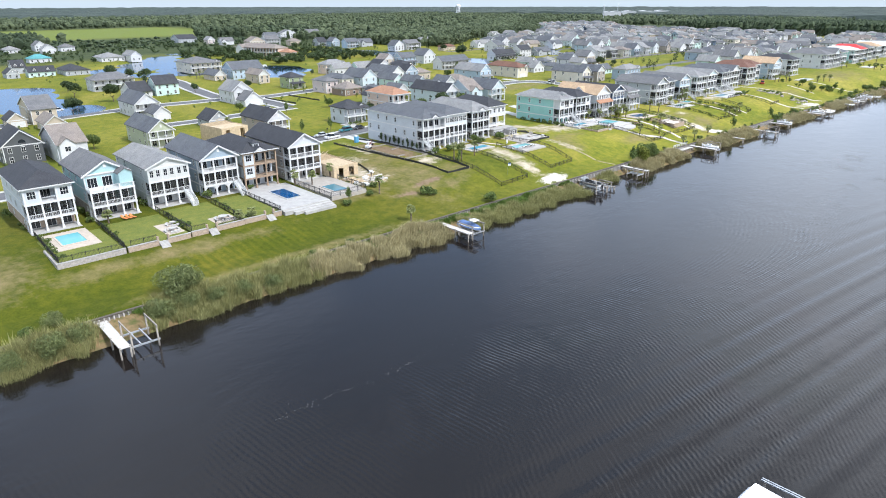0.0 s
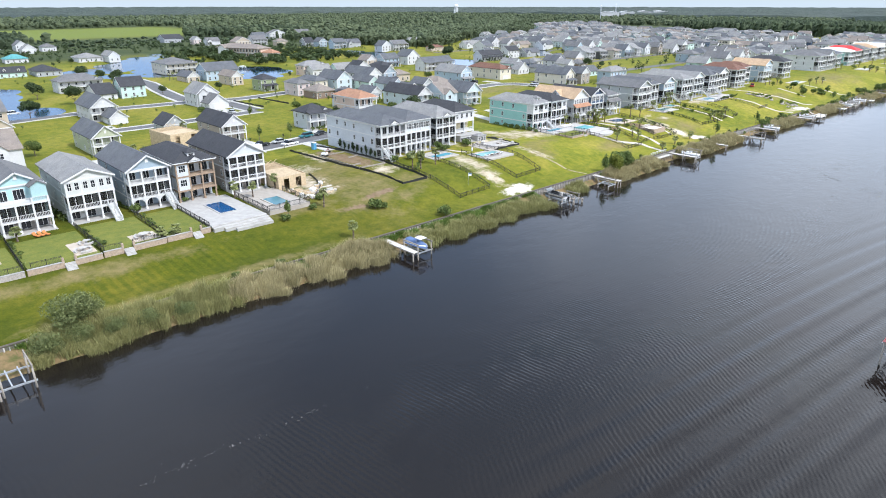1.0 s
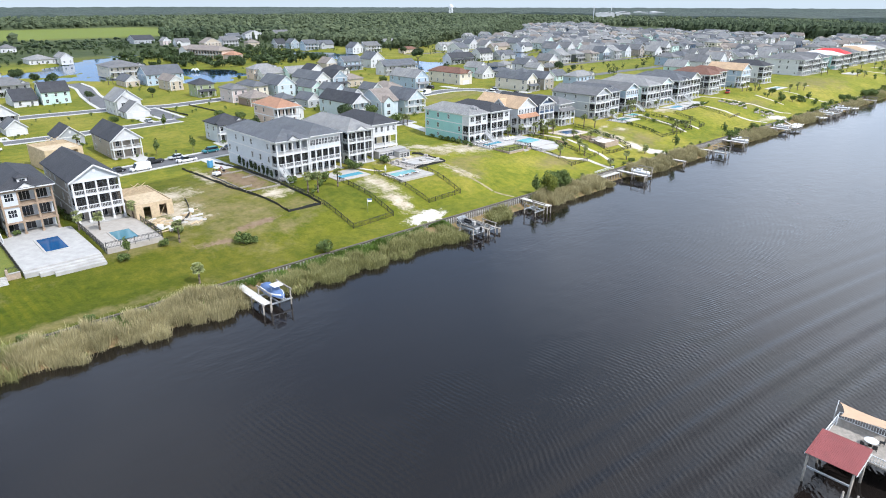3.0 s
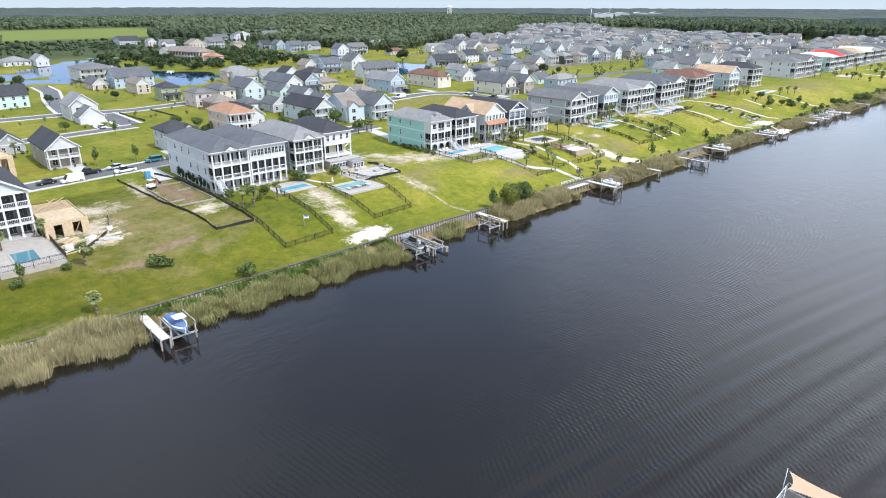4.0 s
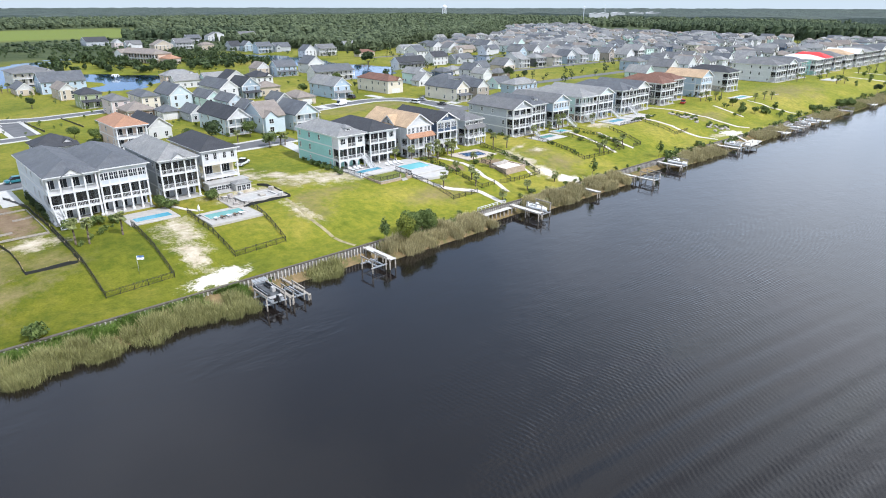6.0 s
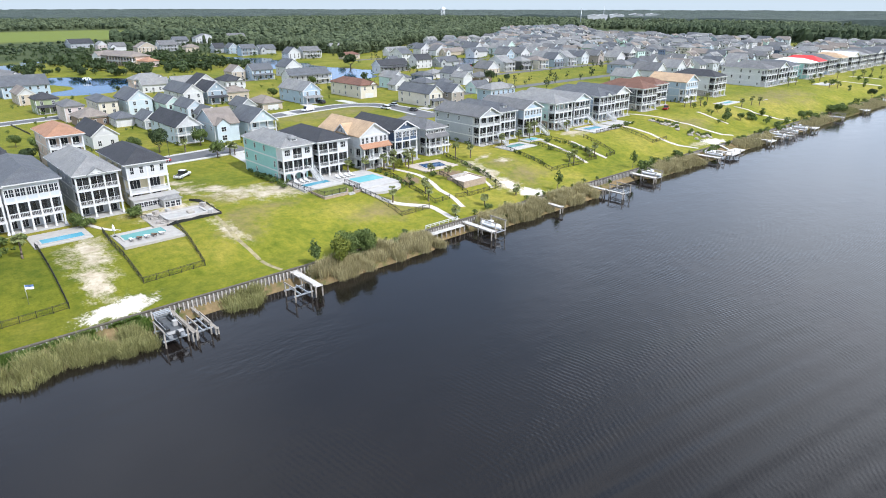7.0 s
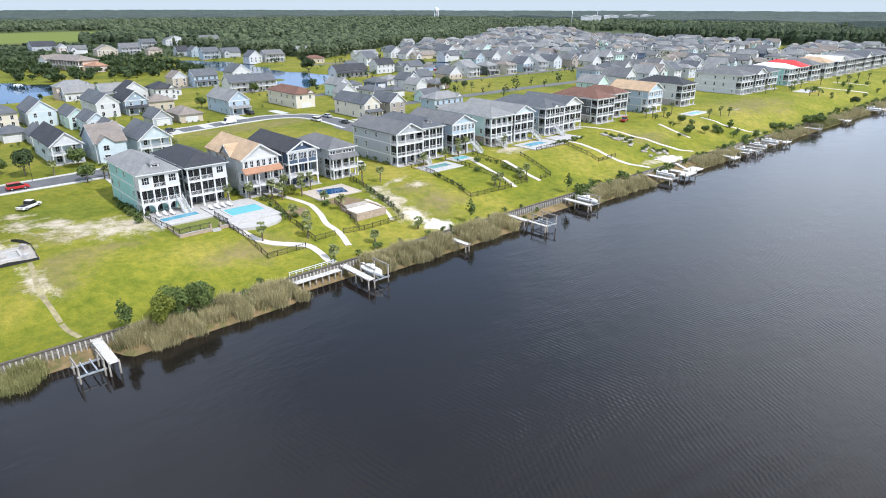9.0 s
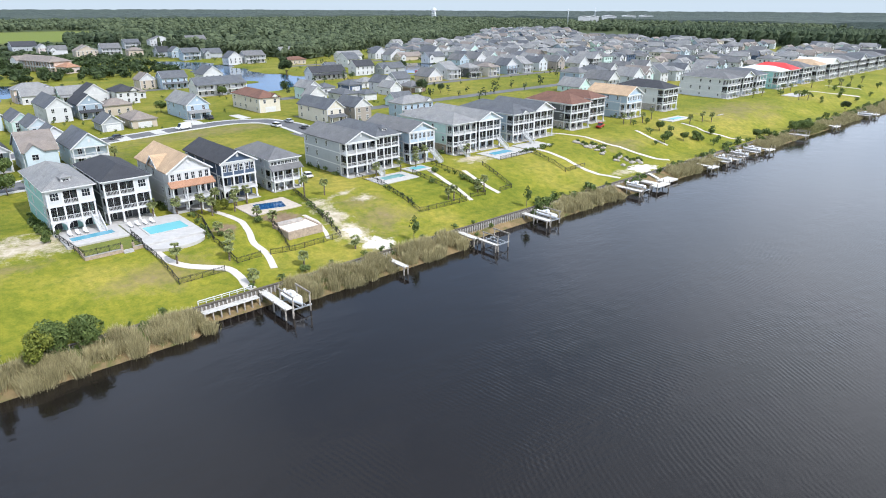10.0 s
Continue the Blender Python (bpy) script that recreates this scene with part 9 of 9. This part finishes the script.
# foundation boards and the small digger on the bare plot
f_ = thing("foundation_forms", pose(125.0, 157.0, ground_z(125, 157) + 0.02), "timber edge boards of a house foundation on brown soil", "formwork", "building plots")
for a, b in (((-4.6, -10.5), (4.6, -10.5)), ((-4.6, 10.0), (4.4, 10.0)), ((-4.6, -10.5), (-4.6, 10)), ((4.6, -10.5), (4.4, 10)), ((-4.6, -6.5), (-1.0, -6.0)), ((0.5, 2.5), (4.4, 3.0))):
    part("form_board", beam(bmesh.new(), (*a, 0.2), (*b, 0.2), 0.14, 0.4), WOOD, f_)
e_ = thing("mini_excavator", pose(121.8, 166.6, ground_z(121.8, 166.6), 0, 0, 25), "small white and red tracked digger on a building plot", "excavator", "building plots")
for s in (-0.6, 0.6):
    part("track", bevelled(boxes((-1.0, 1.0, s - 0.18, s + 0.18, 0, 0.5)), 0.15, 2), RUBBER, e_)
part("turret", bevelled(boxes((-1.1, 0.7, -0.75, 0.75, 0.55, 1.25)), 0.12, 2), PLAINW, e_)
part("canopy", boxes((-0.6, 0.7, -0.7, 0.7, 2.3, 2.4)), PLAINW, e_)
for sx in (-0.5, 0.6):
    for sy in (-0.6, 0.6):
        part("canopy_post", beam(bmesh.new(), (sx, sy, 1.2), (sx, sy, 2.32), 0.06), BLACK, e_)
part("boom", beam(beam(bmesh.new(), (0.7, 0, 1.0), (1.9, 0, 2.3), 0.2), (1.9, 0, 2.3), (2.7, 0, 1.2), 0.16), REDMETAL, e_, "red boom")
part("bucket", bevelled(boxes((2.5, 3.0, -0.3, 0.3, 0.7, 1.2)), 0.06), RUBBER, e_)
t_ = thing("portable_toilet", pose(124.6, 177.2, ground_z(124.6, 177.2), 0, 0, 12), "light blue portable toilet with a pale roof", "portable toilet", "building plots")
part("cabin", bevelled(boxes((-0.6, 0.6, -0.6, 0.6, 0, 2.1)), 0.05), plain("light_blue_plastic", (0.13, 0.38, 0.60), 0.5), t_)
part("roof", bevelled(boxes((-0.64, 0.64, -0.64, 0.64, 2.1, 2.32)), 0.08, 2), PLAINW, t_)
part("door", boxes((-0.42, 0.42, -0.64, -0.6, 0.1, 1.95)), plain("mid_blue_plastic", (0.09, 0.30, 0.52), 0.5), t_)

# ---- garden furniture ----
WICKER = plain("brown_wicker", (0.16, 0.11, 0.075), 0.8, vary=0.25, scale=4)
CUSHION = plain("orange_cushion_cloth", (0.55, 0.20, 0.06), 0.85, vary=0.12)


def lounger(x, y, z, turn, mat, label, group="sun loungers"):
    l = thing("sun_lounger", pose(x, y, z, 0, 0, turn), label, "lounger", group)
    part("mattress", bevelled(boxes((-0.33, 0.33, -0.95, 0.45, 0.3, 0.42)), 0.03), mat, l)
    bm = boxes((-0.33, 0.33, 0, 0.75, 0, 0.1))
    part("backrest", bevelled(bm, 0.03), mat, l, "", pose(0, 0.43, 0.34, 38, 0, 0))
    for sx in (-0.28, 0.28):
        for sy in (-0.85, 0.4):
            part("leg", boxes((sx - 0.03, sx + 0.03, sy - 0.03, sy + 0.03, 0, 0.3)), BLACK, l)
    return l


for i in range(5):
    lounger(158.6 + i * 1.45, 132.6, 7.15, 180, WICKER if i % 2 else PLAINW, "brown wicker lounger on a white pool terrace" if i % 2 else "white lounger on a pool terrace")
for i in range(4):
    lounger(216.2 + i * 1.5, 146.6, 7.1, 0, PLAINW, "white lounger beside the large pool")
for i in range(3):
    lounger(39.6 + i * 0.9, 147.4, 6.48, 20, CUSHION, "orange cushioned lounger on a lawn")
for i in range(3):
    lounger(205.0 + i * 1.5, 148.6, 7.25, 0, PLAINW, "white lounger below arched porches")


def dining_set(x, y, z, r=0.75, mat=None, label="round white garden table with curved benches"):
    t = thing("garden_table", pose(x, y, z), label, "table", "garden tables")
    part("tabletop", tube(bmesh.new(), (0, 0, 0.7), (0, 0, 0.76), r, r, 20), mat or DECKSTONE, t)
    part("pedestal", tube(bmesh.new(), (0, 0, 0), (0, 0, 0.7), r * 0.35, r * 0.3, 12), mat or DECKSTONE, t)
    for k in range(3):
        bm = bmesh.new()
        a0 = 2 * math.pi * k / 3
        prev = None
        for j in range(7):
            a = a0 + j * 0.25
            row = [bm.verts.new((math.cos(a) * q, math.sin(a) * q, zz)) for q, zz in ((r + 0.5, 0.42), (r + 0.95, 0.42), (r + 0.95, 0.1), (r + 0.5, 0.1))]
            if prev:
                for n in range(4):
                    bm.faces.new((prev[n], prev[(n + 1) % 4], row[(n + 1) % 4], row[n]))
            else:
                bm.faces.new(row)
            prev = row
        bm.faces.new(prev[::-1])
        part("bench", bm, mat or DECKSTONE, t)
    return t


dining_set(44.4, 132.4, 6.48)
dining_set(46.0, 136.4, 6.48, 0.6)
dining_set(55.8, 132.6, 6.53, 1.0, None, "round pale stone fire pit with seats")
slab("patio", 42.6, 46.4, 130.4, 138.4, 6.5, TANSTONE, "small tan paved patio at the wall")
slab("patio", 53.2, 58.4, 130.2, 135.0, 6.55, TANSTONE, "round-cornered tan patio by the steps")

# closed white umbrella, pavilion, flag, lamps
u_ = thing("umbrella", pose(156.9, 137.6, 7.15), "closed white pool umbrella", "umbrella")
part("pole", tube(bmesh.new(), (0, 0, 0), (0, 0, 2.5), 0.04, 0.04, 8), METAL, u_)
part("canopy", tube(tube(bmesh.new(), (0, 0, 1.2), (0, 0, 2.2), 0.28, 0.2, 10), (0, 0, 2.2), (0, 0, 2.6), 0.2, 0.03, 10), PLAINW, u_)
part("base", tube(bmesh.new(), (0, 0, 0), (0, 0, 0.1), 0.35, 0.3, 12), BLACK, u_)
p_ = thing("garden_podium", pose(170.2, 150.8, 7.4), "pale stone outdoor kitchen terrace with open bays below the yellow house", "terrace")
part("podium_wall", boxes((-5.0, 5.2, 0.4, 3.6, -0.6, 2.3)), DECKSTONE, p_)
part("podium_top", bevelled(boxes((-5.2, 5.4, 0.2, 3.8, 2.3, 2.55)), 0.05), CONCRETE, p_)
part("bay_wall", boxes((0.6, 4.6, -2.2, 0.4, -0.6, 2.0)), DECKSTONE, p_)
part("bay_roof", hip_roof(bmesh.new(), 0.6, 4.6, -2.2, 0.6, 2.0, 0.6, 0.3, 0.12), ROOFS["pale"], p_)
for i in range(6):
    part("window", window_mesh(0.85, 1.3, 1, 2), None, p_, "", pose(-4.4 + i * 0.98, 0.4, 1.1))
for i in range(3):
    part("window", window_mesh(0.9, 1.2, 1, 2), None, p_, "", pose(1.4 + i * 1.2, -2.2, 1.0))
for i in range(4):
    part("step", boxes((-5.0, 0.4, -0.5 - i * 0.55, 0.4, -0.6, 0.7 - i * 0.18)), CONCRETE, p_)
f_ = thing("flagpole", pose(138.0, 120.3, ground_z(138, 120.3)), "thin pole with a small blue and white flag", "flag")
part("pole", tube(bmesh.new(), (0, 0, 0), (0, 0, 3.6), 0.04, 0.03, 8), METAL, f_)
bm = bmesh.new()
prev = None
for j in range(7):
    row = [bm.verts.new((0.05 + j * 0.2, 0.12 * math.sin(j * 1.1), z_ - 0.03 * j)) for z_ in (3.5, 3.1, 2.7)]
    if prev:
        bm.faces.new((prev[0], prev[1], row[1], row[0])).material_index = 0
        bm.faces.new((prev[1], prev[2], row[2], row[1])).material_index = 1
    prev = row
part("cloth", bm, [BLUECOVER, PLAINW], f_, "blue and white cloth")
for x_, y_ in ((118.6, 185.5), (160, 197.5), (224, 190), (60, 182.5), (190, 197.5)):
    l_ = thing("street_lamp", pose(x_, y_, ground_z(x_, y_)), "black street lamp post beside the road", "lamp", "street lamps")
    part("post", tube(bmesh.new(), (0, 0, 0), (0, 0, 4.2), 0.08, 0.05, 8), BLACK, l_)
    part("lantern", bevelled(boxes((-0.18, 0.18, -0.18, 0.18, 4.2, 4.75)), 0.05), BLACK, l_)

# ---- skyline ----
w_ = thing("water_tower", pose(1705, 1747, 8), "white water tower above the far woods", "water tower")
part("tank", tube(tube(tube(bmesh.new(), (0, 0, 27), (0, 0, 31), 5, 9, 20), (0, 0, 31), (0, 0, 36), 9, 9, 20), (0, 0, 36), (0, 0, 40), 9, 3, 20), PLAINW, w_)
for k in range(6):
    a = k * math.pi / 3
    part("leg", tube(bmesh.new(), (8 * math.cos(a), 8 * math.sin(a), 0), (6.5 * math.cos(a), 6.5 * math.sin(a), 29), 0.7, 0.6, 8), PLAINW, w_)
for x_, y_, h_ in ((1279, 849, 40), (1697, 1080, 42)):
    m_ = thing("radio_mast", pose(x_, y_, 8), "slender pale radio mast above the woods", "mast", "masts")
    part("shaft", tube(bmesh.new(), (0, 0, 0), (0, 0, h_), 0.9, 0.5, 8), METAL, m_)
    part("antenna_ring", tube(bmesh.new(), (0, 0, h_ - 3), (0, 0, h_ - 1), 1.6, 1.6, 12), PLAINW, m_)
for x_, y_, w2, d2 in ((1660, 1069, 60, 30), (1730, 1090, 70, 30), (1850, 1115, 90, 40), (1960, 1120, 80, 40), (2060, 1122, 70, 40)):
    b_ = thing("warehouse", pose(x_, y_, 8, 0, 0, 35), "long low white warehouse among far trees", "warehouse", "far warehouses")
    part("wall", boxes((-w2 / 2, w2 / 2, 0, d2, 0, 19)), WALLS["white"], b_)
    part("roof", gable_roof(bmesh.new(), -w2 / 2, w2 / 2, 0, d2, 19, 2.5, "x", 0.6), ROOFS["white"], b_)
fo_ = thing("fountain", pose(229, 437, float(bench(229)) - POND_DROP), "white fountain jets in a pond", "fountain")
SPRAY = plain("white_water_spray", (0.85, 0.87, 0.88), 0.4, vary=0.05)
for k in range(12):
    a = k * math.pi / 6
    bm = bmesh.new()
    pts_ = [Vector((math.cos(a) * 2.6 * s, math.sin(a) * 2.6 * s, 3.4 * s * (2 - 1.75 * s) * 1.2)) for s in (0, 0.25, 0.5, 0.75, 1.0)]
    for p, q in zip(pts_, pts_[1:]):
        tube(bm, p, q, 0.10, 0.13, 6)
    part("jet", bm, SPRAY, fo_)
